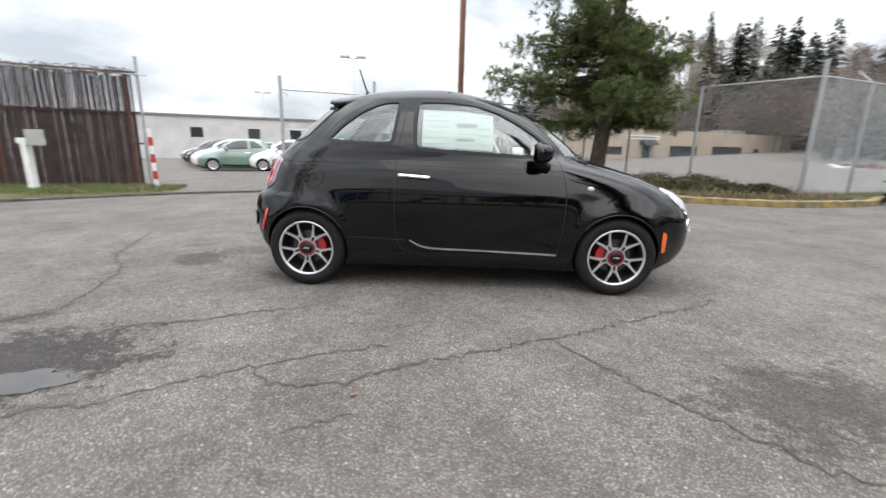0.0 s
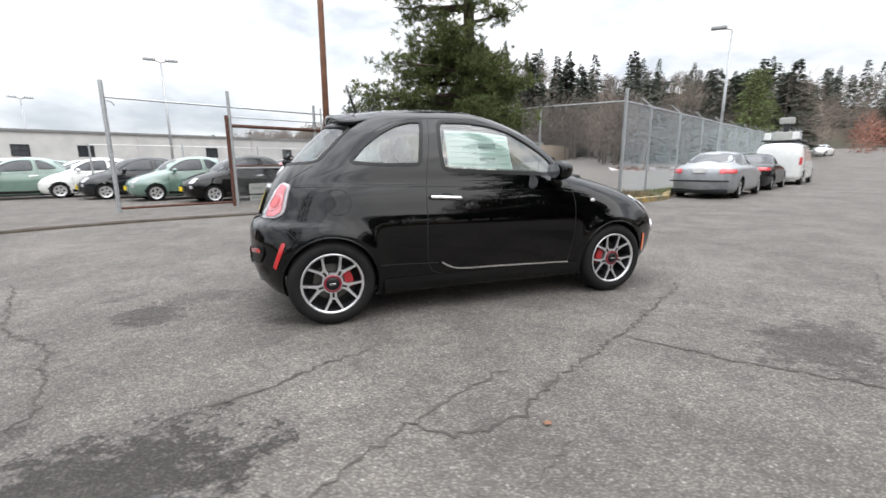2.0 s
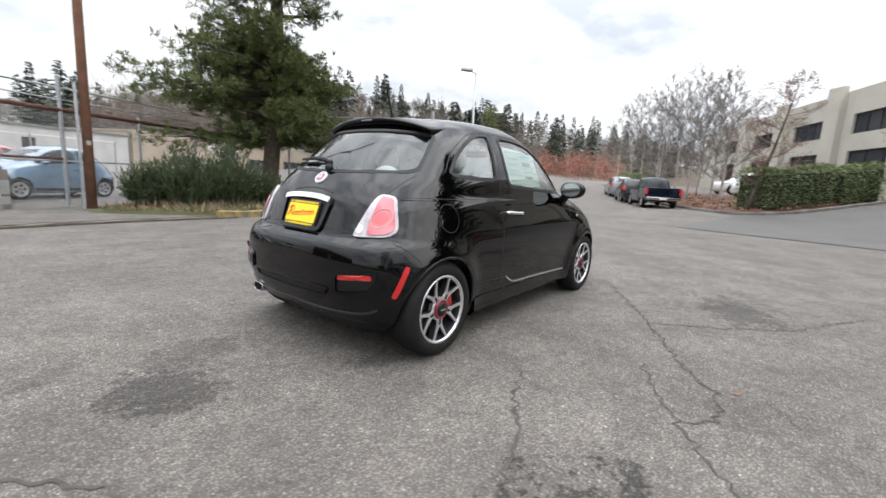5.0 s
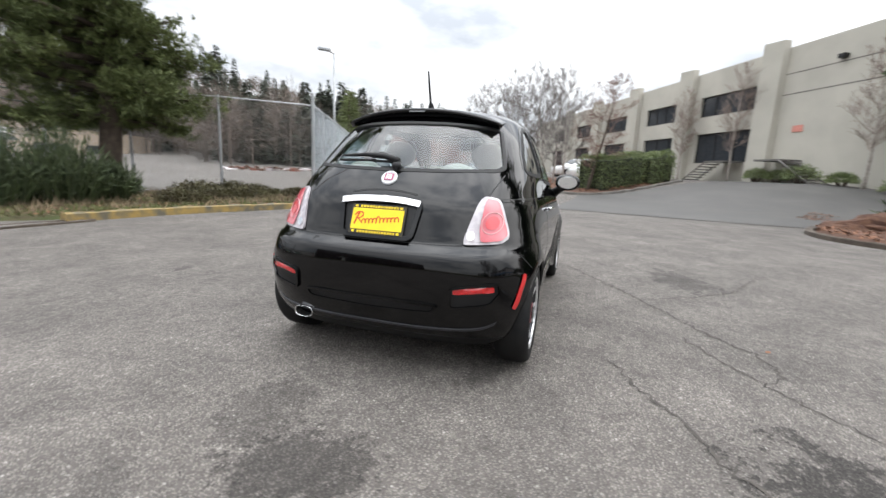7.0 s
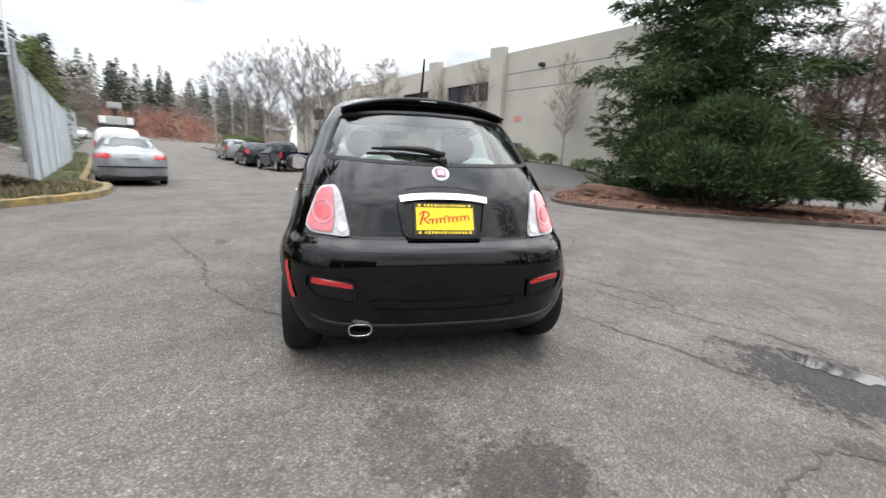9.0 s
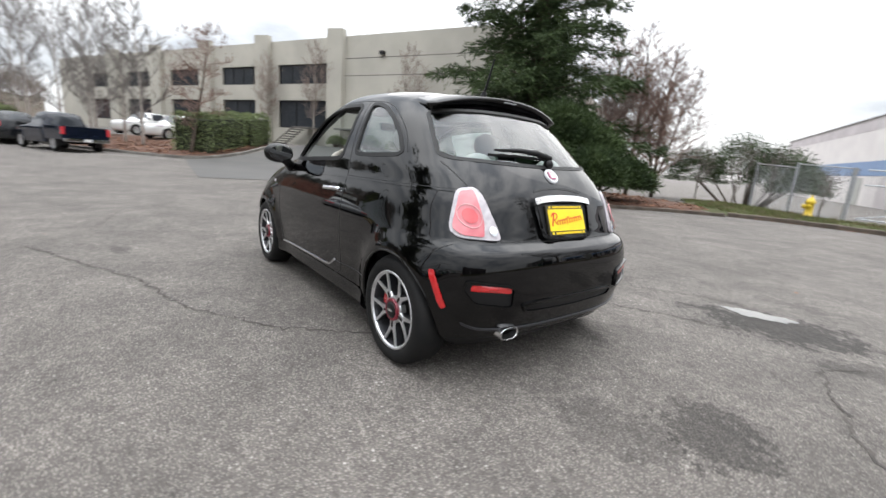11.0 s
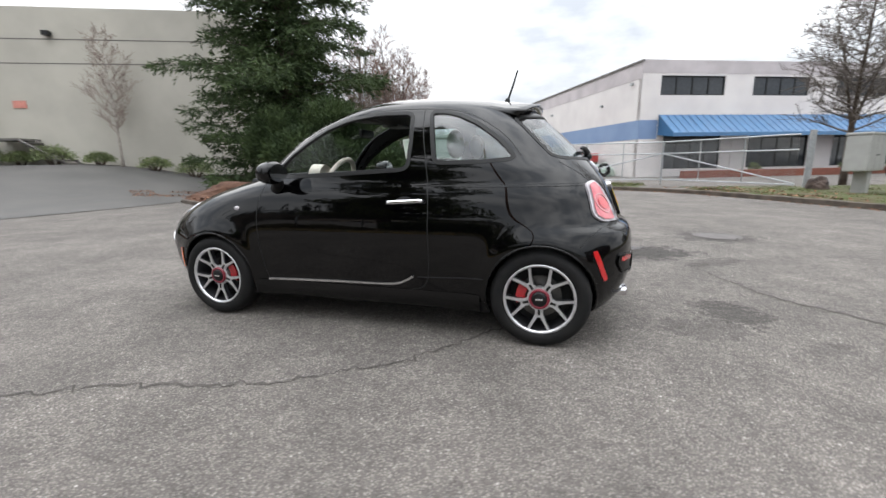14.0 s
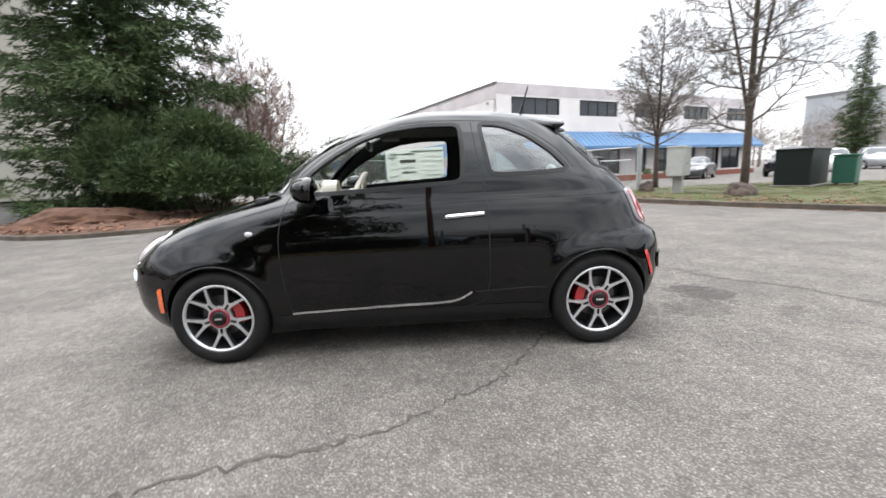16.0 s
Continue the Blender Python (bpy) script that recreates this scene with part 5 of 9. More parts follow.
    # side: doors, lamps, pipes
    for b0, b1, z1, m in ((-27.6, -26.4, 2.05, "wall_band"), (-31.5, -29.6, 2.0, "mailbox"), (-36.5, -34, 2.05, "wall_band"), (-41, -39.5, 2.0, "mailbox")):
        wall_box("side_door", -14.345, b0, -14.31, b1, 0, z1, m, h, "grey side door")
    for b, z in ((-20.6, 5.2), (-24, 4.4), (-32.5, 4.7)):
        wall_box("wall_lamp", -14.34, b - 0.10, -14.22, b + 0.10, z, z + 0.13, "steel", h)
    return h


def cream_building():
    h = empty("warehouse_building")
    tagged(h, "cream tilt-up concrete building with dark window bands and tall piers", "building")
    Z0 = 0.6
    wins = [(20.25, 25.45), (27.25, 32.0), (34.0, 39.2), (41.2, 46.4), (48.4, 53.6)]
    holes = [(a, c, 5.6, 6.95) for a, c in wins] + [(a, c, 2.45, 4.45) for a, c in wins]
    pierced_wall("front_wall", 7.0, 60, -20.9, 0.35, Z0, 8.6, holes, "wall_cream", h, "cream concrete front wall")
    for a, c in wins:
        window_unit(h, a, c, -21.1, 5.6, 6.95, 4)
        window_unit(h, a, c, -21.1, 2.45, 4.45, 3)
    for a in (18.9, 26.1, 33.0, 40.2, 47.4):
        V = [st(a + da, b, z) for z in (Z0, 8.98) for da, b in ((0, -20.9), (1.1, -20.9), (1.1, -20.25), (0, -20.5))]
        add_mesh("pier", V, [(0, 3, 2, 1), (4, 5, 6, 7), (0, 1, 5, 4), (1, 2, 6, 5), (2, 3, 7, 6), (3, 0, 4, 7)], M["wall_cream"], h, "tall cream wall pier")
    for z in (7.15, 6.05):
        wall_box("joint", 7.0, -20.91, 18.9, -20.893, z, z + 0.05, "groove", h)
    wall_box("roof", 7.2, -60, 60, -21.2, 8.1, 8.2, "roofing", h)
    wall_box("end_wall", 7.0, -60, 7.35, -21.25, Z0, 8.6, "wall_cream", h)
    wall_box("end_wall", 59.65, -60, 60, -21.25, Z0, 8.6, "wall_cream", h)
    wall_box("back_wall", 7.0, -60.3, 60, -60, Z0, 8.6, "wall_cream", h)
    wall_box("floor_slab", 7.4, -30, 59.6, -21.3, 4.8, 5.0, "cabin_grey", h)
    wall_box("inner_wall", 7.4, -27.2, 59.6, -27.0, Z0, 8.1, "cabin_grey", h)
    wall_box("wall_sign", 17.3, -20.9, 17.9, -20.87, 4.0, 4.35, M["sign_red"], h, "small faded red sign")
    wall_box("wall_lamp", 15.6, -20.9, 15.9, -20.6, 7.3, 7.5, "plastic", h)
    # two outside stairs
    for a0, sgn in ((24.4, -1), (15.0, 1)):
        stair = new("stair")
        stair.parent = h
        for k in range(7):
            a = a0 + sgn * 0.28 * k
            z = 1.25 + 0.17 * k
            wall_box("stair_tread", min(a, a + sgn * 0.30), -20.6, max(a, a + sgn * 0.30), -19.5, z, z + 0.06, "groove", stair)
        a_end = a0 + sgn * 0.28 * 7
        wall_box("landing", min(a_end, a_end + sgn * 1.6), -20.85, max(a_end, a_end + sgn * 1.6), -19.5, 2.40, 2.50, "groove", stair)
        for b in (-19.5, -20.5):
            add_mesh("stringer", *tube([st(a0, b, 1.22), st(a_end, b, 2.42)], 0.05, 4), M["groove"], stair)
    return h


M["sign_red"] = pbr("faded_red_sign", (0.62, 0.25, 0.20), rough=0.6, scale=8)
M["door_green"] = pbr("green_door_paint", (0.012, 0.085, 0.055), rough=0.5)


def lot_building():
    h = empty("workshop_building")
    tagged(h, "long low white-painted workshop with small square windows", "building")
    holes = [(a, a + 1.0, 1.75, 2.6) for a in (-33, -27.5, -22, -16.5, -8.0, -3.4, 0.2, 9, 16, 22)]
    pierced_wall("front_wall", -60, 31, 40, -0.3, -0.4, 3.5, holes, "wall_white", h, "white painted wall")
    for a, c, z0, z1 in holes:
        window_unit(h, a, c, 40.15, z0, z1, 2, split=2.15)
    wall_box("roof_edge", -60.2, 39.85, 31.2, 40.4, 3.5, 3.66, "roofing", h, "grey roof edge")
    wall_box("roof", -60, 40.3, 31, 58, 3.5, 3.6, "roofing", h)
    wall_box("end_wall", 30.7, 40.3, 31, 58, -0.4, 3.5, "wall_white", h)
    wall_box("inner_wall", -59, 46, 30, 46.2, -0.4, 3.4, "cabin_grey", h)
    for a in (-12, 4, 13):
        wall_box("rain_pipe", a, 39.9, a + 0.12, 40.0, -0.3, 3.5, "wall_band", h)
    return h


def beige_building():
    h = empty("shop_building")
    tagged(h, "single-storey beige shop with dark windows and a green door", "building")
    holes = [(48.8, 54.0, 0.5, 2.3), (57.0, 63.3, 0.5, 2.4), (43.9, 45.3, 0.1, 2.2), (36, 40.5, 1.0, 2.0), (66, 67.2, 0.1, 2.2)]
    pierced_wall("front_wall", 31.5, 72, 40, -0.3, -0.4, 4.3, holes, "wall_beige", h, "beige stucco wall")
    for i, (a, c, z0, z1) in enumerate(holes):
        if i == 2:
            wall_box("door", a, 40.1, c, 40.16, z0, z1, "door_green", h, "green door")
        else:
            window_unit(h, a, c, 40.15, z0, z1, 3)
    V = [st(a, b, z) for a in (43.4, 45.8) for b, z in ((40, 3.0), (38.9, 2.3), (40, 2.3))]
    add_mesh("canopy", V, [(0, 1, 2), (3, 5, 4), (0, 3, 4, 1), (1, 4, 5, 2)], M["cabinet_green"], h, "dark slanting door canopy")
    wall_box("signboard", 41.0, 39.9, 46.6, 39.98, 3.0, 3.55, "white_paint", h, "white signboard")
    wall_box("lettering", 41.6, 39.88, 46.0, 39.9, 3.18, 3.38, "print", h)
    wall_box("roof", 31.5, 40.3, 72, 62, 4.0, 4.1, "roofing", h)
    wall_box("end_wall", 71.7, 40.3, 72, 62, -0.4, 4.3, "wall_beige", h)
    wall_box("end_wall", 31.5, 40.3, 31.8, 62, -0.4, 4.3, "wall_beige", h)
    wall_box("inner_wall", 32, 46, 71, 46.2, -0.4, 4.0, "cabin_grey", h)
    wall_box("roof_unit", 63.5, 43, 68, 46, 4.1, 5.0, "mailbox", h, "pale roof unit")
    return h


blue_band_building()
cream_building()
lot_building()
beige_building()


def chain_mesh(p, q, z0, z1, gap=0.075, r=0.0022):
    """Diagonal wires of a chain-link panel between two plan places."""
    p, q = Vector((*p[:2], 0)), Vector((*q[:2], 0))
    L = (q - p).length
    t = (q - p) / L
    H = z1 - z0
    V, F = [], []
    n = Vector((-t.y, t.x, 0)) * r
    for sgn in (1, -1):
        s = -H
        while s < L:
            x0, x1 = s, s + H
            za, zb = (z0, z1) if sgn > 0 else (z1, z0)
            c0, c1 = max(0, x0), min(L, x1)
            if c1 > c0:
                f0, f1 = (c0 - x0) / H, (c1 - x0) / H
                A = p + t * c0 + Vector((0, 0, za + (zb - za) * f0))
                B = p + t * c1 + Vector((0, 0, za + (zb - za) * f1))
                o = len(V)
                up = Vector((0, 0, r * 1.4))
                V += [A - up, A + up + n, A + up - n, B - up, B + up + n, B + up - n]
                F += [(o, o + 1, o + 4, o + 3), (o + 1, o + 2, o + 5, o + 4), (o + 2, o, o + 3, o + 5)]
            s += gap
    return V, F


def round_post(parent, p, z0, z1, r=0.038, mat="steel", name="post", cap=True):
    V, F = tube([(p[0], p[1], z0), (p[0], p[1], z1)], r, 10)
    ob = add_mesh(name, V, F, M[mat], parent, smooth=False)
    return ob


def rail(parent, p, q, r=0.022, mat="steel", name="rail", n=6):
    V, F = tube([p, q], r, n)
    return add_mesh(name, V, F, M[mat], parent)


def street_fence():
    """Tall chain-link fence with barbed-wire arms: back along the lot and up the street."""
    f = empty("chain_link_fence")
    tagged(f, "tall galvanised chain-link fence with barbed-wire arms beside the street", "fence", kind="structure")
    c = st(11.0, 3.25)
    top = 2.98
    round_post(f, c, 0.0, 3.35, 0.055)
    b, last = 3.25, c
    for b2 in (5.85, 8.3, 10.5):
        p = st(10.35 - (b2 - 3.25) * 0.05, b2)
        round_post(f, p, -0.1, top + 0.05)
        rail(f, (*last[:2], top), (*p[:2], top))
        rail(f, (*last[:2], 0.15), (*p[:2], 0.15), 0.006)
        add_mesh("wire_mesh", *chain_mesh(last, p, 0.1, top), M["steel"], f)
        last = p
    last, a = c, 11.0
    k = 0
    while a < 48:
        a2 = a + (2.1 if k == 0 else 3.0)
        p = st(a2, 3.25)
        z = max(0, 0.045 * (a2 - 30))
        round_post(f, p, z, z + top + 0.03)
        add_mesh("barb_arm", *tube([(p[0], p[1], z + top), tuple(st(a2, 3.60, z + top + 0.33))], 0.02, 5), M["steel"], f)
        zl = max(0, 0.045 * (a - 30))
        rail(f, (*last[:2], zl + top), (*p[:2], z + top))
        add_mesh("wire_mesh", *chain_mesh(last, p, zl + 0.08, zl + top, 0.06, 0.0019), M["wire_pale"], f)
        for d, dz in ((0.12, 0.11), (0.24, 0.22), (0.35, 0.33)):
            rail(f, tuple(st(a, 3.25 + d, zl + top + dz)), tuple(st(a2, 3.25 + d, z + top + dz)), 0.003, n=3, name="barbed_wire")
        last, a, k = p, a2, k + 1
    return f


def lot_fence():
    f = empty("yard_fence")
    tagged(f, "chain-link yard fence with pipe rails and a dark top beam", "fence", kind="structure")
    z0 = -0.16
    P = [st(1.58, 10.45), st(4.2, 10.5), st(6.2, 10.5), st(8.2, 10.5), st(10.0, 10.5)]
    for i, p in enumerate(P):
        round_post(f, p, z0, (3.1, 2.95, 2.3, 2.3, 2.3)[i], 0.045 if i < 2 else 0.035)
    rust = st(1.50, 10.47)
    round_post(f, rust, z0, 2.45, 0.05, "rust", "rusty_post")
    for i in range(4):
        p, q = P[i], P[i + 1]
        rail(f, (*p[:2], 1.0), (*q[:2], 1.0), 0.024)
        add_mesh("wire_mesh", *chain_mesh(p, q, z0 + 0.05, 2.2, 0.07), M["steel"], f)
    rail(f, tuple(st(1.58, 10.5, 2.18)), tuple(st(12.5, 10.5, 2.18)), 0.05, "rust", "dark_beam", 8)
    rail(f, tuple(st(1.58, 10.5, 2.42)), tuple(st(12.5, 10.5, 2.42)), 0.018)
    rail(f, tuple(st(-1.21, 10.6, 2.70)), tuple(st(9.0, 10.55, 2.70)), 0.026)
    rail(f, tuple(st(1.58, 10.45, 1.05)), tuple(st(4.2, 10.5, 1.05)), 0.03, "rust")
    lp = st(-1.21, 10.6)
    round_post(f, lp, z0, 3.08, 0.05)
    add_mesh("bent_hook", *tube([st(-1.2, 10.6, 2.62), st(-1.05, 10.6, 2.60), st(-1.0, 10.6, 2.52)], 0.014, 5), M["steel"], f)
    rail(f, tuple(st(-1.2, 10.6, 0.02)), tuple(st(1.5, 10.5, 0.02)), 0.035, "rust", "low_rail")
    # second, farther fence line with a pale top rail
    last = None
    for a in np.arange(-1.0, 14.0, 3.0):
        p = st(a, 17.8 - a * 0.05)
        round_post(f, p, z0, 1.9, 0.03)
        if last is not None:
            rail(f, (*last[:2], 1.85), (*p[:2], 1.85), 0.022, "white_paint")
        last = p
    return f


def rusty_fence():
    f = empty("slatted_fence")
    tagged(f, "rust-brown slatted chain-link fence with tangled vines along its top", "fence", kind="structure")
    rng_ = random.Random(5)
    z0 = -0.2
    for a in (-5.0, -7.75, -10.5, -13.25, -16.0):
        round_post(f, st(a, 10.45), z0, 2.85, 0.05, "rust")
    for z in (2.86, 1.85, 1.05):
        rail(f, tuple(st(-16.2, 10.47, z)), tuple(st(-4.75, 10.47, z)), 0.028, "rust")
    a, k = -4.86, 0
    while a > -16.0:
        w = rng_.uniform(0.040, 0.050)
        top = 2.80 + rng_.uniform(-0.09, 0.06)
        o = rng_.uniform(-0.01, 0.01)
        lean = rng_.uniform(-0.008, 0.008)
        V = [st(a + da + (lean if z > 1 else 0), b, z) for z in (1.80, top) for da, b in ((0, 10.40 + o), (-w, 10.40 + o), (-w, 10.41 + o), (0, 10.41 + o))]
        if k < 240:
            add_mesh("slat", V, [(0, 3, 2, 1), (4, 5, 6, 7), (0, 1, 5, 4), (1, 2, 6, 5), (2, 3, 7, 6), (3, 0, 4, 7)], M["rust_slat"], f)
        a -= w + 0.012
        k += 1
    a = -4.86
    k = 0
    while a > -16.0:
        w = rng_.uniform(0.05, 0.085)
        o = rng_.uniform(-0.015, 0.015)
        V = [st(a + da, b, z) for z in (z0, 1.86 + rng_.uniform(-0.05, 0.05)) for da, b in ((0, 10.43 + o), (-w, 10.43 + o), (-w, 10.44 + o), (0, 10.44 + o))]
        add_mesh("slat", V, [(0, 3, 2, 1), (4, 5, 6, 7), (0, 1, 5, 4), (1, 2, 6, 5), (2, 3, 7, 6), (3, 0, 4, 7)], M["rust_slat"], f)
        a -= w + 0.004
        k += 1
    round_post(f, st(-4.72, 10.45), z0, 3.25, 0.04)
    rail(f, tuple(st(-16, 10.38, 2.86)), tuple(st(-4.5, 10.38, 2.80)), 0.02, "steel")
    V, F = [], []
    for i in range(260):
        a = -4.9 - rng_.random() ** 1.2 * 11
        p = [st(a + rng_.uniform(-0.25, 0.25), 10.36 + rng_.uniform(-0.1, 0.06), 2.80 + rng_.uniform(-0.10, 0.16)) for _ in range(3)]
        tv, tf = tube(p, rng_.uniform(0.005, 0.012), 3)
        o = len(V)
        V += tv
        F += [tuple(j + o for j in q) for q in tf]
    vine = add_mesh("vine", V, F, M["twig"], f, "bare tangled vine")
    return f


street_fence()
lot_fence()
rusty_fence()


def pipe_gate():
    """Two leaves of a pipe and chain-link gate across the office drive."""
    f = empty("pipe_gate")
    tagged(f, "closed galvanised pipe gate with diagonal braces", "gate")
    R_, M_, L_ = Vector((-7.9, -12.0, 0)), Vector((-4.75, -16.2, 0)), Vector((-0.1, -16.0, 0))
    round_post(f, R_, 0.0, 1.80, 0.085, "steel", "gate_post")
    round_post(f, L_, 0.0, 1.75, 0.06, "steel", "gate_post")
    round_post(f, M_, 0.05, 1.72, 0.035, "steel", "leaf_post")
    for p, q in ((R_, M_), (L_, M_)):
        g = p + (q - p) * 0.06
        for z in (1.70, 1.25, 0.22):
            rail(f, (g.x, g.y, z), (q.x, q.y, z), 0.026, name="gate_bar")
        rail(f, (g.x, g.y, 0.24), (q.x, q.y, 1.25), 0.024, name="brace")
        for t in (0.33, 0.66):
            m = g + (q - g) * t
            round_post(f, m, 0.22, 1.70, 0.02, "steel", "upright")
        add_mesh("wire_mesh", *chain_mesh(g, q, 0.22, 1.70, 0.09, 0.0018), M["steel"], f)
    last = L_
    for k, (x, y) in enumerate(((1.7, -17.6), (3.4, -19.2))):
        p = Vector((x, y, 0))
        round_post(f, p, 0, 1.9, 0.045, "steel", "fence_post")
        rail(f, (last.x, last.y, 1.72), (x, y, 1.85))
        add_mesh("wire_mesh", *chain_mesh(last, p, 0.1, 1.75, 0.08, 0.002), M["steel"], f)
        last = p
    return f


pipe_gate()


# ---- kerbs and raised beds ----
def ribbon(name, path, width, height, mat, label, z_up=0.0, cat="kerb"):
    """A low solid kerb along a plan path, laid on the ground."""
    P = [Vector((p[0], p[1], 0)) for p in path]
    V, F = [], []
    for i, p in enumerate(P):
        t = (P[min(i + 1, len(P) - 1)] - P[max(i - 1, 0)]).normalized()
        n = Vector((-t.y, t.x, 0)) * width / 2
        z = ground_z(p)
        j = 0.012 * math.sin(i * 2.3)
        for q, h in ((p - n, -0.05), (p - n * 0.95, height * 0.9), (p - n * 0.6, height + j), (p + n * 0.6, height + j), (p + n, height * 0.85), (p + n, -0.05)):
            V.append((q.x, q.y, z + h))
    for i in range(len(P) - 1):
        for k in range(6):
            l = (k + 1) % 6
            F.append((i * 6 + k, i * 6 + l, i * 6 + 6 + l, i * 6 + 6 + k))
    F += [tuple(range(6)), tuple((len(P) - 1) * 6 + k for k in range(5, -1, -1))]
    ob = add_mesh(name, V, F, mat)
    return tagged(ob, label, cat, kind="structure")


def bed(name, outline, height, mat, label, rings=8, rough=0.04):
    lp = smooth_loop(outline, 6)
    rng_ = random.Random(len(outline) * 7 + int(abs(outline[0][0]) * 10))

    def place(x, y):
        return Vector((x, y, ground_z((x, y)) + height + rng_.uniform(-rough, rough)))
    V, F = patch(lp, place, rings)
    k = len(lp)
    for i in range(k):
        V[i] = Vector((V[i].x, V[i].y, ground_z(V[i]) - 0.03))
    ob = add_mesh(name, V, F, mat, smooth=True)
    return tagged(ob, label, "planting bed", kind="structure"), lp


kerb_left = smooth_loop([(-9.5, 0.5), (-8.6, 2.6), (-7.2, 4.3), (-5.4, 5.9), (-3.2, 6.6), (-1.0, 6.95), (1.2, 6.95)], 6, False)
for shift in (0.0, 0.26):
    joint = [(p[0] + shift * 0.4, p[1] - shift) for p in kerb_left]
    ribbon("gutter_joint", joint, 0.045, 0.034, M["littered_kerb"], "dark open joint along the concrete gutter")
ribbon("gutter", kerb_left, 0.42, 0.022, ROAD, "low worn concrete gutter strip at the yard entrance")
yk = smooth_loop([(1.0, 6.95), (3.0, 6.65), (5.0, 5.95), (6.6, 5.55), (7.8, 5.75), (9.3, 6.35), tuple(st(13, 2.35)[:2]), tuple(st(18, 2.35)[:2]), tuple(st(26, 2.35)[:2]), tuple(st(34, 2.35)[:2])], 6, False)
ribbon("kerb", yk, 0.20, 0.14, M["yellow_kerb"], "worn yellow-painted kerb at the edge of the verge")
bed("verge", [(1.2, 7.1), (3.2, 6.75), (5.2, 6.05), (6.7, 5.7), (7.9, 5.95), (9.2, 6.6), (9.6, 7.6), (8.6, 10), (6.8, 12), (4.0, 12.6), (1.0, 11.6), (-0.6, 10.2), (-0.4, 8.6)], 0.08, M["grass"], "rough grassy verge under the pine")
bed("street_verge", [tuple(st(a, b)[:2]) for a, b in ((10.5, 2.5), (14, 2.45), (22, 2.45), (32, 2.45), (40, 2.5), (40, 3.2), (32, 3.6), (22, 3.6), (14, 3.6), (11, 3.4))], 0.08, M["grass"], "narrow grass strip along the fence")
bed("fence_verge", [(-8.9, 2.9), (-7.6, 4.3), (-6.6, 5.3), (-7.6, 7.4), (-9.5, 8.0), (-13, 5.9), (-16, 4.4), (-14, 2.0), (-11, 1.6)], 0.05, M["grass"], "patchy grass at the foot of the rusty fence")
kr = smooth_loop([(9.9, -6.8), (8.4, -6.1), (7.0, -6.15), (5.8, -7.1), (4.6, -9.0), (3.3, -11.2), (2.0, -12.6)], 6, False)
ribbon("kerb", kr, 0.16, 0.10, M["littered_kerb"], "weathered kerb round the planting bed")
bed("fir_bed", [(10.2, -7.0), (8.4, -6.25), (7.0, -6.3), (5.9, -7.2), (4.7, -9.1), (3.4, -11.3), (2.4, -12.7), (3.6, -14.5), (7.5, -15.8), (11.5, -14.6), (12.0, -12.5), (11.0, -9.5)], 0.14, M["mulch"], "red-brown mulch bed under the fir")
kc = smooth_loop([(2.0, -12.9), (0.6, -13.5), (-1.5, -13.6), (-3.4, -12.6), (-4.9, -11.2), (-6.0, -9.4), (-7.2, -7.2), (-8.4, -5.4), (-9.6, -3.6), (-10.6, -1.2), (-10.9, 1.5), (-10.2, 3.4)], 6, False)
ribbon("kerb", kc, 0.2, 0.12, M["littered_kerb"], "weathered kerb with dead leaves along the turning circle")
bed("office_verge", [(-4.2, -12.5), (-5.2, -11.2), (-6.3, -9.3), (-7.5, -7.1), (-8.7, -5.3), (-9.9, -3.5), (-10.9, -1.2), (-11.3, 1.5), (-14, 3.0), (-18, -2.0), (-19.5, -8), (-17, -14), (-12.5, -14.5), (-8.5, -13.5)], 0.14, M["grass"], "mown grass verge with dead leaves", 10)
bed("gate_verge", [(1.9, -13.1), (0.6, -13.7), (-1.5, -13.8), (-3.2, -13.0), (-3.9, -13.9), (-2.2, -15.2), (0.4, -15.5), (2.2, -17.3), (4.2, -18.8), (5.4, -17.4), (4.0, -15)], 0.12, M["grass"], "weedy verge with a hydrant")
kh = smooth_loop([tuple(st(a, b)[:2]) for a, b in ((60, -8.6), (45, -8.6), (30, -8.6), (22, -8.7), (18.6, -9.3), (18.2, -11.5), (19.5, -14.5), (21.2, -17.2))], 6, False)
ribbon("kerb", kh, 0.16, 0.13, M["kerb"], "pale kerb round the hedge bed")
bed("hedge_bed", [tuple(st(a, b)[:2]) for a, b in ((58, -8.8), (44, -8.8), (30, -8.8), (22.2, -8.9), (18.9, -9.5), (18.6, -11.4), (19.9, -14.4), (21.6, -17.1), (25, -17.5), (34, -14), (46, -13.5), (58, -13))], 0.15, M["mulch"], "red-brown mulch bed beside the street", 10)


# newer, darker asphalt of the warehouse drive
DRIVE = [(11.1, 0.0), (10.8, -2.0), (10.35, -4.2), (10.1, -6.7), (11.2, -9.4), (12.5, -11.5), tuple(st(7.2, -20.6)[:2]), tuple(st(20.5, -20.2)[:2]), tuple(st(18.0, -11.5)[:2]), tuple(st(18.2, -9.2)[:2])]
drive_edge = smooth_loop(DRIVE[:4], 6, False) + [Vector((*p, 0)) if len(p) == 2 else Vector(p) for p in DRIVE[4:]]
fine_edge = []
for i, p in enumerate(drive_edge):
    q = drive_edge[(i + 1) % len(drive_edge)]
    a, c = np.array(p[:2], float), np.array(q[:2], float)
    k = max(1, int(np.hypot(*(c - a)) / 0.6))
    fine_edge += [tuple(a + (c - a) * j / k) for j in range(k)]
V, F = patch(fine_edge, lambda x, y: Vector((x, y, ground_z((x, y)) + 0.014)), 24)
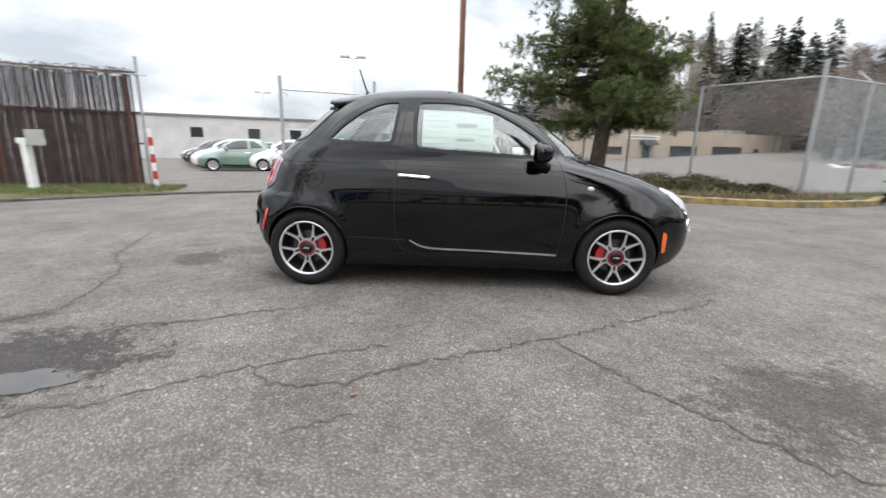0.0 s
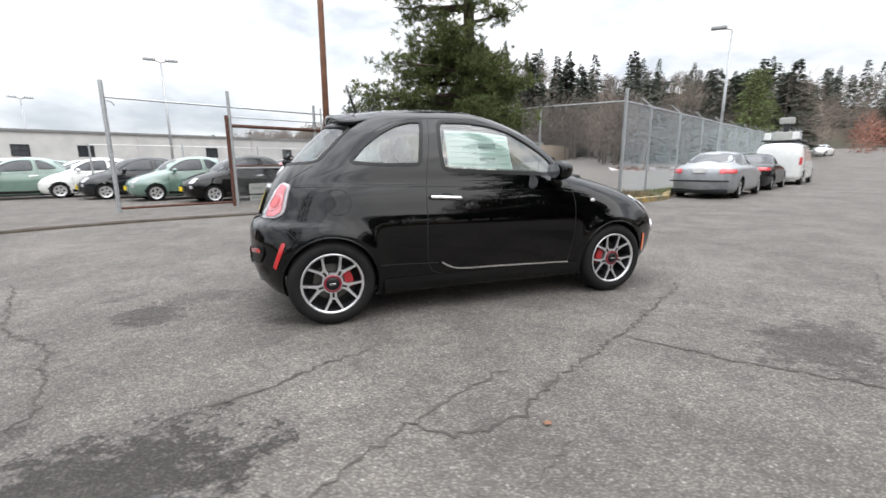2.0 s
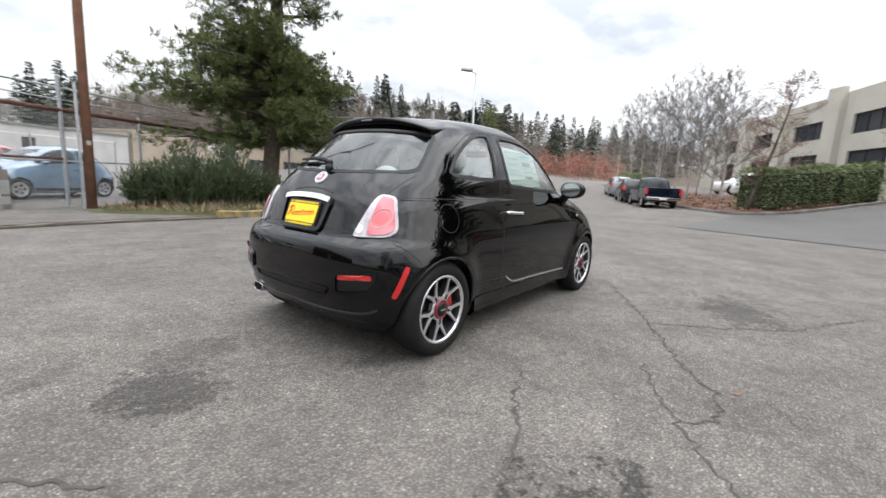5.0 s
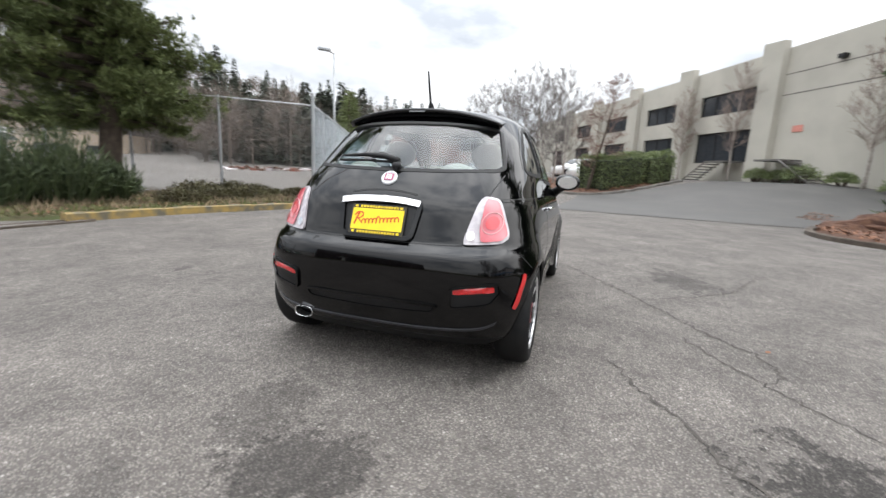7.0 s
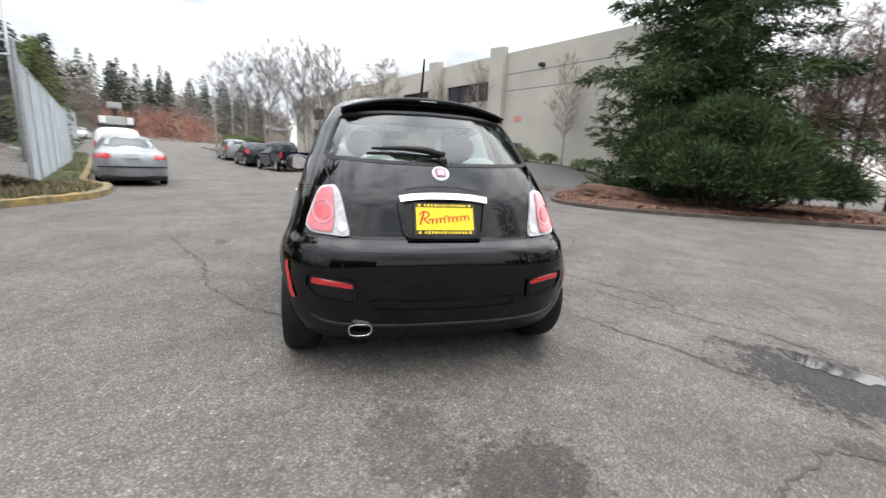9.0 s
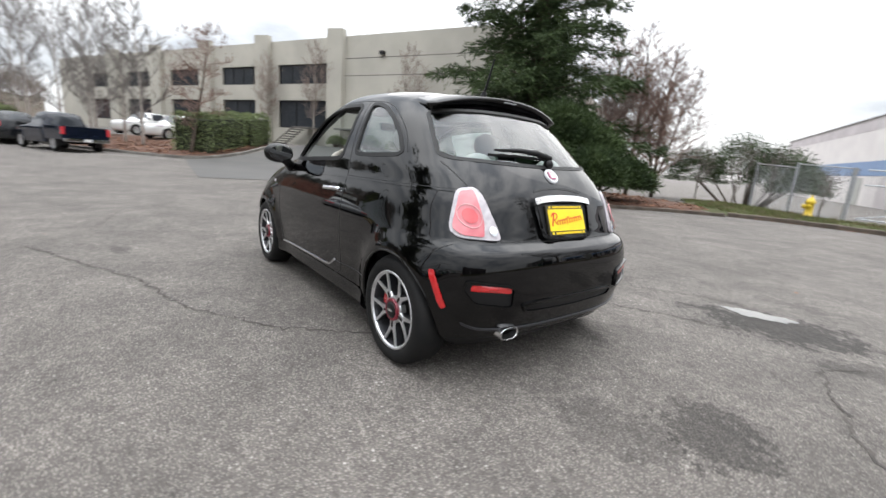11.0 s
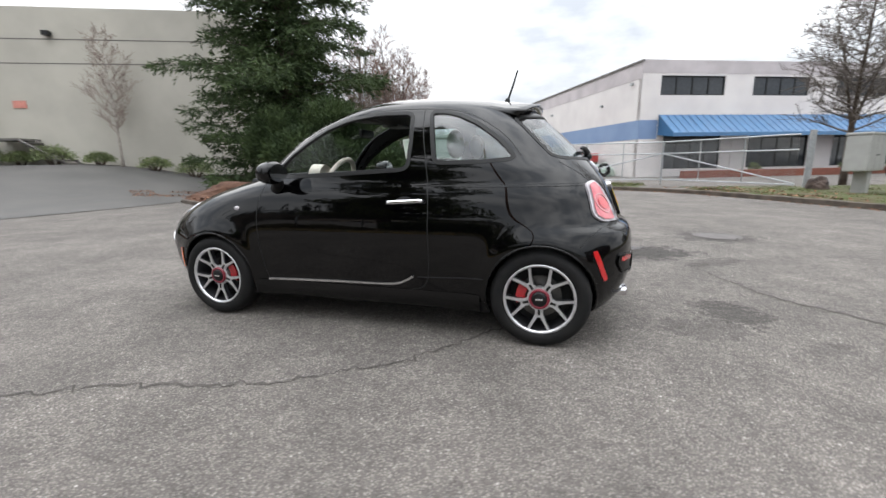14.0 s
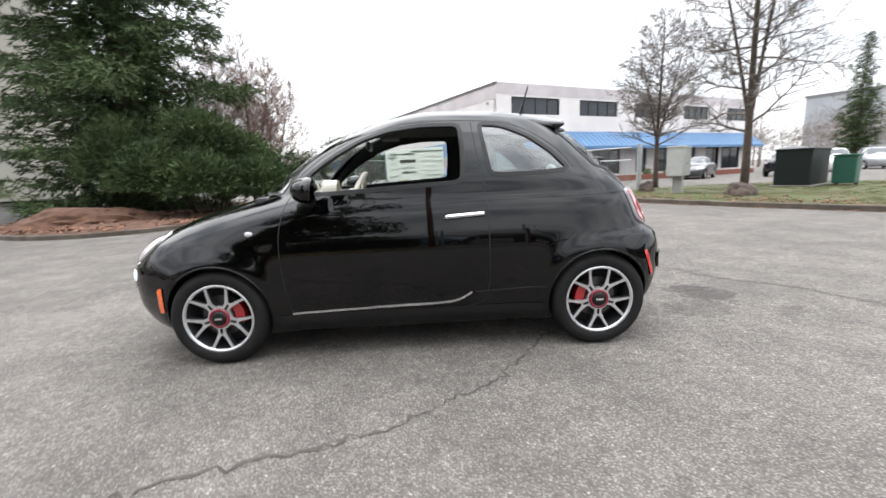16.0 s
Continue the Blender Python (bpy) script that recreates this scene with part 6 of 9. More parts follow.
tagged(add_mesh("drive", V, F, M["new_asphalt"], smooth=True), "darker newer asphalt drive to the cream building", "driveway", kind="structure")


def far_block(a, b, w, d, h, storeys, label):
    """A distant flat-roofed building with rows of windows."""
    t = empty("distant_building", *st(a, b)[:2], 0, STREET)
    tagged(t, label, "building")
    part("wall", box_bm(-w / 2, -d / 2, -1, w / 2, d / 2, h), M["far_wall"], t)
    part("roof", box_bm(-w / 2 - 0.2, -d / 2 - 0.2, h, w / 2 + 0.2, d / 2 + 0.2, h + 0.4), M["roofing"], t)
    for k in range(storeys):
        z = 1.2 + k * h / storeys
        for s in (-1, 1):
            for i in range(int(w / 3.2)):
                x = -w / 2 + 1.0 + i * 3.2
                y = s * (d / 2)
                part("window", box_bm(x, y - 0.03, z, x + 2.2, y + 0.03, z + 1.4), M["glass_dark"], t)
    return t


far_block(-124, -36, 30, 16, 13.2, 4, "distant grey four-storey building behind the office car park")


# ---- parked vehicles ----
SEDAN = Body(
    front=[(0.18, 2.26), (0.3, 2.36), (0.5, 2.38), (0.62, 2.33), (0.74, 2.12), (0.84, 1.75), (0.92, 1.25), (0.97, 1.02), (1.05, 0.88), (1.2, 0.60), (1.35, 0.22), (1.42, -0.05), (1.45, -0.4)],
    rear=[(0.18, -2.30), (0.3, -2.38), (0.5, -2.40), (0.75, -2.37), (0.9, -2.30), (0.97, -2.18), (1.0, -1.85), (1.08, -1.70), (1.2, -1.48), (1.35, -1.12), (1.42, -0.8), (1.45, -0.4)],
    width=[(0.18, 0.80), (0.3, 0.87), (0.55, 0.90), (0.8, 0.89), (0.93, 0.85), (1.0, 0.79), (1.2, 0.70), (1.35, 0.60), (1.41, 0.45), (1.45, 0.001)],
    nf=[(0.18, 6), (0.8, 7), (0.95, 6), (1.05, 4), (1.45, 2.2)], nr=[(0.18, 7), (0.9, 8), (1.05, 4.5), (1.45, 2.2)], xm=-0.3, wheels=(1.38, -1.33), hub=0.32, arch=0.36)
SUV = Body(
    front=[(0.22, 2.2), (0.35, 2.3), (0.6, 2.32), (0.85, 2.22), (0.98, 1.9), (1.05, 1.25), (1.1, 1.1), (1.3, 0.85), (1.55, 0.45), (1.68, 0.1), (1.72, -0.6)],
    rear=[(0.22, -2.25), (0.35, -2.32), (0.7, -2.33), (1.1, -2.28), (1.35, -2.18), (1.55, -2.05), (1.68, -1.85), (1.72, -0.6)],
    width=[(0.22, 0.86), (0.4, 0.93), (0.8, 0.95), (1.05, 0.92), (1.3, 0.84), (1.55, 0.74), (1.66, 0.62), (1.72, 0.001)],
    nf=[(0.22, 7), (1.0, 7), (1.1, 5), (1.72, 2.4)], nr=[(0.22, 9), (1.2, 8), (1.72, 2.6)], xm=-0.3, wheels=(1.38, -1.33), hub=0.36, arch=0.41)
VAN = Body(
    front=[(0.25, 2.65), (0.4, 2.75), (0.8, 2.72), (1.05, 2.55), (1.15, 2.25), (1.3, 2.0), (1.6, 1.55), (1.85, 1.1), (1.97, 0.6), (2.02, -0.6)],
    rear=[(0.25, -2.72), (0.4, -2.8), (1.2, -2.79), (1.7, -2.73), (1.9, -2.66), (1.98, -2.5), (2.02, -0.6)],
    width=[(0.25, 0.92), (0.4, 0.98), (1.0, 1.0), (1.3, 0.97), (1.7, 0.89), (1.9, 0.8), (1.98, 0.62), (2.02, 0.001)],
    nf=[(0.25, 7), (1.2, 6), (2.02, 2.6)], nr=[(0.25, 12), (1.7, 11), (2.02, 3)], xm=-0.3, wheels=(1.75, -1.75), hub=0.37, arch=0.42)
PICKUP = Body(
    front=[(0.35, 2.62), (0.5, 2.72), (0.8, 2.72), (1.0, 2.6), (1.08, 2.0), (1.13, 1.4), (1.2, 1.22), (1.45, 0.95), (1.7, 0.62), (1.8, 0.35), (1.83, -0.1)],
    rear=[(0.35, -1.0), (0.5, -1.0), (1.1, -1.0), (1.2, -0.98), (1.5, -0.92), (1.7, -0.84), (1.8, -0.7), (1.83, -0.1)],
    width=[(0.35, 0.90), (0.6, 0.95), (1.0, 0.95), (1.14, 0.90), (1.4, 0.80), (1.7, 0.70), (1.79, 0.55), (1.83, 0.001)],
    nf=[(0.35, 8), (1.05, 8), (1.2, 5), (1.83, 2.6)], nr=[(0.35, 14), (1.7, 9), (1.83, 3)], xm=-0.1, wheels=(1.75, -1.75), hub=0.38, arch=0.44)


def parked_car(name, body, paint, label, x, y, heading, wins=(), tail=None, screen=None, lamps=(), n=84, lv=34, category="car", rad=None, wy=None, nose_plate=False):
    """A car seen from some way off: shell with cut wheel openings, panes on its flanks and ends, lamps, bumpers and four wheels."""
    car = empty(name, x, y, ground_z((x, y)), heading)
    tagged(car, label, category)
    B = body
    H = B.z1 - B.z0
    levels = np.concatenate([np.linspace(B.z0, B.z1 - 0.12, lv), B.z1 - 0.12 * (np.linspace(0.92, 0, 8) ** 2)])
    V, F = B.grid(n, levels)
    C = V[F].mean(axis=1)
    add_mesh("body", V, F[~B.arch_cut(C)], M[paint], car, smooth=True)
    part("floor_pan", box_bm(float(B.xr(B.z0)) + 0.25, -0.62, B.z0 - 0.02, float(B.xf(B.z0)) - 0.2, 0.62, B.hub + 0.2, 0.02), M["gap"], car)
    W_ = max(float(B.w(z)) for z in np.linspace(B.z0, B.z1, 12))
    for cx in B.wheels:
        for s in (-1, 1):
            V, F = lathe([(B.arch - 0.005, s * (W_ - 0.32)), (B.arch - 0.005, s * (W_ - 0.03))], 28, centre=(cx, 0, B.hub))
            keep = [f for f in F if np.mean([V[i][2] for i in f]) > B.hub - 0.08]
            add_mesh("wheel_housing", V, keep, M["gap"], car)
            wheel_at(car, B, cx, s, detail=False, hub=B.hub - 0.012, rad=rad or (B.hub), wy=W_ - 0.02, wide=0.2)
    for s in (-1, 1):
        for w in wins:
            add_mesh("side_window", *patch(corner_loop(w, 0.22, 3), on_side(B, s, 0.006), 4), M["glass_dark"], car, smooth=True)
    if tail:
        add_mesh("rear_window", *patch(corner_loop(tail, 0.22, 3), on_tail(B, 0.006), 4), M["glass_dark"], car, smooth=True)
    if screen:
        add_mesh("windscreen", *patch(corner_loop(screen, 0.2, 3), lambda y, z: B.end(y, z, 0.006, True), 5), M["glass_dark"], car, smooth=True)
    for nm, loop, mat, front in lamps:
        for s in (-1, 1):
            lp = corner_loop([(s * y_, z_) for y_, z_ in loop], 0.25, 3)
            add_mesh(nm, *patch(lp, lambda y, z: B.end(y, z, 0.012, front), 3), M[mat], car, smooth=True)
    if nose_plate:
        p = B.end(0.2, 0.42, 0.015, True)
        part("number_plate", box_bm(p.x - 0.02, -0.35, 0.36, p.x + 0.012, -0.05, 0.5), M["plate_yellow"], car, "yellow card plate")
    return car


HW = [[tuple(p) for p in DOOR_WIN], [tuple(p) for p in QUART_WIN]]
HT = [tuple(p) for p in TAIL_GLASS]
HS = [(-0.58, 1.01), (0.58, 1.01), (0.44, 1.38), (-0.44, 1.38)]
HL = (("headlamp", [(0.60, 0.60), (0.60, 0.76), (0.42, 0.78), (0.40, 0.62)], "lens_clear", True), ("fog_lamp", [(0.60, 0.46), (0.60, 0.55), (0.50, 0.55), (0.50, 0.46)], "lens_clear", True),
      ("tail_lamp", [(0.50, 0.95), (0.60, 0.94), (0.66, 0.75), (0.46, 0.72)], "lens_pink", False))
COMPACTS = [("paint_green", -10.9, 16.55, "mint green compact hatchback parked in the yard"), ("paint_white", -12.5, 18.5, "white compact hatchback parked in the yard"),
            ("paint_dark", -14.0, 20.4, "dark grey compact hatchback parked in the yard"), ("paint_dark", -15.5, 22.3, "dark grey compact hatchback parked in the yard"),
            ("paint_silver", -17.2, 24.6, "silver compact hatchback parked in the yard"),
            ("paint_white", -8.9, 17.3, "white compact hatchback parked in the yard"), ("paint_dark", -6.95, 15.75, "dark compact hatchback parked behind the fence"),
            ("paint_green", -5.03, 14.27, "mint green compact hatchback parked behind the fence"), ("paint_black", -3.05, 12.75, "black compact hatchback with a yellow card plate behind the fence"),
            ("paint_blue", -0.4, 14.9, "pale blue compact hatchback parked behind the fence"), ("paint_red", -1.6, 17.9, "red compact hatchback parked in the yard"),
            ("paint_green", -9.6, 20.3, "mint green compact hatchback parked in the yard"), ("paint_white", -6.0, 19.2, "white compact hatchback parked in the yard"),
            ("paint_silver", -3.6, 17.2, "silver compact hatchback parked in the yard"), ("paint_white", -12.0, 24.0, "white compact hatchback parked in the yard"), ("paint_green", -14.5, 27.0, "mint green compact hatchback parked in the yard")]
for paint, x, y, lab in COMPACTS:
    c = parked_car("hatchback_car", HATCH, paint, lab, x, y, 206, HW, HT, HS, HL, rad=0.288, nose_plate=y < 16)
    c["group"] = "compact cars in the yard"
    for s in (-1, 1):
        for nm, line in (("door_seam", [(-0.405, 1.40), (-0.45, 1.08), (-0.478, 0.80), (-0.44, 0.32)]), ("door_seam", [(0.69, 1.0), (0.755, 0.75), (0.715, 0.30)]), ("waist_line", [(-1.36, 0.94), (-0.6, 0.93), (0.72, 0.90)])):
            bead(HATCH, c, nm, line, M["gap"], 0.012, 0.002, on_side(HATCH, s, 0), n=4)
        for w in HW:
            bead(HATCH, c, "window_seal", corner_loop(w, 0.22, 3), M["gap"], 0.03, 0.008, on_side(HATCH, s, 0), True, 1)
        bead(HATCH, c, "door_handle", [(-0.44, 0.843), (-0.33, 0.838), (-0.22, 0.831)], M["chrome"], 0.026, 0.02, on_side(HATCH, s, 0), n=3)
        bm = bmesh.new()
        bmesh.ops.create_uvsphere(bm, u_segments=12, v_segments=8, radius=1.0)
        for v in bm.verts:
            v.co = Vector((0.55 + v.co.x * 0.08, s * 0.85 + v.co.y * 0.11, 1.02 + v.co.z * 0.07))
        part("door_mirror", bm, M[paint], c, smooth=True)
        bead(HATCH, c, "sill_trim", [(-0.80, 0.27), (0.0, 0.25), (0.80, 0.27)], M["plastic"], 0.10, 0.006, on_side(HATCH, s, 0), n=3)

SW = [[(-0.35, 1.36), (-0.4, 0.99), (0.62, 0.97), (0.5, 1.10), (0.2, 1.31)], [(-0.45, 1.36), (-0.5, 0.99), (-1.15, 1.0), (-1.35, 1.08), (-1.0, 1.32)]]
ST_ = [(-0.64, 1.06), (0.64, 1.06), (0.52, 1.36), (-0.52, 1.36)]
SS = [(-0.64, 1.02), (0.64, 1.02), (0.5, 1.36), (-0.5, 1.36)]
SL = (("tail_lamp", [(0.50, 0.90), (0.84, 0.88), (0.86, 0.76), (0.50, 0.74)], "lens_red", False), ("headlamp", [(0.50, 0.72), (0.84, 0.76), (0.86, 0.64), (0.52, 0.60)], "lens_clear", True))
p = st(14.2, 1.22)
sd = parked_car("sedan_car", SEDAN, "paint_silver", "silver four-door saloon with red tail lamps parked at the kerb", p.x, p.y, STREET, SW, ST_, SS, SL, n=130, lv=44)
part("bumper_strip", box_bm(-2.425, -0.80, 0.52, -2.38, 0.80, 0.56, 0.01), M["plastic"], sd, "dark bumper strip")
part("number_plate", box_bm(-2.425, -0.16, 0.78, -2.385, 0.16, 0.90), M["white_paint"], sd, "pale number plate")
part("lower_bumper", box_bm(-2.37, -0.76, 0.16, -2.2, 0.76, 0.30, 0.04), M["plastic"], sd)
p = st(19.6, 1.25)
parked_car("sedan_car", SEDAN, "paint_dark", "dark saloon car parked behind the silver one", p.x, p.y, STREET, SW, ST_, SS, SL)
VW = [[(0.75, 1.82), (0.7, 1.2), (1.85, 1.2), (1.45, 1.6), (1.15, 1.80)]]
p = st(26.0, 1.1)
vn = parked_car("panel_van", VAN, "paint_white", "white panel van with a laden roof rack and masts", p.x, p.y, STREET, VW, None, [(-0.8, 1.25), (0.8, 1.25), (0.65, 1.8), (-0.65, 1.8)],
                (("tail_lamp", [(0.86, 1.3), (0.95, 1.3), (0.95, 0.95), (0.86, 0.95)], "lens_red", False),), category="van")
for y in (-0.7, 0.7):
    add_mesh("rack_rail", *tube([(-2.3, y, 2.13), (1.0, y, 2.13)], 0.03, 6), M["plastic"], vn)
for x in (-2.2, -1.2, -0.2, 0.8):
    add_mesh("rack_bar", *tube([(x, -0.75, 2.1), (x, 0.75, 2.1)], 0.03, 6), M["plastic"], vn)
part("roof_box", box_bm(-1.6, -0.4, 2.16, -0.6, 0.4, 2.55, 0.05), M["mailbox"], vn)
part("roof_mast", box_bm(-1.25, -0.12, 2.55, -0.95, 0.12, 2.95, 0.04), M["rim_dark"], vn)
part("roof_lamp", box_bm(-1.35, -0.3, 2.95, -0.9, 0.3, 3.25, 0.06), M["mailbox"], vn)
for y in (-0.55, 0.55):
    part("roof_lamp", box_bm(-2.2, y - 0.14, 2.16, -1.9, y + 0.14, 2.5, 0.05), M["paint_white"], vn)


def pickup(paint, label, x, y, heading):
    PW = [[(0.55, 1.70), (0.5, 1.17), (1.12, 1.17), (0.95, 1.40), (0.7, 1.65)], [(0.42, 1.70), (0.38, 1.17), (-0.75, 1.17), (-0.68, 1.70)]]
    t = parked_car("pickup_truck", PICKUP, paint, label, x, y, heading, PW, [(-0.62, 1.7), (0.62, 1.7), (0.68, 1.2), (-0.68, 1.2)], [(-0.72, 1.22), (0.72, 1.22), (0.6, 1.7), (-0.6, 1.7)],
                   (("headlamp", [(0.6, 0.95), (0.9, 0.95), (0.9, 0.78), (0.6, 0.78)], "lens_clear", True),), category="pickup truck")
    bm = bmesh.new()
    for y0, y1 in ((-0.95, -0.86), (0.86, 0.95)):
        box_bm(-2.72, y0, 0.55, -1.0, y1, 1.18, 0.03, bm)
    box_bm(-2.76, -0.95, 0.55, -2.66, 0.95, 1.18, 0.03, bm)
    box_bm(-2.70, -0.86, 0.60, -1.0, 0.86, 0.72, 0.0, bm)
    part("load_bed", bm, M[paint], t, "open load bed with its tailgate")
    part("rear_bumper", box_bm(-2.88, -0.90, 0.48, -2.74, 0.90, 0.64, 0.03), M["chrome"], t, "chrome rear bumper")
    for s in (-1, 1):
        part("tail_lamp", box_bm(-2.78, s * 0.90 - 0.07, 0.80, -2.73, s * 0.90 + 0.07, 1.14, 0.01), M["lens_red"], t)
    part("number_plate", box_bm(-2.895, -0.16, 0.5, -2.87, 0.16, 0.62), M["white_paint"], t)
    return t


p = st(25.6, -7.35)
pickup("paint_navy", "dark navy pickup truck with a chrome rear bumper at the kerb", p.x, p.y, STREET)
UW = [[(0.25, 1.62), (0.2, 1.12), (1.0, 1.12), (0.75, 1.36), (0.45, 1.58)], [(0.12, 1.62), (0.08, 1.12), (-0.95, 1.12), (-0.92, 1.62)], [(-1.05, 1.60), (-1.08, 1.14), (-1.95, 1.16), (-1.8, 1.55)]]
UT = [(-0.66, 1.6), (0.66, 1.6), (0.76, 1.2), (-0.76, 1.2)]
US = [(-0.7, 1.15), (0.7, 1.15), (0.58, 1.6), (-0.58, 1.6)]
UL = (("tail_lamp", [(0.78, 1.15), (0.92, 1.12), (0.93, 0.85), (0.80, 0.85)], "lens_red", False), ("headlamp", [(0.55, 0.92), (0.88, 0.92), (0.88, 0.78), (0.58, 0.78)], "lens_clear", True))
p = st(32.0, -7.3)
parked_car("suv_car", SUV, "paint_dark", "dark estate car parked in the street row", p.x, p.y, STREET, UW, UT, US, UL, category="car")
p = st(38.2, -7.3)
parked_car("suv_car", SUV, "paint_silver", "silver estate car parked in the street row", p.x, p.y, STREET, UW, UT, US, UL)
p = st(29.5, -15.5)
parked_car("suv_car", SUV, "paint_white", "white estate car parked behind the hedge", p.x, p.y, STREET + 100, UW, UT, US, UL)
p = st(34.0, -15.8)
parked_car("suv_car", SUV, "paint_white", "white estate car parked behind the hedge", p.x, p.y, STREET + 100, UW, UT, US, UL)
p = st(70, 3.5)
parked_car("sedan_car", SEDAN, "paint_white", "white car far up the street", p.x, p.y, STREET + 170, SW, ST_, SS, SL, n=50, lv=20)
# by the office
parked_car("sedan_car", SEDAN, "paint_grey", "dark grey saloon parked in front of the office", -18.3, -24.8, STREET + 20, SW, ST_, SS, SL)
pickup("paint_dark", "black pickup truck parked in front of the office", -23.5, -23.2, STREET + 12)
parked_car("suv_car", SUV, "paint_white", "white estate car in the office car park", -30.5, -27.5, STREET + 30, UW, UT, US, UL)
parked_car("suv_car", SUV, "paint_silver", "silver estate car in the office car park", -36.0, -29.5, STREET + 30, UW, UT, US, UL)
parked_car("suv_car", SUV, "paint_dark", "dark estate car at the far side of the car park", -46, -33, STREET + 80, UW, UT, US, UL)
parked_car("sedan_car", SEDAN, "paint_silver", "silver saloon at the far side of the car park", -52, -36, STREET + 80, SW, ST_, SS, SL, n=50, lv=20)


# ---- plants ----
def unit(v):
    return v / (np.linalg.norm(v, axis=-1, keepdims=True) + 1e-9)


def sprays(P, D, length, width, rs, flat=0.5):
    """Pointed leaf or needle sprays: one diamond at each point, along D, turned at random."""
    n = len(P)
    D = unit(D)
    R = rs.normal(size=(n, 3))
    R[:, 2] += flat * 2
    S = unit(np.cross(D, R))
    l = length * rs.uniform(0.6, 1.35, (n, 1)) if np.isscalar(length) else length[:, None]
    w = width * rs.uniform(0.7, 1.3, (n, 1))
    V = np.stack([P, P + D * l * 0.45 + S * w, P + D * l, P + D * l * 0.45 - S * w], 1).reshape(-1, 3)
    F = np.arange(4 * n).reshape(n, 4)
    return V, F


def fast_mesh(name, V, F, mat, parent=None, label="", tri=False):
    me = bpy.data.meshes.new(name)
    V = np.asarray(V, np.float32)
    F = np.asarray(F, np.int32)
    me.vertices.add(len(V))
    me.vertices.foreach_set("co", V.ravel())
    me.loops.add(F.size)
    me.loops.foreach_set("vertex_index", F.ravel())
    me.polygons.add(len(F))
    k = F.shape[1]
    me.polygons.foreach_set("loop_start", np.arange(0, F.size, k, dtype=np.int32))
    me.update(calc_edges=True)
    me.materials.append(mat)
    ob = new(name, me)
    if parent is not None:
        ob.parent = parent
    if label:
        ob["label"] = label
    return ob


def fir_tree(x, y, height, radius, seed, label, density=1.0, low=0.25, mat="fir", droop=0.35, needle=0.16, gap=0.19, fan=1.0):
    rs = np.random.RandomState(seed)
    t = empty("fir_tree", x, y, ground_z((x, y)) + 0.1)
    tagged(t, label, "tree")
    trunk = [(0.05 * math.sin(z), 0.05 * math.cos(z * 1.3), z) for z in np.linspace(-0.2, height, 10)]
    tube_ob("trunk", trunk, list(np.linspace(0.02 * height, 0.02, 10)), M["bark"], t, sides=10)
    PV, PD, LV, LF = [], [], [], []
    z = low
    while z < height - 0.2:
        f = z / height
        R = radius * (1 - f) ** 0.75 * (0.62 + 0.38 * min(1, z / 3.2))
        k = rs.randint(5, 8)
        off = rs.uniform(0, 6.28)
        for j in range(k):
            an = off + 6.283 * j / k + rs.uniform(-0.3, 0.3)
            L = R * rs.uniform(0.72, 1.15)
            L *= 0.80 + 0.26 * math.sin(z * 3.1 + 2 * math.sin(an * 2 + seed))
            if rs.rand() < 0.10:
                L *= 0.5
            n = max(3, int(L / 0.18))
            s = np.linspace(0.08, 1, n)
            dirr = np.array([math.cos(an), math.sin(an), 0])
            lift = rs.uniform(0.0, 0.35) * (0.4 + f)
            path = dirr * (s * L)[:, None] + np.stack([0 * s, 0 * s, z + L * (lift * s - droop * s ** 2 + 0.18 * s ** 4)], 1)
            path[:, 2] = np.maximum(path[:, 2], 0.12) + 0.06 * np.sin(s * 7 + an)
            if j % 2 == 0:
                tv, tf = tube([tuple(path[0]), tuple(path[n // 2]), tuple(path[-1])], [0.03 * L / 2, 0.018, 0.006], 4)
                o = len(LV)
                LV += tv
                LF += [tuple(i + o for i in q) for q in tf]
            m = int(n * 42 * density * (0.5 + 0.5 * min(1, L / 1.5)))
            idx = rs.randint(0, n, m)
            side = np.cross(dirr, [0, 0, 1])
            spread = rs.normal(size=m) * (0.05 + 0.20 * fan * L * (1 - np.abs(s[idx] - 0.55)) * 0.6)
            base = path[idx] + side * spread[:, None] + np.stack([rs.normal(size=m) * 0.04, rs.normal(size=m) * 0.04, rs.normal(size=m) * 0.09 - 0.12 * np.abs(spread)], 1)
            D = dirr * rs.uniform(0.4, 1, (m, 1)) + side * (np.sign(spread) * rs.uniform(0.2, 0.9, m))[:, None] + np.stack([0 * spread, 0 * spread, rs.normal(size=m) * 0.3 - 0.25], 1)
            D = unit(D)
            along = np.arange(m) % 9
            head = (np.arange(m) // 9) * 9
            tw = rs.uniform(0.25, 0.5, m)[head] * 1.0
            base = base[head] + D[head] * (tw * along / 9)[:, None] + rs.normal(size=(m, 3)) * 0.012
            PV.append(base)
            PD.append(D[head] * 0.9 + rs.normal(size=(m, 3)) * 0.42)
        z += gap + 0.008 * z
    P, D = np.concatenate(PV), np.concatenate(PD)
    P[:, 2] = np.maximum(P[:, 2], 0.05)
    V, F = sprays(P, D, needle, needle * 0.105, rs)
    V[:, 2] = np.maximum(V[:, 2], -0.05)
    fast_mesh("crown", V, F, M[mat], t, "dense dark green needle crown")
    tagged(add_mesh("branchwork", LV, LF, M["bark"], t), kind="stuff")
    return t


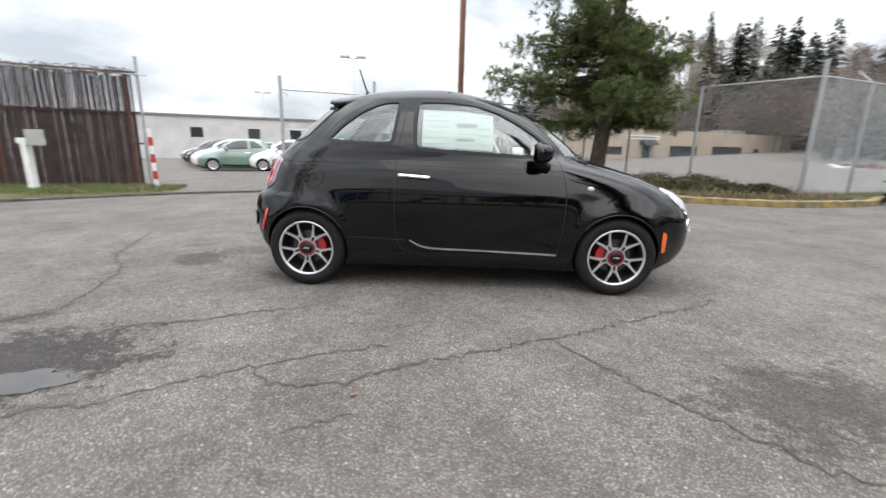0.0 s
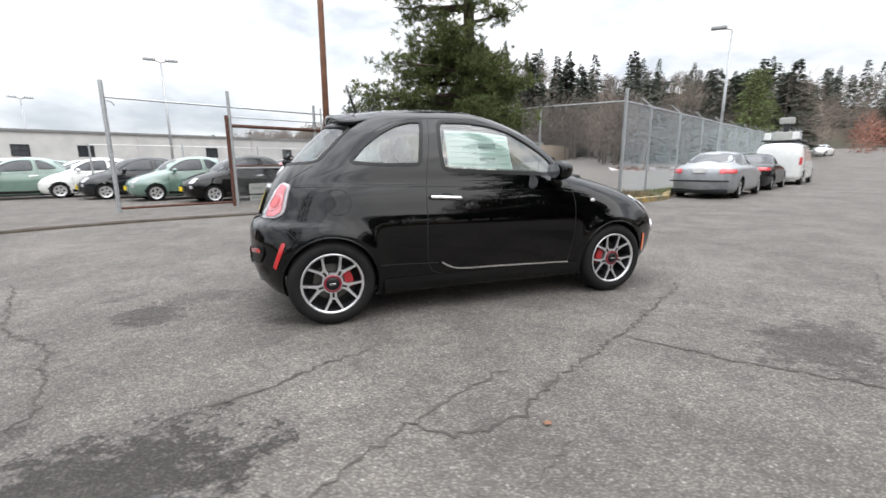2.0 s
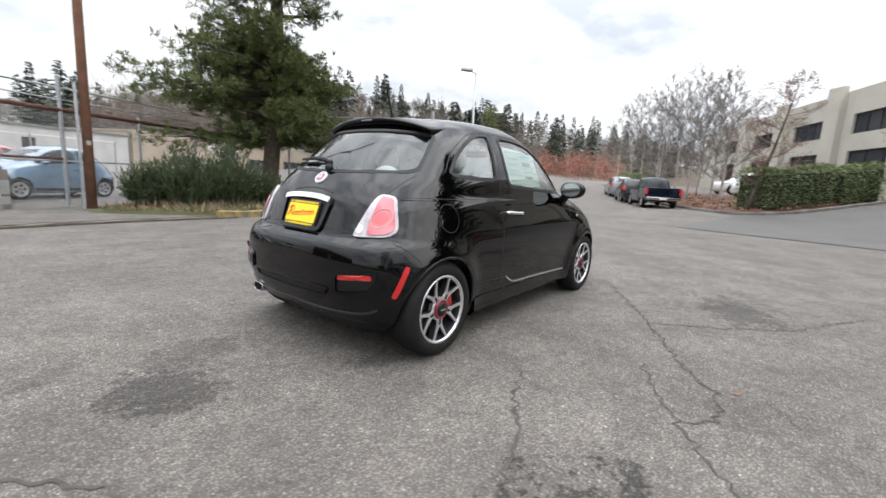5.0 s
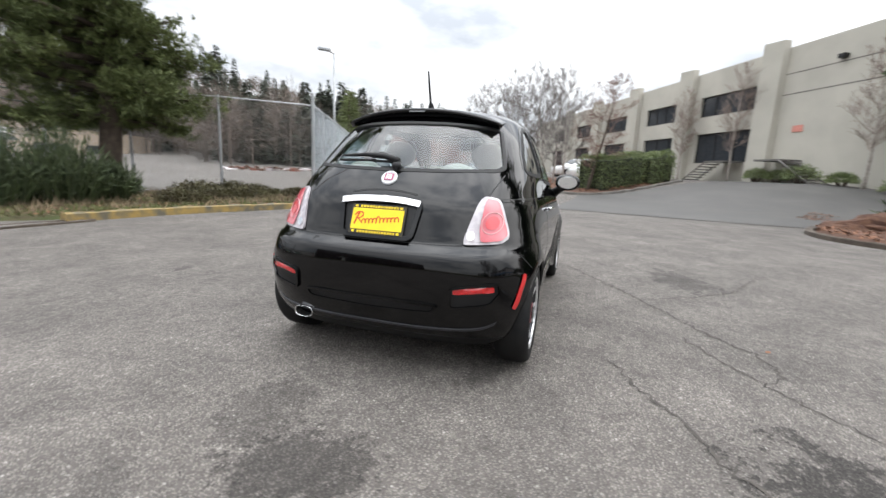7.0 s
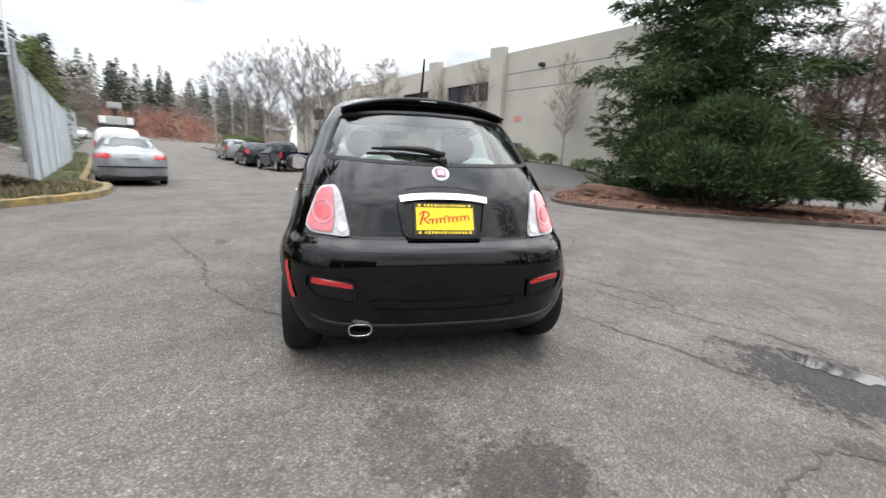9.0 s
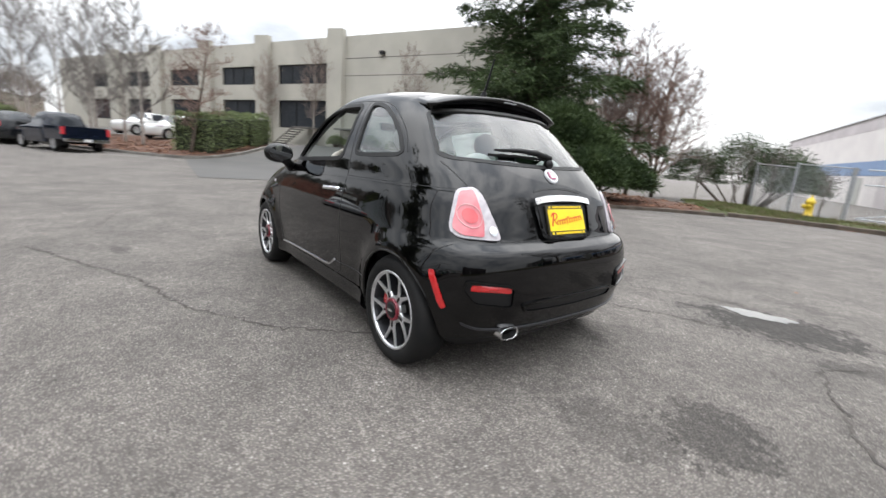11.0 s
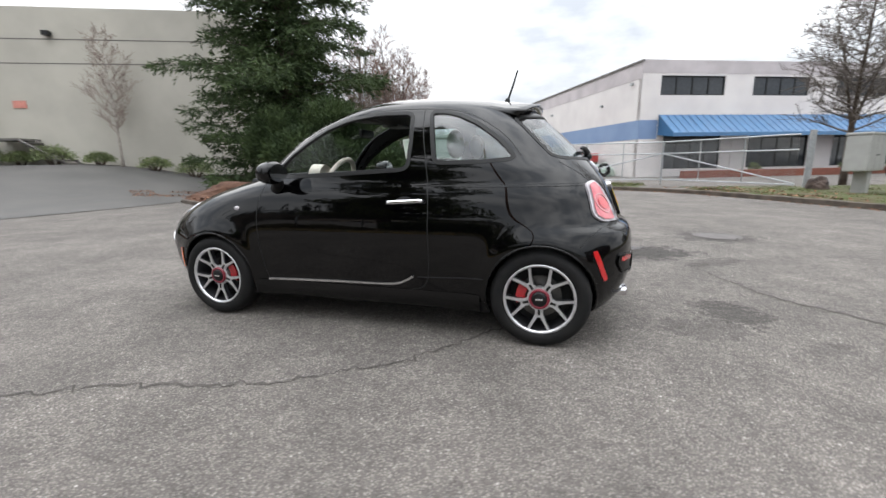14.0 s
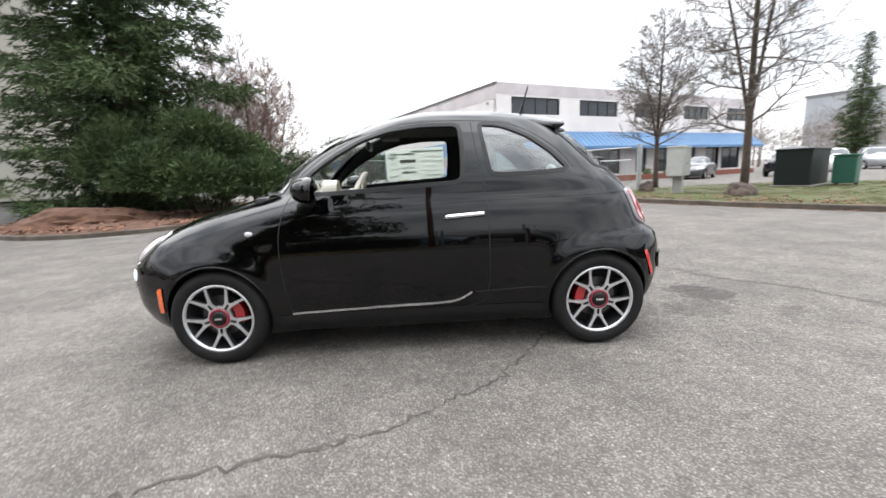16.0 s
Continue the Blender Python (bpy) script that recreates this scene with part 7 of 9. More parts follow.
def tuft(c, r, n, rs, up=0.25, squash=0.36):
    k = max(3, n // 20)
    q = unit(rs.normal(size=(k, 3)))
    tips = c + q * (r * rs.uniform(0.2, 1, (k, 1)) ** 0.5) * np.array([1, 1, squash])
    own = np.arange(n) % k
    D = unit(rs.normal(size=(n, 3)) + q[own] * 0.7 + np.array([0, 0, up + 0.35]))
    P = tips[own] + D * rs.uniform(-0.02, 0.03, (n, 1))
    return P, D


def pine_tree(x, y, seed, label):
    """Tall pine: a bare leaning stem with a ragged open top, over a broad, dense lower crown."""
    rs = np.random.RandomState(seed)
    t = empty("pine_tree", x, y, ground_z((x, y)))
    tagged(t, label, "tree")
    H = 15.5
    zs = np.linspace(-0.2, H, 16)
    stem = [(0.25 * math.sin(z * 0.35) + 0.1, 0.2 * math.cos(z * 0.3), z) for z in zs]
    tube_ob("trunk", stem, list(np.linspace(0.27, 0.04, 16)), M["bark"], t, sides=12)
    at = lambda z: np.array([0.25 * math.sin(z * 0.35) + 0.1, 0.2 * math.cos(z * 0.3), z])
    PV, PD, LV, LF = [], [], [], []

    def limb(z, an, L, rise, tufts, tr, tn):
        n = 7
        s = np.linspace(0, 1, n)
        dirr = np.array([math.cos(an), math.sin(an), 0])
        path = at(z) + dirr * (s * L)[:, None] + np.stack([0 * s, 0 * s, L * (rise * s ** 1.3)], 1) + rs.normal(size=(n, 3)) * 0.07 * (s * (L / 2))[:, None]
        tv, tf = tube([tuple(p) for p in path], list(np.linspace(0.055 + 0.012 * L, 0.012, n)), 5)
        o = len(LV)
        LV.extend(tv)
        LF.extend([tuple(i + o for i in q) for q in tf])
        for k in range(tufts):
            f = 0.32 + 0.68 * rs.rand() ** 0.7
            c = path[0] + (path[-1] - path[0]) * f + np.array([0, 0, L * rise * (f ** 1.3 - f)]) + rs.normal(size=3) * 0.3 * np.array([1, 1, 0.45]) * (0.5 + L / 3)
            c[2] = max(c[2], 1.5)
            tv, tf = tube([tuple(path[0] + (path[-1] - path[0]) * (f * 0.85)), tuple(c)], [0.014, 0.006], 3)
            o = len(LV)
            LV.extend(tv)
            LF.extend([tuple(i + o for i in q) for q in tf])
            P, D = tuft(c, tr * rs.uniform(0.7, 1.25), tn, rs)
            PV.append(P)
            PD.append(D)

    for z in np.arange(2.1, 5.0, 0.34):
        for j in range(6):
            an = rs.uniform(0, 6.283)
            L = 3.75 * (1 - 0.6 * max(0, (z - 2.6) / 2.6) ** 1.5) * rs.uniform(0.38, 1.12) * (1 + 0.35 * math.cos(an - 2.7)) * (1 - 0.24 * abs(math.cos(an)))
            limb(z, an, L, rs.uniform(-0.10, 0.16), int(7 + L * 3.2), 0.42, 200)
    for z in np.arange(5.7, H, 0.50):
        for j in range(3):
            an = rs.uniform(0, 6.283)
            L = 3.1 * (1 - 0.5 * (z - 5.7) / (H - 5.7)) * rs.uniform(0.4, 1.15)
            limb(z, an, L, rs.uniform(-0.12, 0.3), int(5 + L * 2.6), 0.42, 210)
    V, F = sprays(np.concatenate(PV), np.concatenate(PD), 0.15, 0.0105, rs)
    fast_mesh("crown", V, F, M["pine"], t, "ragged green needle tufts")
    add_mesh("branchwork", LV, LF, M["bark"], t, smooth=True)
    return t


def bare_tree(name, x, y, height, seed, label, rmin=0.0045, mat="twig", trunk_mat="bark", spread=0.5, r0=0.14, levels=4, forks=4, upright=0.35, buds=None, first=0.25, z=None, lean=(0, 0)):
    rs = np.random.RandomState(seed)
    t = empty(name, x, y, ground_z((x, y)) if z is None else z)
    tagged(t, label, "tree")
    V, F = [], []
    ends = []

    def grow(p, d, L, r, lvl):
        n = 5 if lvl < 2 else 3
        pts, q, dd = [p], p.copy(), d.copy()
        for i in range(n):
            dd = unit(dd + rs.normal(size=3) * (0.04 if lvl == 0 else 0.13) + np.array([0, 0, 0.10 * upright]))
            q = q + dd * L / n
            pts.append(q.copy())
        rr = list(np.linspace(r, r * 0.45, n + 1))
        tv, tf = tube([tuple(a) for a in pts], rr, (8, 5, 4, 3, 3)[lvl])
        o = len(V)
        V.extend(tv)
        F.extend([tuple(i + o for i in f_) for f_ in tf])
        if lvl >= levels:
            ends.append(pts[-1])
            return
        k = forks * 2 + 2 if lvl == 0 else forks + rs.randint(0, 2)
        for j in range(k):
            f = first + (1 - first) * (j + rs.rand()) / k if lvl == 0 else rs.uniform(0.25, 1.0)
            i = min(n - 1, int(f * n))
            b = pts[i] + (pts[i + 1] - pts[i]) * (f * n - i)
            an = rs.uniform(0, 6.283)
            side = unit(np.cross(dd, [math.cos(an), math.sin(an), 0.3]))
            nd = unit(dd * (1 - spread) + side * spread + np.array([0, 0, 0.25 * upright]))
            grow(b, nd, L * rs.uniform(0.36, 0.60) * (0.7 + 0.45 * (1 - f)), max(rmin, r * 0.42 * (1 - 0.45 * f)), lvl + 1)
    grow(np.array([0.0, 0, -0.1]), np.array([lean[0], lean[1], 1.0]), height * 0.72, r0, 0)
    k0 = 6 * 8
    add_mesh("trunk", V[:k0], [f for f in F if max(f) < k0], M[trunk_mat], t, smooth=True)
    V2 = V[k0:]
    add_mesh("branchwork", V2, [tuple(i - k0 for i in f) for f in F if min(f) >= k0], M[mat], t, "fine bare branches")
    if buds:
        E = np.array(ends)
        E = np.repeat(E, 3, axis=0) + rs.normal(size=(len(E) * 3, 3)) * 0.12
        fast_mesh("blossom", *sprays(E, rs.normal(size=E.shape), 0.10, 0.03, rs), M[buds], t, "reddish buds")
    return t


def leader_tree(name, x, y, height, seed, label, r0=0.12, first=0.2, reach=0.30, rise=0.55, count=34, mat="twig", trunk_mat="bark", rmin=0.005, lean=(0, 0), buds=None, z=None, tiers=0.0, forks=()):
    """A leafless tree with one slender stem to the top, side branches that shorten upwards, and fine twigs."""
    rs = np.random.RandomState(seed)
    t = empty(name, x, y, ground_z((x, y)) if z is None else z)
    tagged(t, label, "tree")
    n = 12

    def stem_path(base, h, tilt):
        ph = rs.uniform(0, 6)
        return base + np.array([(tilt[0] * f * h + 0.012 * h * math.sin(f * 5 + ph) * f, tilt[1] * f * h + 0.012 * h * math.cos(f * 4 + ph) * f, f * h) for f in np.linspace(0, 1, n)])
    main = stem_path(np.array([0.0, 0.0, -0.1]), height, lean)
    stems = [(main, height, r0, first, count)]
    add_mesh("trunk", *tube([tuple(p) for p in main], [r0 * (1 - f) ** 1.15 + 0.008 for f in np.linspace(0, 1, n)], 9), M[trunk_mat], t, smooth=True)
    # further upright stems out of the same foot: where they leave it, their tilt and their share of the height
    for f0, tx, ty, share in forks:
        p = stem_path(main[int(f0 * (n - 1))], height * share, (tx, ty))
        add_mesh("stem", *tube([tuple(q) for q in p], [0.46 * r0 * (1 - f) ** 1.15 + 0.008 for f in np.linspace(0, 1, n)], 8), M[trunk_mat], t, smooth=True)
        stems.append((p, height * share, r0 * 0.5, 0.12, int(count * share)))
    V, F, ends = [], [], []

    def shoot(p, d, L, r, lvl):
        m = 4 if lvl == 0 else 3 if lvl == 1 else 2
        pts, q, dd = [p], p.copy(), d.copy()
        for i in range(m):
            dd = unit(dd + rs.normal(size=3) * 0.13 + np.array([0, 0, (0.16 if lvl == 0 else 0.06) * rise]))
            q = q + dd * L / m
            pts.append(q.copy())
        tv, tf = tube([tuple(a) for a in pts], [max(rmin * 0.6, r * (1 - 0.8 * i / m)) for i in range(m + 1)], 4 if lvl == 0 else 3)
        o = len(V)
        V.extend(tv)
        F.extend([tuple(i + o for i in f_) for f_ in tf])
        if lvl == 2:
            ends.append(pts[-1])
            return
        k = int((7 + L * 4.5) if lvl == 0 else rs.randint(4, 7))
        for j in range(min(k, 18)):
            f = rs.uniform(0.22, 1.0)
            i = min(m - 1, int(f * m))
            b = pts[i] + (pts[i + 1] - pts[i]) * (f * m - i)
            side = unit(np.cross(dd, rs.normal(size=3)))
            nd = unit(dd * 0.75 + side * 0.62 + np.array([0, 0, 0.2 * rise]))
            shoot(b, nd, L * rs.uniform(0.22, 0.46), max(rmin, r * 0.42), lvl + 1)
    for path, h, rad, low, many in stems:
        for i in range(many):
            f = low + (0.97 - low) * (i + rs.rand() * 0.8) / many
            if tiers:
                f = min(0.96, low + round((f - low) / tiers) * tiers)
            j = min(n - 2, int(f * (n - 1)))
            b = path[j] + (path[j + 1] - path[j]) * (f * (n - 1) - j)
            an = i * 2.4 + rs.uniform(-0.5, 0.5)
            d = unit(np.array([math.cos(an), math.sin(an), rise * (0.55 + 0.7 * f)]))
            L = reach * h * (1 - f) ** 0.7 * min(1, 0.55 + 1.5 * (f - low)) * rs.uniform(0.65, 1.2) + 0.15
            shoot(b, d, L, max(rmin * 1.6, rad * 0.36 * (1 - f) + 0.006), 0)
    add_mesh("branchwork", V, F, M[mat], t, "fine bare branches")
    if buds:
        E = np.array(ends)
        E = np.repeat(E, 2, axis=0) + rs.normal(size=(len(E) * 2, 3)) * 0.06
        fast_mesh("blossom", *sprays(E, rs.normal(size=E.shape), 0.07, 0.02, rs), M[buds], t, "reddish buds")
    return t


def leafy(name, label, cat, centers, radii, n, size, mat, seed, slim=0.22):
    """A shrub: leaf sprays over a cluster of lobes."""
    rs = np.random.RandomState(seed)
    c0 = np.mean(np.array(centers), axis=0)
    gz = ground_z(c0)
    t = empty(name, c0[0], c0[1], gz)
    tagged(t, label, cat)
    P, D = [], []
    for c, r in zip(centers, radii):
        q = unit(rs.normal(size=(n, 3)))
        q[:, 2] = np.abs(q[:, 2]) * 1.0 - 0.15
        rad = rs.uniform(0.55, 1.06, (n, 1)) + 0.08 * rs.normal(size=(n, 1))
        p = np.array(c) - np.array([c0[0], c0[1], gz]) + q * rad * np.array(r)
        P.append(p)
        D.append(q + rs.normal(size=(n, 3)) * 0.6 + np.array([0, 0, 0.3]))
    P, D = np.concatenate(P), np.concatenate(D)
    P[:, 2] = np.maximum(P[:, 2], 0.02)
    V, F = sprays(P, D, size, size * slim, rs)
    V[:, 2] = np.maximum(V[:, 2], -0.02)
    fast_mesh("foliage", V, F, M[mat], t)
    sv, sf = [], []
    for i in range(14):
        c, r = centers[i % len(centers)], radii[i % len(centers)]
        an = rs.uniform(0, 6.28)
        e = np.array(c) - np.array([c0[0], c0[1], gz]) + np.array([math.cos(an) * r[0] * 0.6, math.sin(an) * r[1] * 0.6, r[2] * 0.4])
        tv, tf = tube([(e[0] * 0.3, e[1] * 0.3, -0.05), tuple(e)], [0.04, 0.012], 4)
        o = len(sv)
        sv += tv
        sf += [tuple(j + o for j in q) for q in tf]
    add_mesh("stemwork", sv, sf, M["bark"], t)
    return t


fir_tree(10.2, -12.8, 22.5, 5.2, 3, "tall dense dark green fir beside the drive", density=1.25, needle=0.21, gap=0.36, fan=0.6)
juniper = leafy("juniper_bush", "spreading dark green juniper bush at the foot of the fir", "bush",
                [(5.0, -10.0, 0.8), (6.2, -9.2, 0.9), (4.9, -11.6, 0.7), (5.9, -10.9, 1.5), (7.4, -9.2, 1.1), (6.9, -10.6, 2.0), (8.6, -9.9, 1.5)],
                [(1.0, 1.0, 1.0), (1.1, 1.0, 1.0), (1.0, 1.1, 0.9), (1.2, 1.2, 1.2), (1.2, 1.0, 1.2), (1.3, 1.3, 1.4), (1.3, 1.2, 1.6)], 13000, 0.19, "fir", 4, slim=0.085)
pine_tree(4.2, 10.55, 11, "tall ragged pine with a dense lower crown on the verge")
leader_tree("bare_tree", -9.8, -9.3, 12.5, 21, "tall leafless deciduous tree on the office verge", r0=0.115, first=0.16, reach=0.32, rise=0.32, count=46, rmin=0.0075, forks=((0.2, -0.06, 0.10, 0.78), (0.2, 0.16, -0.14, 0.6)))
leader_tree("bare_tree", -10.75, -16.0, 7.8, 22, "spreading leafless tree in front of the office", r0=0.12, first=0.24, reach=0.48, rise=0.45, count=50, rmin=0.0085, forks=((0.3, 0.18, -0.12, 0.55), (0.35, -0.2, 0.1, 0.5)))
for x, y, h, seed, label in ((19.95, -12.6, 6.4, 23, "young pale-barked leafless birch against the cream wall"), (27.3, -9.4, 7.0, 24, "young pale-barked leafless birch by the stair"),
                             (31.5, -7.4, 6.4, 25, "young pale-barked leafless birch by the cream wall")):
    leader_tree("birch_tree", x, y, h, seed, label, mat="twig_birch", trunk_mat="bark_pale", r0=0.065, first=0.25, reach=0.36, rise=0.8, count=38, rmin=0.0065)
q = st(19.6, -10.3)
leader_tree("bare_tree", q.x, q.y, 6.6, 26, "leaning leafless ornamental tree with reddish buds at the hedge", mat="twig_red", r0=0.10, first=0.20, reach=0.42, rise=0.45, count=26, rmin=0.006, lean=(0.16, -0.20), buds="twig_red", tiers=0.10)
for i, (a, b, h) in enumerate(((25.5, -11.2, 8.0), (28, -11.5, 8.5), (30.5, -10.8, 9.5), (33, -12.2, 9.0), (35.5, -11.3, 9.5), (39, -10.8, 10.5), (43, -11.5, 10), (48, -11, 11), (54, -11, 11), (61, -10.5, 11))):
    q = st(a, b)
    leader_tree("bare_tree", q.x, q.y, h, 40 + i, "leafless grey street tree in the mulch bed", mat="twig_grey", trunk_mat="bark_pale", rmin=0.011, r0=0.085, first=0.14, reach=0.42, rise=0.9, count=22)["group"] = "street trees"
for i, (x, y, h) in enumerate(((8.0, -17.5, 7.6), (7.4, -18.8, 7.0), (9.2, -17.2, 7.4))):
    leader_tree("bare_tree", x, y, h, 60 + i, "leafless brown tree behind the fir", mat="twig_red", rmin=0.007, r0=0.09, first=0.10, reach=0.42, rise=0.7, count=44, forks=((0.15, 0.2, 0.1, 0.8), (0.1, -0.2, -0.1, 0.75)))
for i, (x, y, rr, hh) in enumerate(((18.6, -13.2, 0.8, 0.6), (22.6, -11.3, 1.0, 0.8), (16.9, -13.9, 0.9, 0.75), (25.4, -10.3, 0.8, 0.7), (24.3, -10.9, 0.7, 0.6), (20.9, -12.2, 0.7, 0.55))):
    z = ground_z((x, y))
    leafy("shrub", "low rounded green shrub along the cream wall", "bush", [(x, y, z + hh * 0.4)], [(rr, rr * 0.8, hh * 0.8)], 1500, 0.10, "hedge_leaf", 80 + i)["group"] = "wall shrubs"


def hedge(p, q, width, h, seed, label):
    rs = np.random.RandomState(seed)
    p, q = Vector(p), Vector(q)
    mid = (p + q) / 2
    t = empty("hedge", mid.x, mid.y, ground_z(mid) + 0.1)
    tagged(t, label, "hedge")
    L = (q - p).length
    d = (q - p) / L
    n = Vector((-d.y, d.x, 0))
    N = int(L * 2600)
    s = rs.uniform(-L / 2, L / 2, N)
    fw = rs.uniform(-1, 1, N)
    fz = rs.uniform(0, 1, N)
    face = rs.randint(0, 5, N)
    w = np.where(face < 2, np.where(face == 0, -1, 1), fw) * width / 2
    z = np.where(face < 2, fz * h, np.where(face == 4, fz * h, h))
    end = face == 4
    s = np.where(end, np.sign(s) * L / 2, s)
    rr = 1 - 0.25 * np.maximum(0, (z / h - 0.75) / 0.25) ** 2 * (np.abs(w) > width * 0.3)
    lump = 0.09 * np.sin(s * 2.1 + seed) + 0.05 * np.sin(s * 5.3 + w * 3)
    P = np.stack([d.x * s + n.x * w * rr, d.y * s + n.y * w * rr, z * (1 + lump * 0.6) + lump * 0.3], 1) + rs.normal(size=(N, 3)) * 0.05
    gx = ground_z(mid)
    P[:, 2] += np.array(land(mid.x + P[:, 0], mid.y + P[:, 1])) - gx
    D = rs.normal(size=(N, 3)) + np.stack([n.x * np.sign(w), n.y * np.sign(w), 0.6 + 0 * w], 1) * 0.8
    fast_mesh("foliage", *sprays(P, D, 0.10, 0.028, rs), M["hedge_leaf"], t)
    # near-black solid block fills the hedge behind its leaf sprays
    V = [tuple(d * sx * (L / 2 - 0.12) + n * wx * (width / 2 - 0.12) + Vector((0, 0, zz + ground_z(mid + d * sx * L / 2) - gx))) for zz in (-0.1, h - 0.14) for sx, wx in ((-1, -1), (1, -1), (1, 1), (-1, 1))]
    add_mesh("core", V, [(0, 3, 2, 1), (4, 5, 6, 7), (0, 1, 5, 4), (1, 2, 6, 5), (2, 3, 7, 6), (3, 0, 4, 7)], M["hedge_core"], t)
    return t


M["hedge_core"] = pbr("dark_hedge_filling", (0.02, 0.024, 0.012), rough=0.95, scale=9, bump=0.02, bscale=30)
hedge((22.6, -1.2, 0), (25.0, -3.6, 0), 2.0, 1.75, 5, "clipped dark green hedge on a mulch bed")
hedge((25.3, -3.9, 0), (27.4, -5.6, 0), 1.9, 1.65, 6, "clipped dark green hedge on a mulch bed")
q = st(50, -9.7)
q2 = st(40, -9.7)
hedge(tuple(q2), tuple(q), 1.6, 1.5, 7, "low green hedge along the street")


def broom(x, y, h, r, n, seed, label):
    rs = np.random.RandomState(seed)
    t = empty("broom_bush", x, y, ground_z((x, y)) + 0.05)
    tagged(t, label, "bush")
    an = rs.uniform(0, 6.283, n)
    rad = r * rs.uniform(0, 1, n) ** 0.6
    base = np.stack([np.cos(an) * rad * 0.5, np.sin(an) * rad * 0.5, 0 * an], 1)
    tip = np.stack([np.cos(an) * rad, np.sin(an) * rad, h * rs.uniform(0.55, 1.1, n) * (1 - 0.35 * (rad / r) ** 2)], 1)
    V, F = sprays(base, tip - base, np.linalg.norm(tip - base, axis=1), 0.010, rs, 0)
    k = 7
    f = rs.uniform(0.35, 1, (n * k, 1))
    P = np.repeat(base, k, 0) + (np.repeat(tip - base, k, 0)) * f
    D = np.repeat(tip - base, k, 0) + rs.normal(size=(n * k, 3)) * 0.35
    V2, F2 = sprays(P, D, 0.20, 0.012, rs, 0)
    fast_mesh("stemwork", np.concatenate([V, V2]), np.concatenate([F, F2 + len(V)]), M["broom"], t)
    return t


M["olive_leaf"] = pbr("olive_brown_leaf", (0.085, 0.080, 0.030), (0.055, 0.045, 0.020), rough=0.7, scale=2, per_island=0.45)
M["broom"] = pbr("broom_stem", (0.055, 0.075, 0.028), (0.035, 0.05, 0.02), rough=0.8, scale=2, per_island=0.4)
M["dry_weed"] = pbr("dry_weed", (0.20, 0.15, 0.09), (0.13, 0.095, 0.06), rough=0.9, scale=2, per_island=0.4)
for i, (x, y, h, r) in enumerate(((1.3, 9.2, 1.35, 0.8), (2.2, 8.9, 1.4, 0.8), (3.0, 8.8, 0.9, 0.6), (0.6, 9.6, 1.0, 0.6))):
    broom(x, y, h, r, 420, 100 + i, "wild upright broom bush on the verge")["group"] = "verge broom"
leafy("evergreen_bush", "scrubby evergreen bush by the wire fence", "bush", [(3.0, -20.5, 1.2), (4.6, -21.0, 1.5), (2.0, -19.6, 0.9), (6.2, -20.2, 1.1)], [(1.4, 1.3, 1.6), (1.4, 1.3, 1.9), (1.0, 1.0, 1.2), (1.4, 1.3, 1.5)], 9000, 0.085, "fir", 131)
for i, (x, y, h) in enumerate(((4.0, -19.0, 3.0), (2.6, -18.6, 2.8), (5.4, -18.8, 3.2), (0.9, -18.0, 2.2))):
    bare_tree("thicket", x, y, h, 140 + i, "bare brown thicket by the wire fence", mat="twig", r0=0.03, levels=3, forks=5, spread=0.5, upright=0.5)


def turf(name, label, outline, n, h, seed, mat, zoff):
    """Grass blades or dead leaves strewn over a plan outline."""
    rs = np.random.RandomState(seed)
    o = np.array(outline)
    lo, hi = o.min(0), o.max(0)
    P = rs.uniform(lo, hi, (n * 3, 2))
    P = P[inside([tuple(v) for v in outline], P[:, 0], P[:, 1])][:n]
    keep = np.array([noise.noise(Vector((p[0] * 1.3, p[1] * 1.3, seed))) for p in P]) > -0.25
    P = P[keep]
    z = land(P[:, 0], P[:, 1]) + zoff
    P3 = np.stack([P[:, 0], P[:, 1], z], 1)
    if h > 0:
        D = rs.normal(size=P3.shape) * (0.45 if h < 0.2 else 0.75) + np.array([0, 0, 1])
        V, F = sprays(P3, D, h * rs.uniform(0.3, 1.3, len(P3)) if h > 0.2 else h, min(h * 0.10, 0.009), rs, 0)
    else:
        D = rs.normal(size=P3.shape) * np.array([1, 1, 0.25])
        V, F = sprays(P3 + np.array([0, 0, 0.012]), D, -h, -h * 0.35, rs, 1.5)
    ob = fast_mesh(name, V, F, M[mat])
    return tagged(ob, label, "ground cover", kind="stuff")


VERGE = [(1.2, 7.1), (3.2, 6.75), (5.2, 6.05), (6.7, 5.7), (7.9, 5.95), (9.2, 6.6), (9.6, 7.6), (8.6, 10), (4.0, 12), (1.0, 11), (-0.4, 9.6), (-0.4, 8.6)]
for i, (x, y, rr, hh) in enumerate(((4.9, 8.4, 0.85, 0.42), (5.8, 8.0, 0.8, 0.38), (6.7, 8.3, 0.8, 0.45), (7.6, 7.5, 0.55, 0.30), (5.6, 9.2, 0.9, 0.55), (3.9, 7.9, 0.6, 0.32), (6.9, 9.3, 0.7, 0.5))):
    leafy("ground_shrub", "low sprawling olive green shrub on the verge", "bush", [(x, y, 0.16), (x + rr * 0.5, y - rr * 0.3, 0.12)], [(rr, rr * 0.7, hh * 0.75), (rr * 0.6, rr * 0.6, hh * 0.5)], 1500, 0.075, "olive_leaf", 330 + i)["group"] = "verge shrubs"
turf("grass", "rough green grass on the verge", VERGE, 16000, 0.10, 1, "grass_blade", 0.06)
turf("dry_weeds", "dry brown weeds on the verge", VERGE, 9000, 0.24, 2, "dry_weed", 0.06)
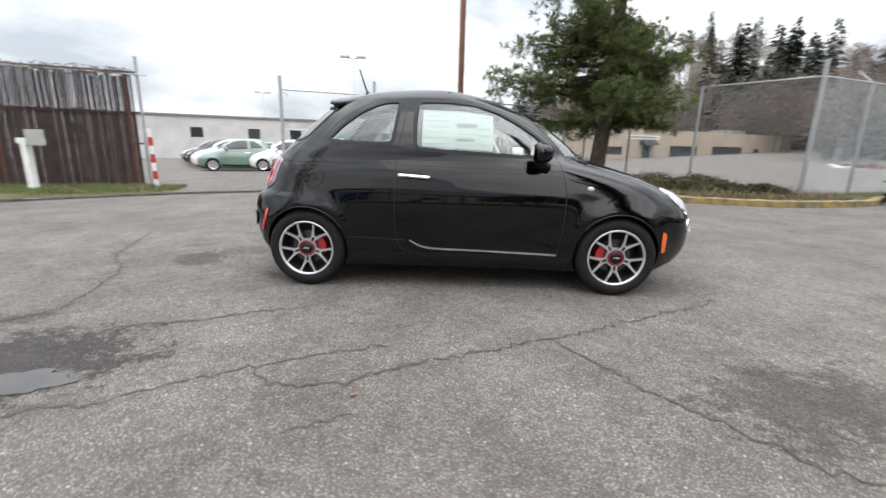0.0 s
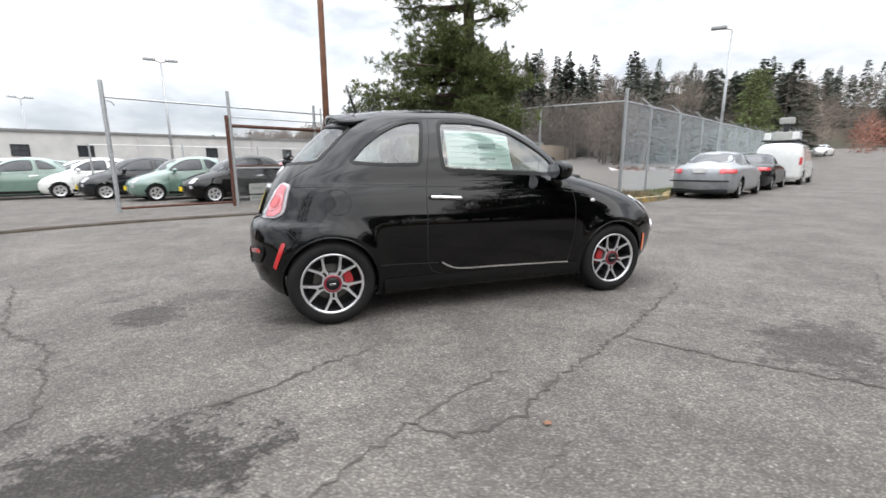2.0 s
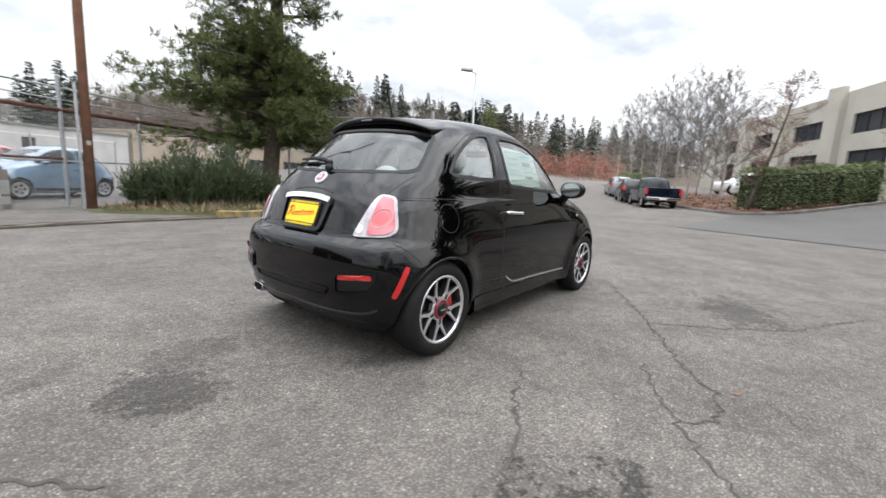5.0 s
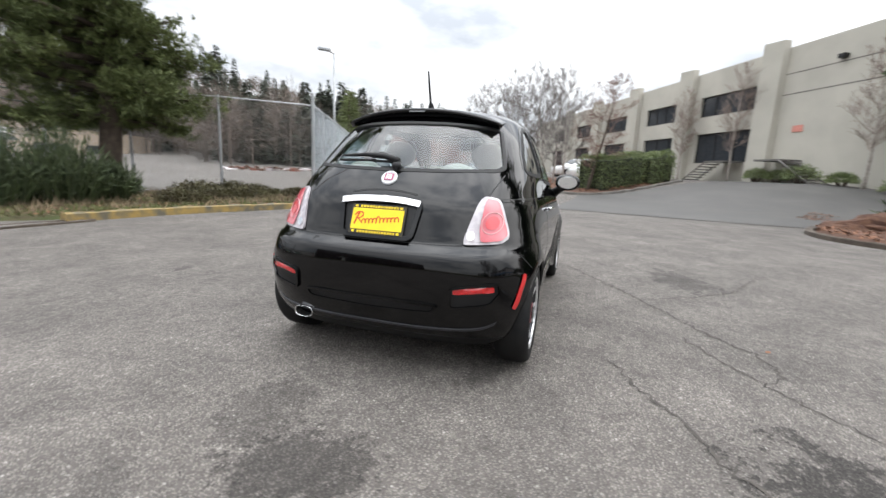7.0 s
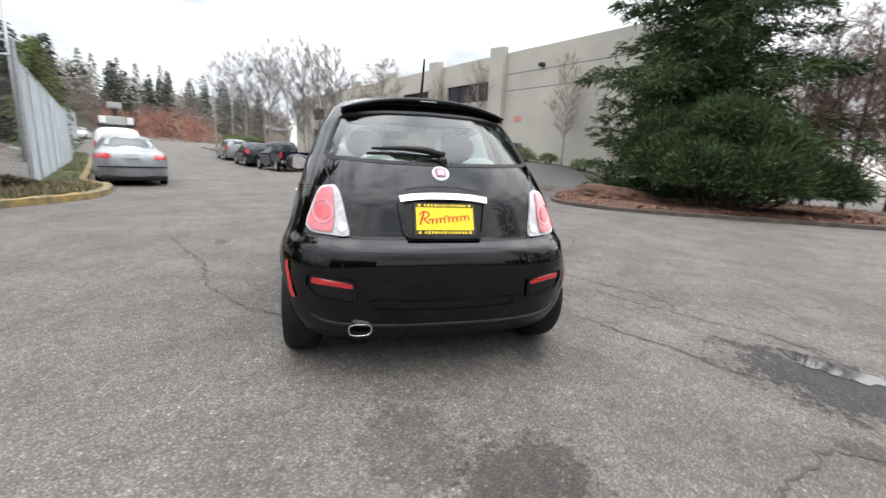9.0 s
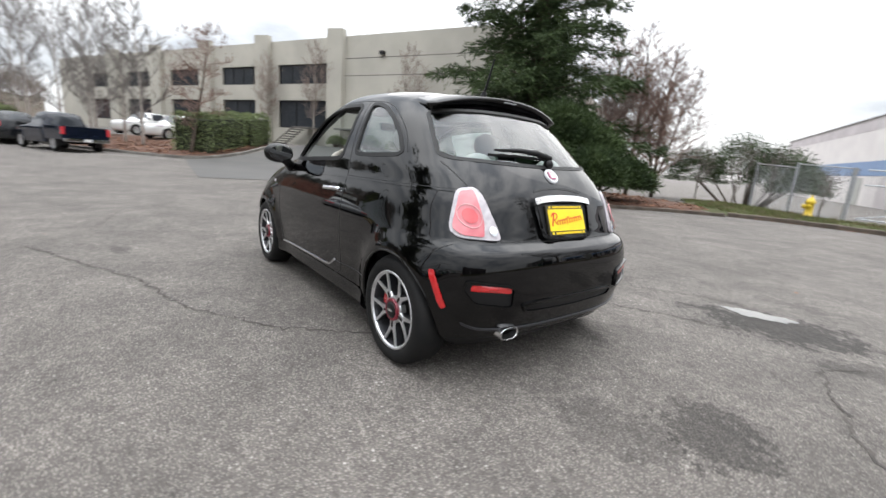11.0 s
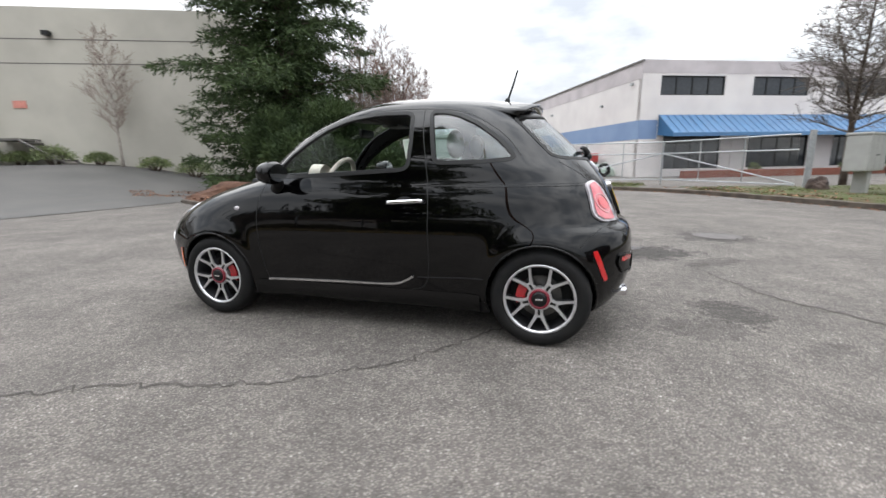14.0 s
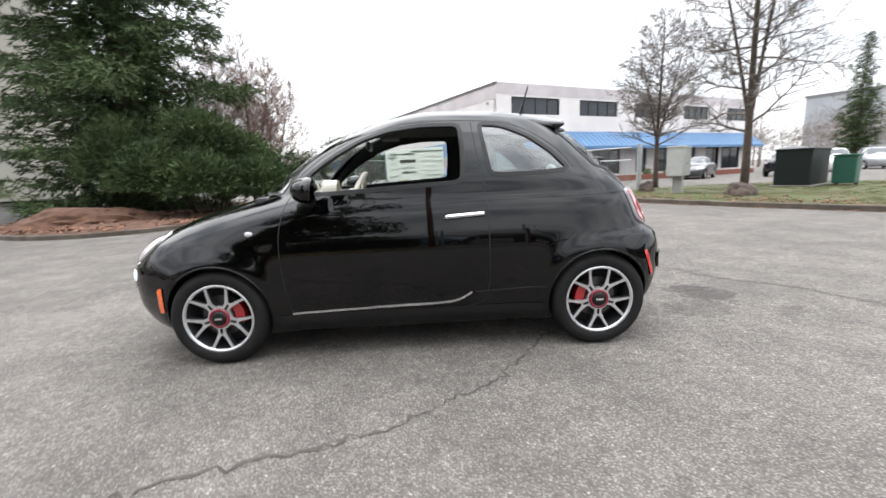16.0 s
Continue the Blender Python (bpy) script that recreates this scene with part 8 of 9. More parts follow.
turf("dead_leaves", "fallen brown leaves on the verge", VERGE, 2500, -0.07, 3, "mulch_chip", 0.10)
OFF = [(-4.2, -12.5), (-5.2, -11.2), (-6.3, -9.3), (-7.5, -7.1), (-8.7, -5.3), (-9.9, -3.5), (-10.9, -1.2), (-14, 1.0), (-17, -2.0), (-18.5, -8), (-16, -13), (-12.5, -14), (-8.5, -13.2)]
turf("grass", "mown green grass on the office verge", OFF, 42000, 0.055, 4, "grass_blade", 0.12)
turf("dead_leaves", "fallen brown leaves on the office verge", [(x * 0.985 + 0.1, y) for x, y in OFF[:8]] + [(-11.5, -2), (-10, -6), (-8, -9.5), (-6, -12)], 5200, -0.075, 5, "mulch_chip", 0.13)
edge = [np.array(p[:2], float) for p in kc]
side = [unit(np.array([b[1] - a[1], a[0] - b[0]])) for a, b in zip(edge[:-1], edge[1:])] + [np.array([0.0, 0.0])]
EDGE = [tuple(p + s * 0.42) for p, s in zip(edge, side)][:-1] + [tuple(p - s * 0.42) for p, s in zip(edge, side)][:-1][::-1]
turf("dead_leaves", "brown leaf litter washed up along the kerb", EDGE, 9000, -0.055, 13, "mulch_chip", 0.012)
FB = [(-8.9, 2.9), (-7.6, 4.3), (-6.6, 5.3), (-7.4, 7.2), (-9.5, 7.4), (-13, 5.4), (-14, 2.0), (-11, 1.6)]
turf("grass", "green grass tufts at the rusty fence", FB, 14000, 0.11, 6, "grass_blade", 0.03)
GV = [(1.9, -13.1), (0.6, -13.7), (-1.5, -13.8), (-3.2, -13.0), (-3.9, -13.9), (-2.2, -15.2), (0.4, -15.5), (2.2, -17.3), (4.2, -18.8), (5.4, -17.4), (4.0, -15)]
turf("grass", "green weeds by the gate", GV, 12000, 0.12, 7, "grass_blade", 0.10)
turf("dry_weeds", "dry weeds by the gate", GV, 1200, 0.16, 8, "dry_weed", 0.10)
FIRB = [(10.2, -7.0), (8.4, -6.25), (7.0, -6.3), (5.9, -7.2), (4.7, -9.1), (3.4, -11.3), (2.4, -12.7), (3.6, -14.5), (7.5, -15.8), (11.5, -14.6), (12.0, -12.5), (11.0, -9.5)]
turf("dead_leaves", "red-brown fallen leaves under the fir", FIRB, 9000, -0.09, 9, "mulch_chip", 0.13)
turf("dead_leaves", "red-brown leaves in the hedge bed", [tuple(st(a, b)[:2]) for a, b in ((40, -8.8), (30, -8.8), (22.2, -8.9), (18.9, -9.5), (18.6, -11.4), (20, -14.4), (30, -13), (40, -12.5))], 9000, -0.12, 10, "mulch_chip", 0.14)
turf("dead_leaves", "brown leaves blown on the drive", [(10, -9), (13, -7.6), (14.5, -8.6), (12, -10.5)], 1500, -0.06, 11, "mulch_chip", 0.01)
SV = [tuple(st(a, b)[:2]) for a, b in ((10.5, 2.5), (40, 2.5), (40, 3.5), (11, 3.4))]
turf("grass", "grass strip along the street fence", SV, 12000, 0.10, 12, "grass_blade", 0.06)


# ---- distance ----
def ridge(name, az0, az1, dist, h0, h1, seed, mat, label):
    n = 70
    V, F = [], []
    for i in range(n + 1):
        az = radians(az0 + (az1 - az0) * i / n)
        hh = h0 + (h1 - h0) * i / n + 0.9 * math.sin(i * 0.45 + seed) + 0.6 * math.sin(i * 1.3 + seed * 2)
        for d, z in ((dist - 45, -2), (dist - 20, hh * 0.45), (dist, hh * 0.85), (dist + 25, hh), (dist + 90, -3)):
            V.append((math.cos(az) * d, math.sin(az) * d, z))
    for i in range(n):
        for k in range(4):
            F.append((i * 5 + k, i * 5 + k + 1, i * 5 + k + 6, i * 5 + k + 5))
    ob = add_mesh(name, V, F, M[mat], smooth=True)
    return tagged(ob, label, "hill", kind="structure")


def far_woods(name, label, az0, az1, d0, d1, n, hmin, hmax, zf, seed, bare=False, mat="far_fir"):
    """Many distant trees in one mesh: ragged tiers of needle sprays, or rounded clouds of fine twigs for leafless ones."""
    rs = np.random.RandomState(seed)
    az = np.radians(rs.uniform(az0, az1, n))
    d = rs.uniform(d0, d1, n)
    H = rs.uniform(hmin, hmax, n)
    X, Y = np.cos(az) * d, np.sin(az) * d
    Z = np.array([zf(a, b) for a, b in zip(az, d)])
    k = 420 if not bare else 300
    if not bare:
        f = rs.uniform(0.05, 1, (n, k))
        an = rs.uniform(0, 6.283, (n, k))
        rad = (0.20 * (1 - f) ** 0.8 + 0.01) * H[:, None] * rs.uniform(0.2, 1.0, (n, k))
        P = np.stack([X[:, None] + np.cos(an) * rad * 0.35, Y[:, None] + np.sin(an) * rad * 0.35, Z[:, None] + f * H[:, None]], -1).reshape(-1, 3)
        D = np.stack([np.cos(an), np.sin(an), -0.25 + 0 * an], -1).reshape(-1, 3)
        V, F = sprays(P, D, (rad * 0.9 + 0.4).ravel(), 0.24 * float(np.mean(H)) / 14, rs, 1.2)
    else:
        q = unit(rs.normal(size=(n, k, 3))) * rs.uniform(0.1, 1, (n, k, 1)) ** 0.5
        wide = rs.uniform(0.20, 0.32, (n, 1)) * H[:, None]
        P = np.stack([X[:, None] + q[..., 0] * wide, Y[:, None] + q[..., 1] * wide, Z[:, None] + (0.60 + 0.36 * q[..., 2]) * H[:, None]], -1).reshape(-1, 3)
        D = (q + np.array([0, 0, 0.55]) + rs.normal(size=q.shape) * 0.35).reshape(-1, 3)
        V, F = sprays(P, D, (0.15 * H[:, None] * rs.uniform(0.4, 1, (n, k))).ravel(), 0.045 * d0 / 100, rs, 0)
    w = 0.14
    TV = np.stack([np.stack([X - w, Y, Z - 1], 1), np.stack([X + w, Y, Z - 1], 1), np.stack([X + 0.02, Y, Z + H * 0.9], 1), np.stack([X - 0.02, Y, Z + H * 0.9], 1)], 1).reshape(-1, 3)
    TF = np.arange(4 * n).reshape(n, 4)
    ob = fast_mesh(name, np.concatenate([V, TV]), np.concatenate([F, TF + len(V)]), M[mat])
    return tagged(ob, label, "woods", kind="stuff")


ridge("hillside", 6, 64, 140, 8, 31, 1, "hill", "wooded hillside beyond the street")
ridge("hillside", 62, 97, 135, 20, 2, 2, "hill", "low wooded hill behind the yard")
hz = lambda a, d: max(0, (8.0 + 23.0 * (math.degrees(a) - 6) / 58) * min(1, (d - 95) / 60))
hy = lambda a, d: max(0, 20.0 - 18 * (math.degrees(a) - 62) / 35) * max(0, min(1, (d - 90) / 60))
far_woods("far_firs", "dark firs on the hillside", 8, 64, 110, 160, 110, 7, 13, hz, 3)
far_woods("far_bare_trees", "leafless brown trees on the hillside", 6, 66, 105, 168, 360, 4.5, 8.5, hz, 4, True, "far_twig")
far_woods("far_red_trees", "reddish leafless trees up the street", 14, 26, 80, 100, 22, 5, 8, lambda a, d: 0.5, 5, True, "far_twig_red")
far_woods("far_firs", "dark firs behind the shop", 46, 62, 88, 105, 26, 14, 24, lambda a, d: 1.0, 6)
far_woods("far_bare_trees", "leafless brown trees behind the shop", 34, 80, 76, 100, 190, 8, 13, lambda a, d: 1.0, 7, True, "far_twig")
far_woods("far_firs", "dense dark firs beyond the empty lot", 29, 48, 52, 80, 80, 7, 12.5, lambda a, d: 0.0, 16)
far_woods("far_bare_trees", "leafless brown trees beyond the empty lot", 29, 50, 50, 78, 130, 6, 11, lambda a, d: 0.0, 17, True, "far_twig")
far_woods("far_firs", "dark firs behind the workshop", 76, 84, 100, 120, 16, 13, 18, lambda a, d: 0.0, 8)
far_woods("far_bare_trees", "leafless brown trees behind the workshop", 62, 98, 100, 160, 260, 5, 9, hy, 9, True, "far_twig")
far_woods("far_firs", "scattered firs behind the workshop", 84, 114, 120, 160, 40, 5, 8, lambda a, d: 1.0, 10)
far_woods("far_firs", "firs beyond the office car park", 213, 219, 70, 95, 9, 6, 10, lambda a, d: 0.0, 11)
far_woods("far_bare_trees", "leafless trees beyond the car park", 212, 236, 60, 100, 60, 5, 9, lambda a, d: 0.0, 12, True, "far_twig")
fir_tree(-42, -37, 12.3, 2.2, 31, "tall narrow dark conifer beyond the office car park", density=0.3, needle=0.28)
q = st(33.5, 4.4)
fir_tree(q.x, q.y, 7.0, 2.0, 32, "bushy green conifer beside the street fence", density=0.35, mat="pine", needle=0.24)
q = st(37.0, 4.6)
fir_tree(q.x, q.y, 7.6, 2.1, 33, "bushy green conifer beside the street fence", density=0.35, mat="pine", needle=0.24)


# ---- street furniture and small things ----
def crack(points, width, seed):
    """A jagged open crack: a thin dark, uneven strip lying in the asphalt."""
    rng_ = random.Random(seed)
    P = []
    for i in range(len(points) - 1):
        a, b = Vector((*points[i], 0)), Vector((*points[i + 1], 0))
        L = (b - a).length
        n = max(2, int(L / 0.035))
        t = (b - a) / L
        s = Vector((-t.y, t.x, 0))
        for k in range(n):
            P.append(a + (b - a) * (k / n) + s * rng_.gauss(0, 0.017))
    P.append(Vector((*points[-1], 0)))
    V, F = [], []
    for i, p in enumerate(P):
        t = (P[min(i + 1, len(P) - 1)] - P[max(0, i - 1)]).normalized()
        s = Vector((-t.y, t.x, 0))
        e = min(1, i / 5, (len(P) - 1 - i) / 5) * 0.9 + 0.1
        w = width * 0.55 * e * rng_.uniform(0.15, 1.5) ** 1.3
        w2 = width * 0.55 * e * rng_.uniform(0.15, 1.5) ** 1.3
        V += [(*(p - s * w)[:2], 0.0035), (*(p + s * w2)[:2], 0.0035)]
    for i in range(len(P) - 1):
        F.append((2 * i, 2 * i + 1, 2 * i + 3, 2 * i + 2))
    ob = add_mesh("asphalt_crack", V, F, M["crack"])
    return tagged(ob, "jagged dark crack in the asphalt", "crack", "asphalt cracks", "structure")


M["crack"] = pbr("open_crack", (0.075, 0.066, 0.058), (0.045, 0.04, 0.036), rough=1.0, scale=12)
for k, (w, pts) in enumerate((
        (0.011, [(-3.9, 1.3), (-3.75, 1.0), (-3.23, -0.19), (-2.93, -0.46), (-2.76, -0.72), (-2.60, -1.15), (-2.52, -1.45), (-2.70, -1.75)]),
        (0.011, [(-2.04, -1.86), (-1.88, -1.64), (-1.5, -1.52), (-1.34, -1.41), (-1.05, -1.28), (-0.93, -1.22)]),
        (0.010, [(-1.9, -2.52), (-1.52, -2.43), (-1.39, -2.34), (-1.2, -2.2), (-1.0, -2.08), (-0.6, -1.86), (-0.3, -1.75)]),
        (0.012, [(-0.97, -2.07), (-0.81, -2.18), (-0.6, -2.19), (-0.42, -2.09), (-0.17, -1.95), (0.17, -1.78), (0.56, -1.6), (0.99, -1.34), (1.45, -1.09), (1.95, -0.8)]),
        (0.010, [(0.56, -1.61), (0.71, -1.84), (0.84, -2.07), (1.1, -2.34), (1.3, -2.55), (1.7, -2.75), (2.3, -3.1)]),
        (0.007, [(-0.70, -2.54), (-0.5, -2.45), (-0.36, -2.38)]),
        (0.011, [(2.4, 2.6), (1.75, 2.28), (1.3, 2.02), (0.82, 1.76), (0.39, 1.66), (0.15, 1.58), (-0.18, 1.37), (-0.5, 1.14), (-0.8, 0.72), (-0.95, 0.5)]),
        (0.007, [(4.3, -1.0), (4.0, -1.2), (2.9, -1.8), (2.36, -2.15), (1.75, -2.52)]),
        (0.008, [(3.0, 2.2), (3.4, 2.08), (4.4, 1.93), (5.2, 1.3), (6.4, 0.9)]), (0.007, [(2.9, 0.95), (3.3, 1.2), (4.24, 1.62)]),
        )):
    crack(pts, w * 1.45, 200 + k)


def puddle(x, y, rx, ry, deg, seed):
    rng_ = random.Random(seed)
    n = 60
    ph = [rng_.uniform(0, 6.28) for _ in range(5)]
    V = [(x, y, 0.005)]
    c, s = math.cos(radians(deg)), math.sin(radians(deg))
    for i in range(n):
        t = 2 * math.pi * i / n
        k = 1 + 0.14 * math.sin(2 * t + ph[0]) + 0.10 * math.sin(3 * t + ph[1]) + 0.09 * math.sin(5 * t + ph[2]) + 0.08 * math.sin(9 * t + ph[3]) + 0.05 * math.sin(17 * t + ph[4])
        px, py = rx * k * math.cos(t), ry * k * math.sin(t)
        V.append((x + c * px - s * py, y + s * px + c * py, 0.005))
    F = [(0, 1 + i, 1 + (i + 1) % n) for i in range(n)]
    ob = add_mesh("puddle", V, F, M["water"])
    return tagged(ob, "shallow rain puddle reflecting the sky", "puddle", kind="structure")


M["water"] = pbr("shallow_water", (0.032, 0.031, 0.029), (0.022, 0.021, 0.02), rough=0.03, spec=0.6, scale=4)
puddle(-1.93, -2.30, 0.22, 0.12, 17, 3)


def utility_pole():
    x, y = -0.25, 10.75
    t = empty("utility_pole", x, y, -0.1)
    tagged(t, "tall reddish-brown utility pole on the verge", "pole")
    add_mesh("shaft", *tube([(0, 0, -0.2), (0.03, 0.0, 6), (0.08, 0, 14)], [0.105, 0.09, 0.07], 14), M["pole_wood"], t, smooth=True)
    part("conduit", box_bm(-0.18, -0.05, 0, -0.13, 0.0, 2.9), M["steel"], t)
    part("pole_tag", box_bm(-0.04, -0.148, 1.5, 0.04, -0.136, 1.6), M["steel"], t)
    return t


def lamp_post(x, y, h, heads, label, rz=0):
    t = empty("street_lamp", x, y, ground_z((x, y)), rz)
    tagged(t, label, "street lamp")
    add_mesh("pole", *tube([(0, 0, -0.1), (0, 0, h)], [0.10, 0.06], 10), M["steel"], t, smooth=True)
    part("base_plate", box_bm(-0.2, -0.2, -0.05, 0.2, 0.2, 0.06, 0.01), M["kerb"], t)
    for s in heads:
        add_mesh("arm", *tube([(0, 0, h - 0.05), (s * 0.5, 0, h + 0.1)], 0.04, 6), M["steel_dull"], t)
        bm = box_bm(s * 0.35 - 0.05, -0.2, h + 0.05, s * 0.35 + s * 0.75 + 0.05, 0.2, h + 0.25, 0.05) if s > 0 else box_bm(s * 0.35 + s * 0.75 - 0.05, -0.2, h + 0.05, s * 0.35 + 0.05, 0.2, h + 0.25, 0.05)
        part("lamp_head", bm, M["steel"], t)
    return t


M["steel_dull"] = pbr("weathered_brown_steel", (0.27, 0.20, 0.15), (0.22, 0.16, 0.12), rough=0.7, scale=3)
utility_pole()
lamp_post(24.7, 17.0, 9.1, (1,), "tall street lamp beyond the wire fence", 140)
lamp_post(-10.4, 36.4, 9.0, (1, -1), "tall twin-headed lamp in the yard", 10)
lamp_post(-31, 62, 9.0, (1, -1), "tall twin-headed lamp behind the workshop", 20)

# red and white striped guard post at the yard entrance
t = empty("guard_post", -8.35, 7.3, -0.1)
tagged(t, "leaning red and white striped steel guard post", "post")
z = 0.0
for k in range(7):
    add_mesh("stripe", *tube([(0, -0.02 * z, z), (0, -0.02 * (z + 0.22), z + 0.22)], 0.055, 12), M["red_paint" if k % 2 else "white_paint"], t)
    z += 0.22

t = empty("meter_post", -9.75, 5.3, -0.02)
tagged(t, "white painted post with a bracket and a blank pale panel", "post")
part("shaft", box_bm(-0.07, -0.07, -0.1, 0.07, 0.07, 1.12, 0.01), M["white_paint"], t)
part("bracket", box_bm(-0.16, -0.06, 1.02, 0.42, 0.06, 1.14, 0.01), M["white_paint"], t)
part("panel", box_bm(0.10, -0.09, 0.98, 0.52, -0.05, 1.32, 0.008), M["mailbox"], t)
part("foot", box_bm(-0.22, -0.22, -0.1, 0.22, 0.22, 0.02, 0.02), M["kerb"], t)

# blank notice board and boards behind the wire
t = empty("notice_board", *st(2.7, 10.75)[:2], -0.1, STREET)
tagged(t, "weathered grey board with faded lines fixed to the wire fence", "sign")
part("board", box_bm(-0.65, -0.02, 0.32, 0.50, 0.02, 0.62), M["mailbox"], t)
part("board", box_bm(-0.65, -0.02, 0.10, 0.50, 0.02, 0.26), M["mailbox"], t)
part("post", box_bm(0.38, 0.02, 0.0, 0.52, 0.07, 0.85), M["wood"], t)
for x0, x1, z0 in ((-0.6, -0.25, 0.45), (-0.15, 0.35, 0.45), (-0.6, -0.2, 0.17), (-0.1, 0.3, 0.17)):
    part("lettering", box_bm(x0, -0.026, z0, x1, -0.021, z0 + 0.05), M["print"], t)

# cluster mailbox
t = empty("cluster_mailbox", -8.15, -10.0, 0.12, STREET + 24)
tagged(t, "pale grey cluster mailbox on a broad pedestal", "mailbox")
part("pedestal", box_bm(-0.14, -0.14, -0.05, 0.14, 0.14, 0.56, 0.02), M["mailbox"], t)
part("cabinet", box_bm(-0.64, -0.23, 0.56, 0.64, 0.23, 1.42, 0.03), M["mailbox"], t)
for i in range(3):
    for j in range(5):
        part("mailbox_door", box_bm(-0.60 + i * 0.405, 0.225, 0.61 + j * 0.155, -0.60 + i * 0.405 + 0.375, 0.238, 0.61 + j * 0.155 + 0.138, 0.004), M["mailbox"], t)
part("slot", box_bm(-0.1, 0.236, 0.93, 0.16, 0.243, 0.955), M["plastic"], t)
part("cap", box_bm(-0.66, -0.25, 1.41, 0.66, 0.25, 1.47, 0.02), M["mailbox"], t)


def boulder(x, y, r, h, seed, label):
    bm = bmesh.new()
    bmesh.ops.create_icosphere(bm, subdivisions=4, radius=1.0)
    for v in bm.verts:
        n = noise.noise(v.co * 1.3 + Vector((seed, 0, 0))) * 0.35 + noise.noise(v.co * 3.7 + Vector((0, seed, 0))) * 0.12
        v.co = Vector((v.co.x * r * (1 + n), v.co.y * r * 0.8 * (1 + n), max(-0.12, v.co.z * h * (1 + n))))
    ob = part("boulder", bm, M["stone"], smooth=False)
    ob.matrix_basis = pose(x, y, ground_z((x, y)) + 0.14, 0, 0, seed * 40)
    return tagged(ob, label, "rock")


boulder(-8.8, -8.2, 0.46, 0.40, 2, "reddish-brown boulder on the verge among dead leaves")
boulder(-8.0, -11.6, 0.30, 0.34, 3, "rounded grey boulder beside the gate post")
boulder(-13.2, -6.8, 0.35, 0.32, 4, "dark boulder on the grass verge")
boulder(-13.6, -5.5, 0.42, 0.26, 5, "low grey boulder on the grass verge")

t = empty("utility_cabinet", -13.3, -11.2, 0.13, 33)
tagged(t, "dark green utility cabinet on a concrete pad", "cabinet")
part("pad", box_bm(-1.1, -0.6, -0.06, 1.1, 0.6, 0.06, 0.02), M["kerb"], t)
part("case", box_bm(-1.0, -0.5, 0.06, 1.0, 0.5, 1.22, 0.03), M["cabinet_green"], t)
part("lid", box_bm(-1.03, -0.53, 1.20, 1.03, 0.53, 1.27, 0.02), M["cabinet_green"], t)
part("door_gap", box_bm(-0.006, 0.497, 0.1, 0.006, 0.503, 1.18), M["gap"], t)
t = empty("refuse_bin", -14.1, -10.4, 0.13, 33)
tagged(t, "green plastic wheeled bin beside the cabinet", "bin")
part("body", box_bm(-0.28, -0.3, 0.08, 0.28, 0.3, 0.95, 0.04), M["door_green"], t)
part("lid", box_bm(-0.31, -0.33, 0.95, 0.31, 0.33, 1.02, 0.02), M["door_green"], t)
for s in (-1, 1):
    V, F = lathe([(0.1, s * 0.22), (0.1, s * 0.28), (0.02, s * 0.28)], 16, centre=(-0.2, 0, 0.1))
    add_mesh("wheel", V, F, M["rubber"], t)


t = empty("fire_hydrant", 0.85, -16.4, 0.10)
tagged(t, "yellow fire hydrant on the weedy verge", "hydrant")
V, F = lathe([(0.16, 0), (0.16, 0.05), (0.11, 0.06), (0.11, 0.42), (0.14, 0.44), (0.14, 0.50), (0.11, 0.54), (0.05, 0.64), (0.03, 0.66), (0.03, 0.72), (0.001, 0.72)], 20, axis="z")
add_mesh("barrel", V, F, M["hydrant"], t, smooth=True)
for s in (-1, 1):
    V, F = lathe([(0.06, s * 0.08), (0.06, s * 0.20), (0.02, s * 0.22), (0.001, s * 0.22)], 12, centre=(0, 0, 0.36))
    add_mesh("outlet", V, F, M["hydrant"], t)
V, F = lathe([(0.075, 0.08), (0.075, 0.19), (0.001, 0.21)], 12, axis="x", centre=(0, 0, 0.33))
add_mesh("outlet", V, F, M["hydrant"], t)


def heap(name, x, y, rx, ry, h, mat, label, seed, cat):
    bm = bmesh.new()
    bmesh.ops.create_icosphere(bm, subdivisions=4, radius=1.0)
    for v in bm.verts:
        n = noise.noise(v.co * 1.7 + Vector((seed, 2, 0))) * 0.4 + abs(noise.noise(v.co * 4.1 + Vector((0, seed, 0)))) * 0.25
        v.co = Vector((v.co.x * rx * (1 + n), v.co.y * ry * (1 + n), max(0, v.co.z * h * (1 + n))))
    ob = part(name, bm, M[mat], smooth=False)
    ob.matrix_basis = pose(x, y, 0.0, 0, 0, seed * 30)
    return tagged(ob, label, cat)


q = st(-13.5, -24.6)
heap("tarpaulin", q.x, q.y, 0.9, 0.7, 1.3, "tarp_blue", "crumpled blue tarpaulin over stored goods at the wall", 3, "tarpaulin")
q = st(-13.4, -22.8)
heap("tarpaulin", q.x, q.y, 1.2, 0.6, 0.9, "paper", "crumpled white sheeting over stored goods at the wall", 5, "tarpaulin")
q = st(-13.5, -23.8)
t = empty("crate", q.x, q.y, 0.0, STREET)
tagged(t, "rusty red crate among the stored goods", "crate")
part("body", box_bm(-0.4, -0.5, 0.9, 0.4, 0.5, 1.45, 0.02), M["red_paint"], t)
part("stand", box_bm(-0.38, -0.45, 0.0, 0.38, 0.45, 0.9, 0.02), M["wood"], t)
q = st(-13.4, -21.6)
t = empty("spare_tyre", q.x, q.y, 0.42, STREET)
tagged(t, "large dark tyre leaning at the wall", "tyre")
V, F = lathe([(0.22, 0), (0.25, -0.10), (0.38, -0.11), (0.42, -0.06), (0.42, 0.06), (0.38, 0.11), (0.25, 0.10)], 28, axis="y", closed=True)
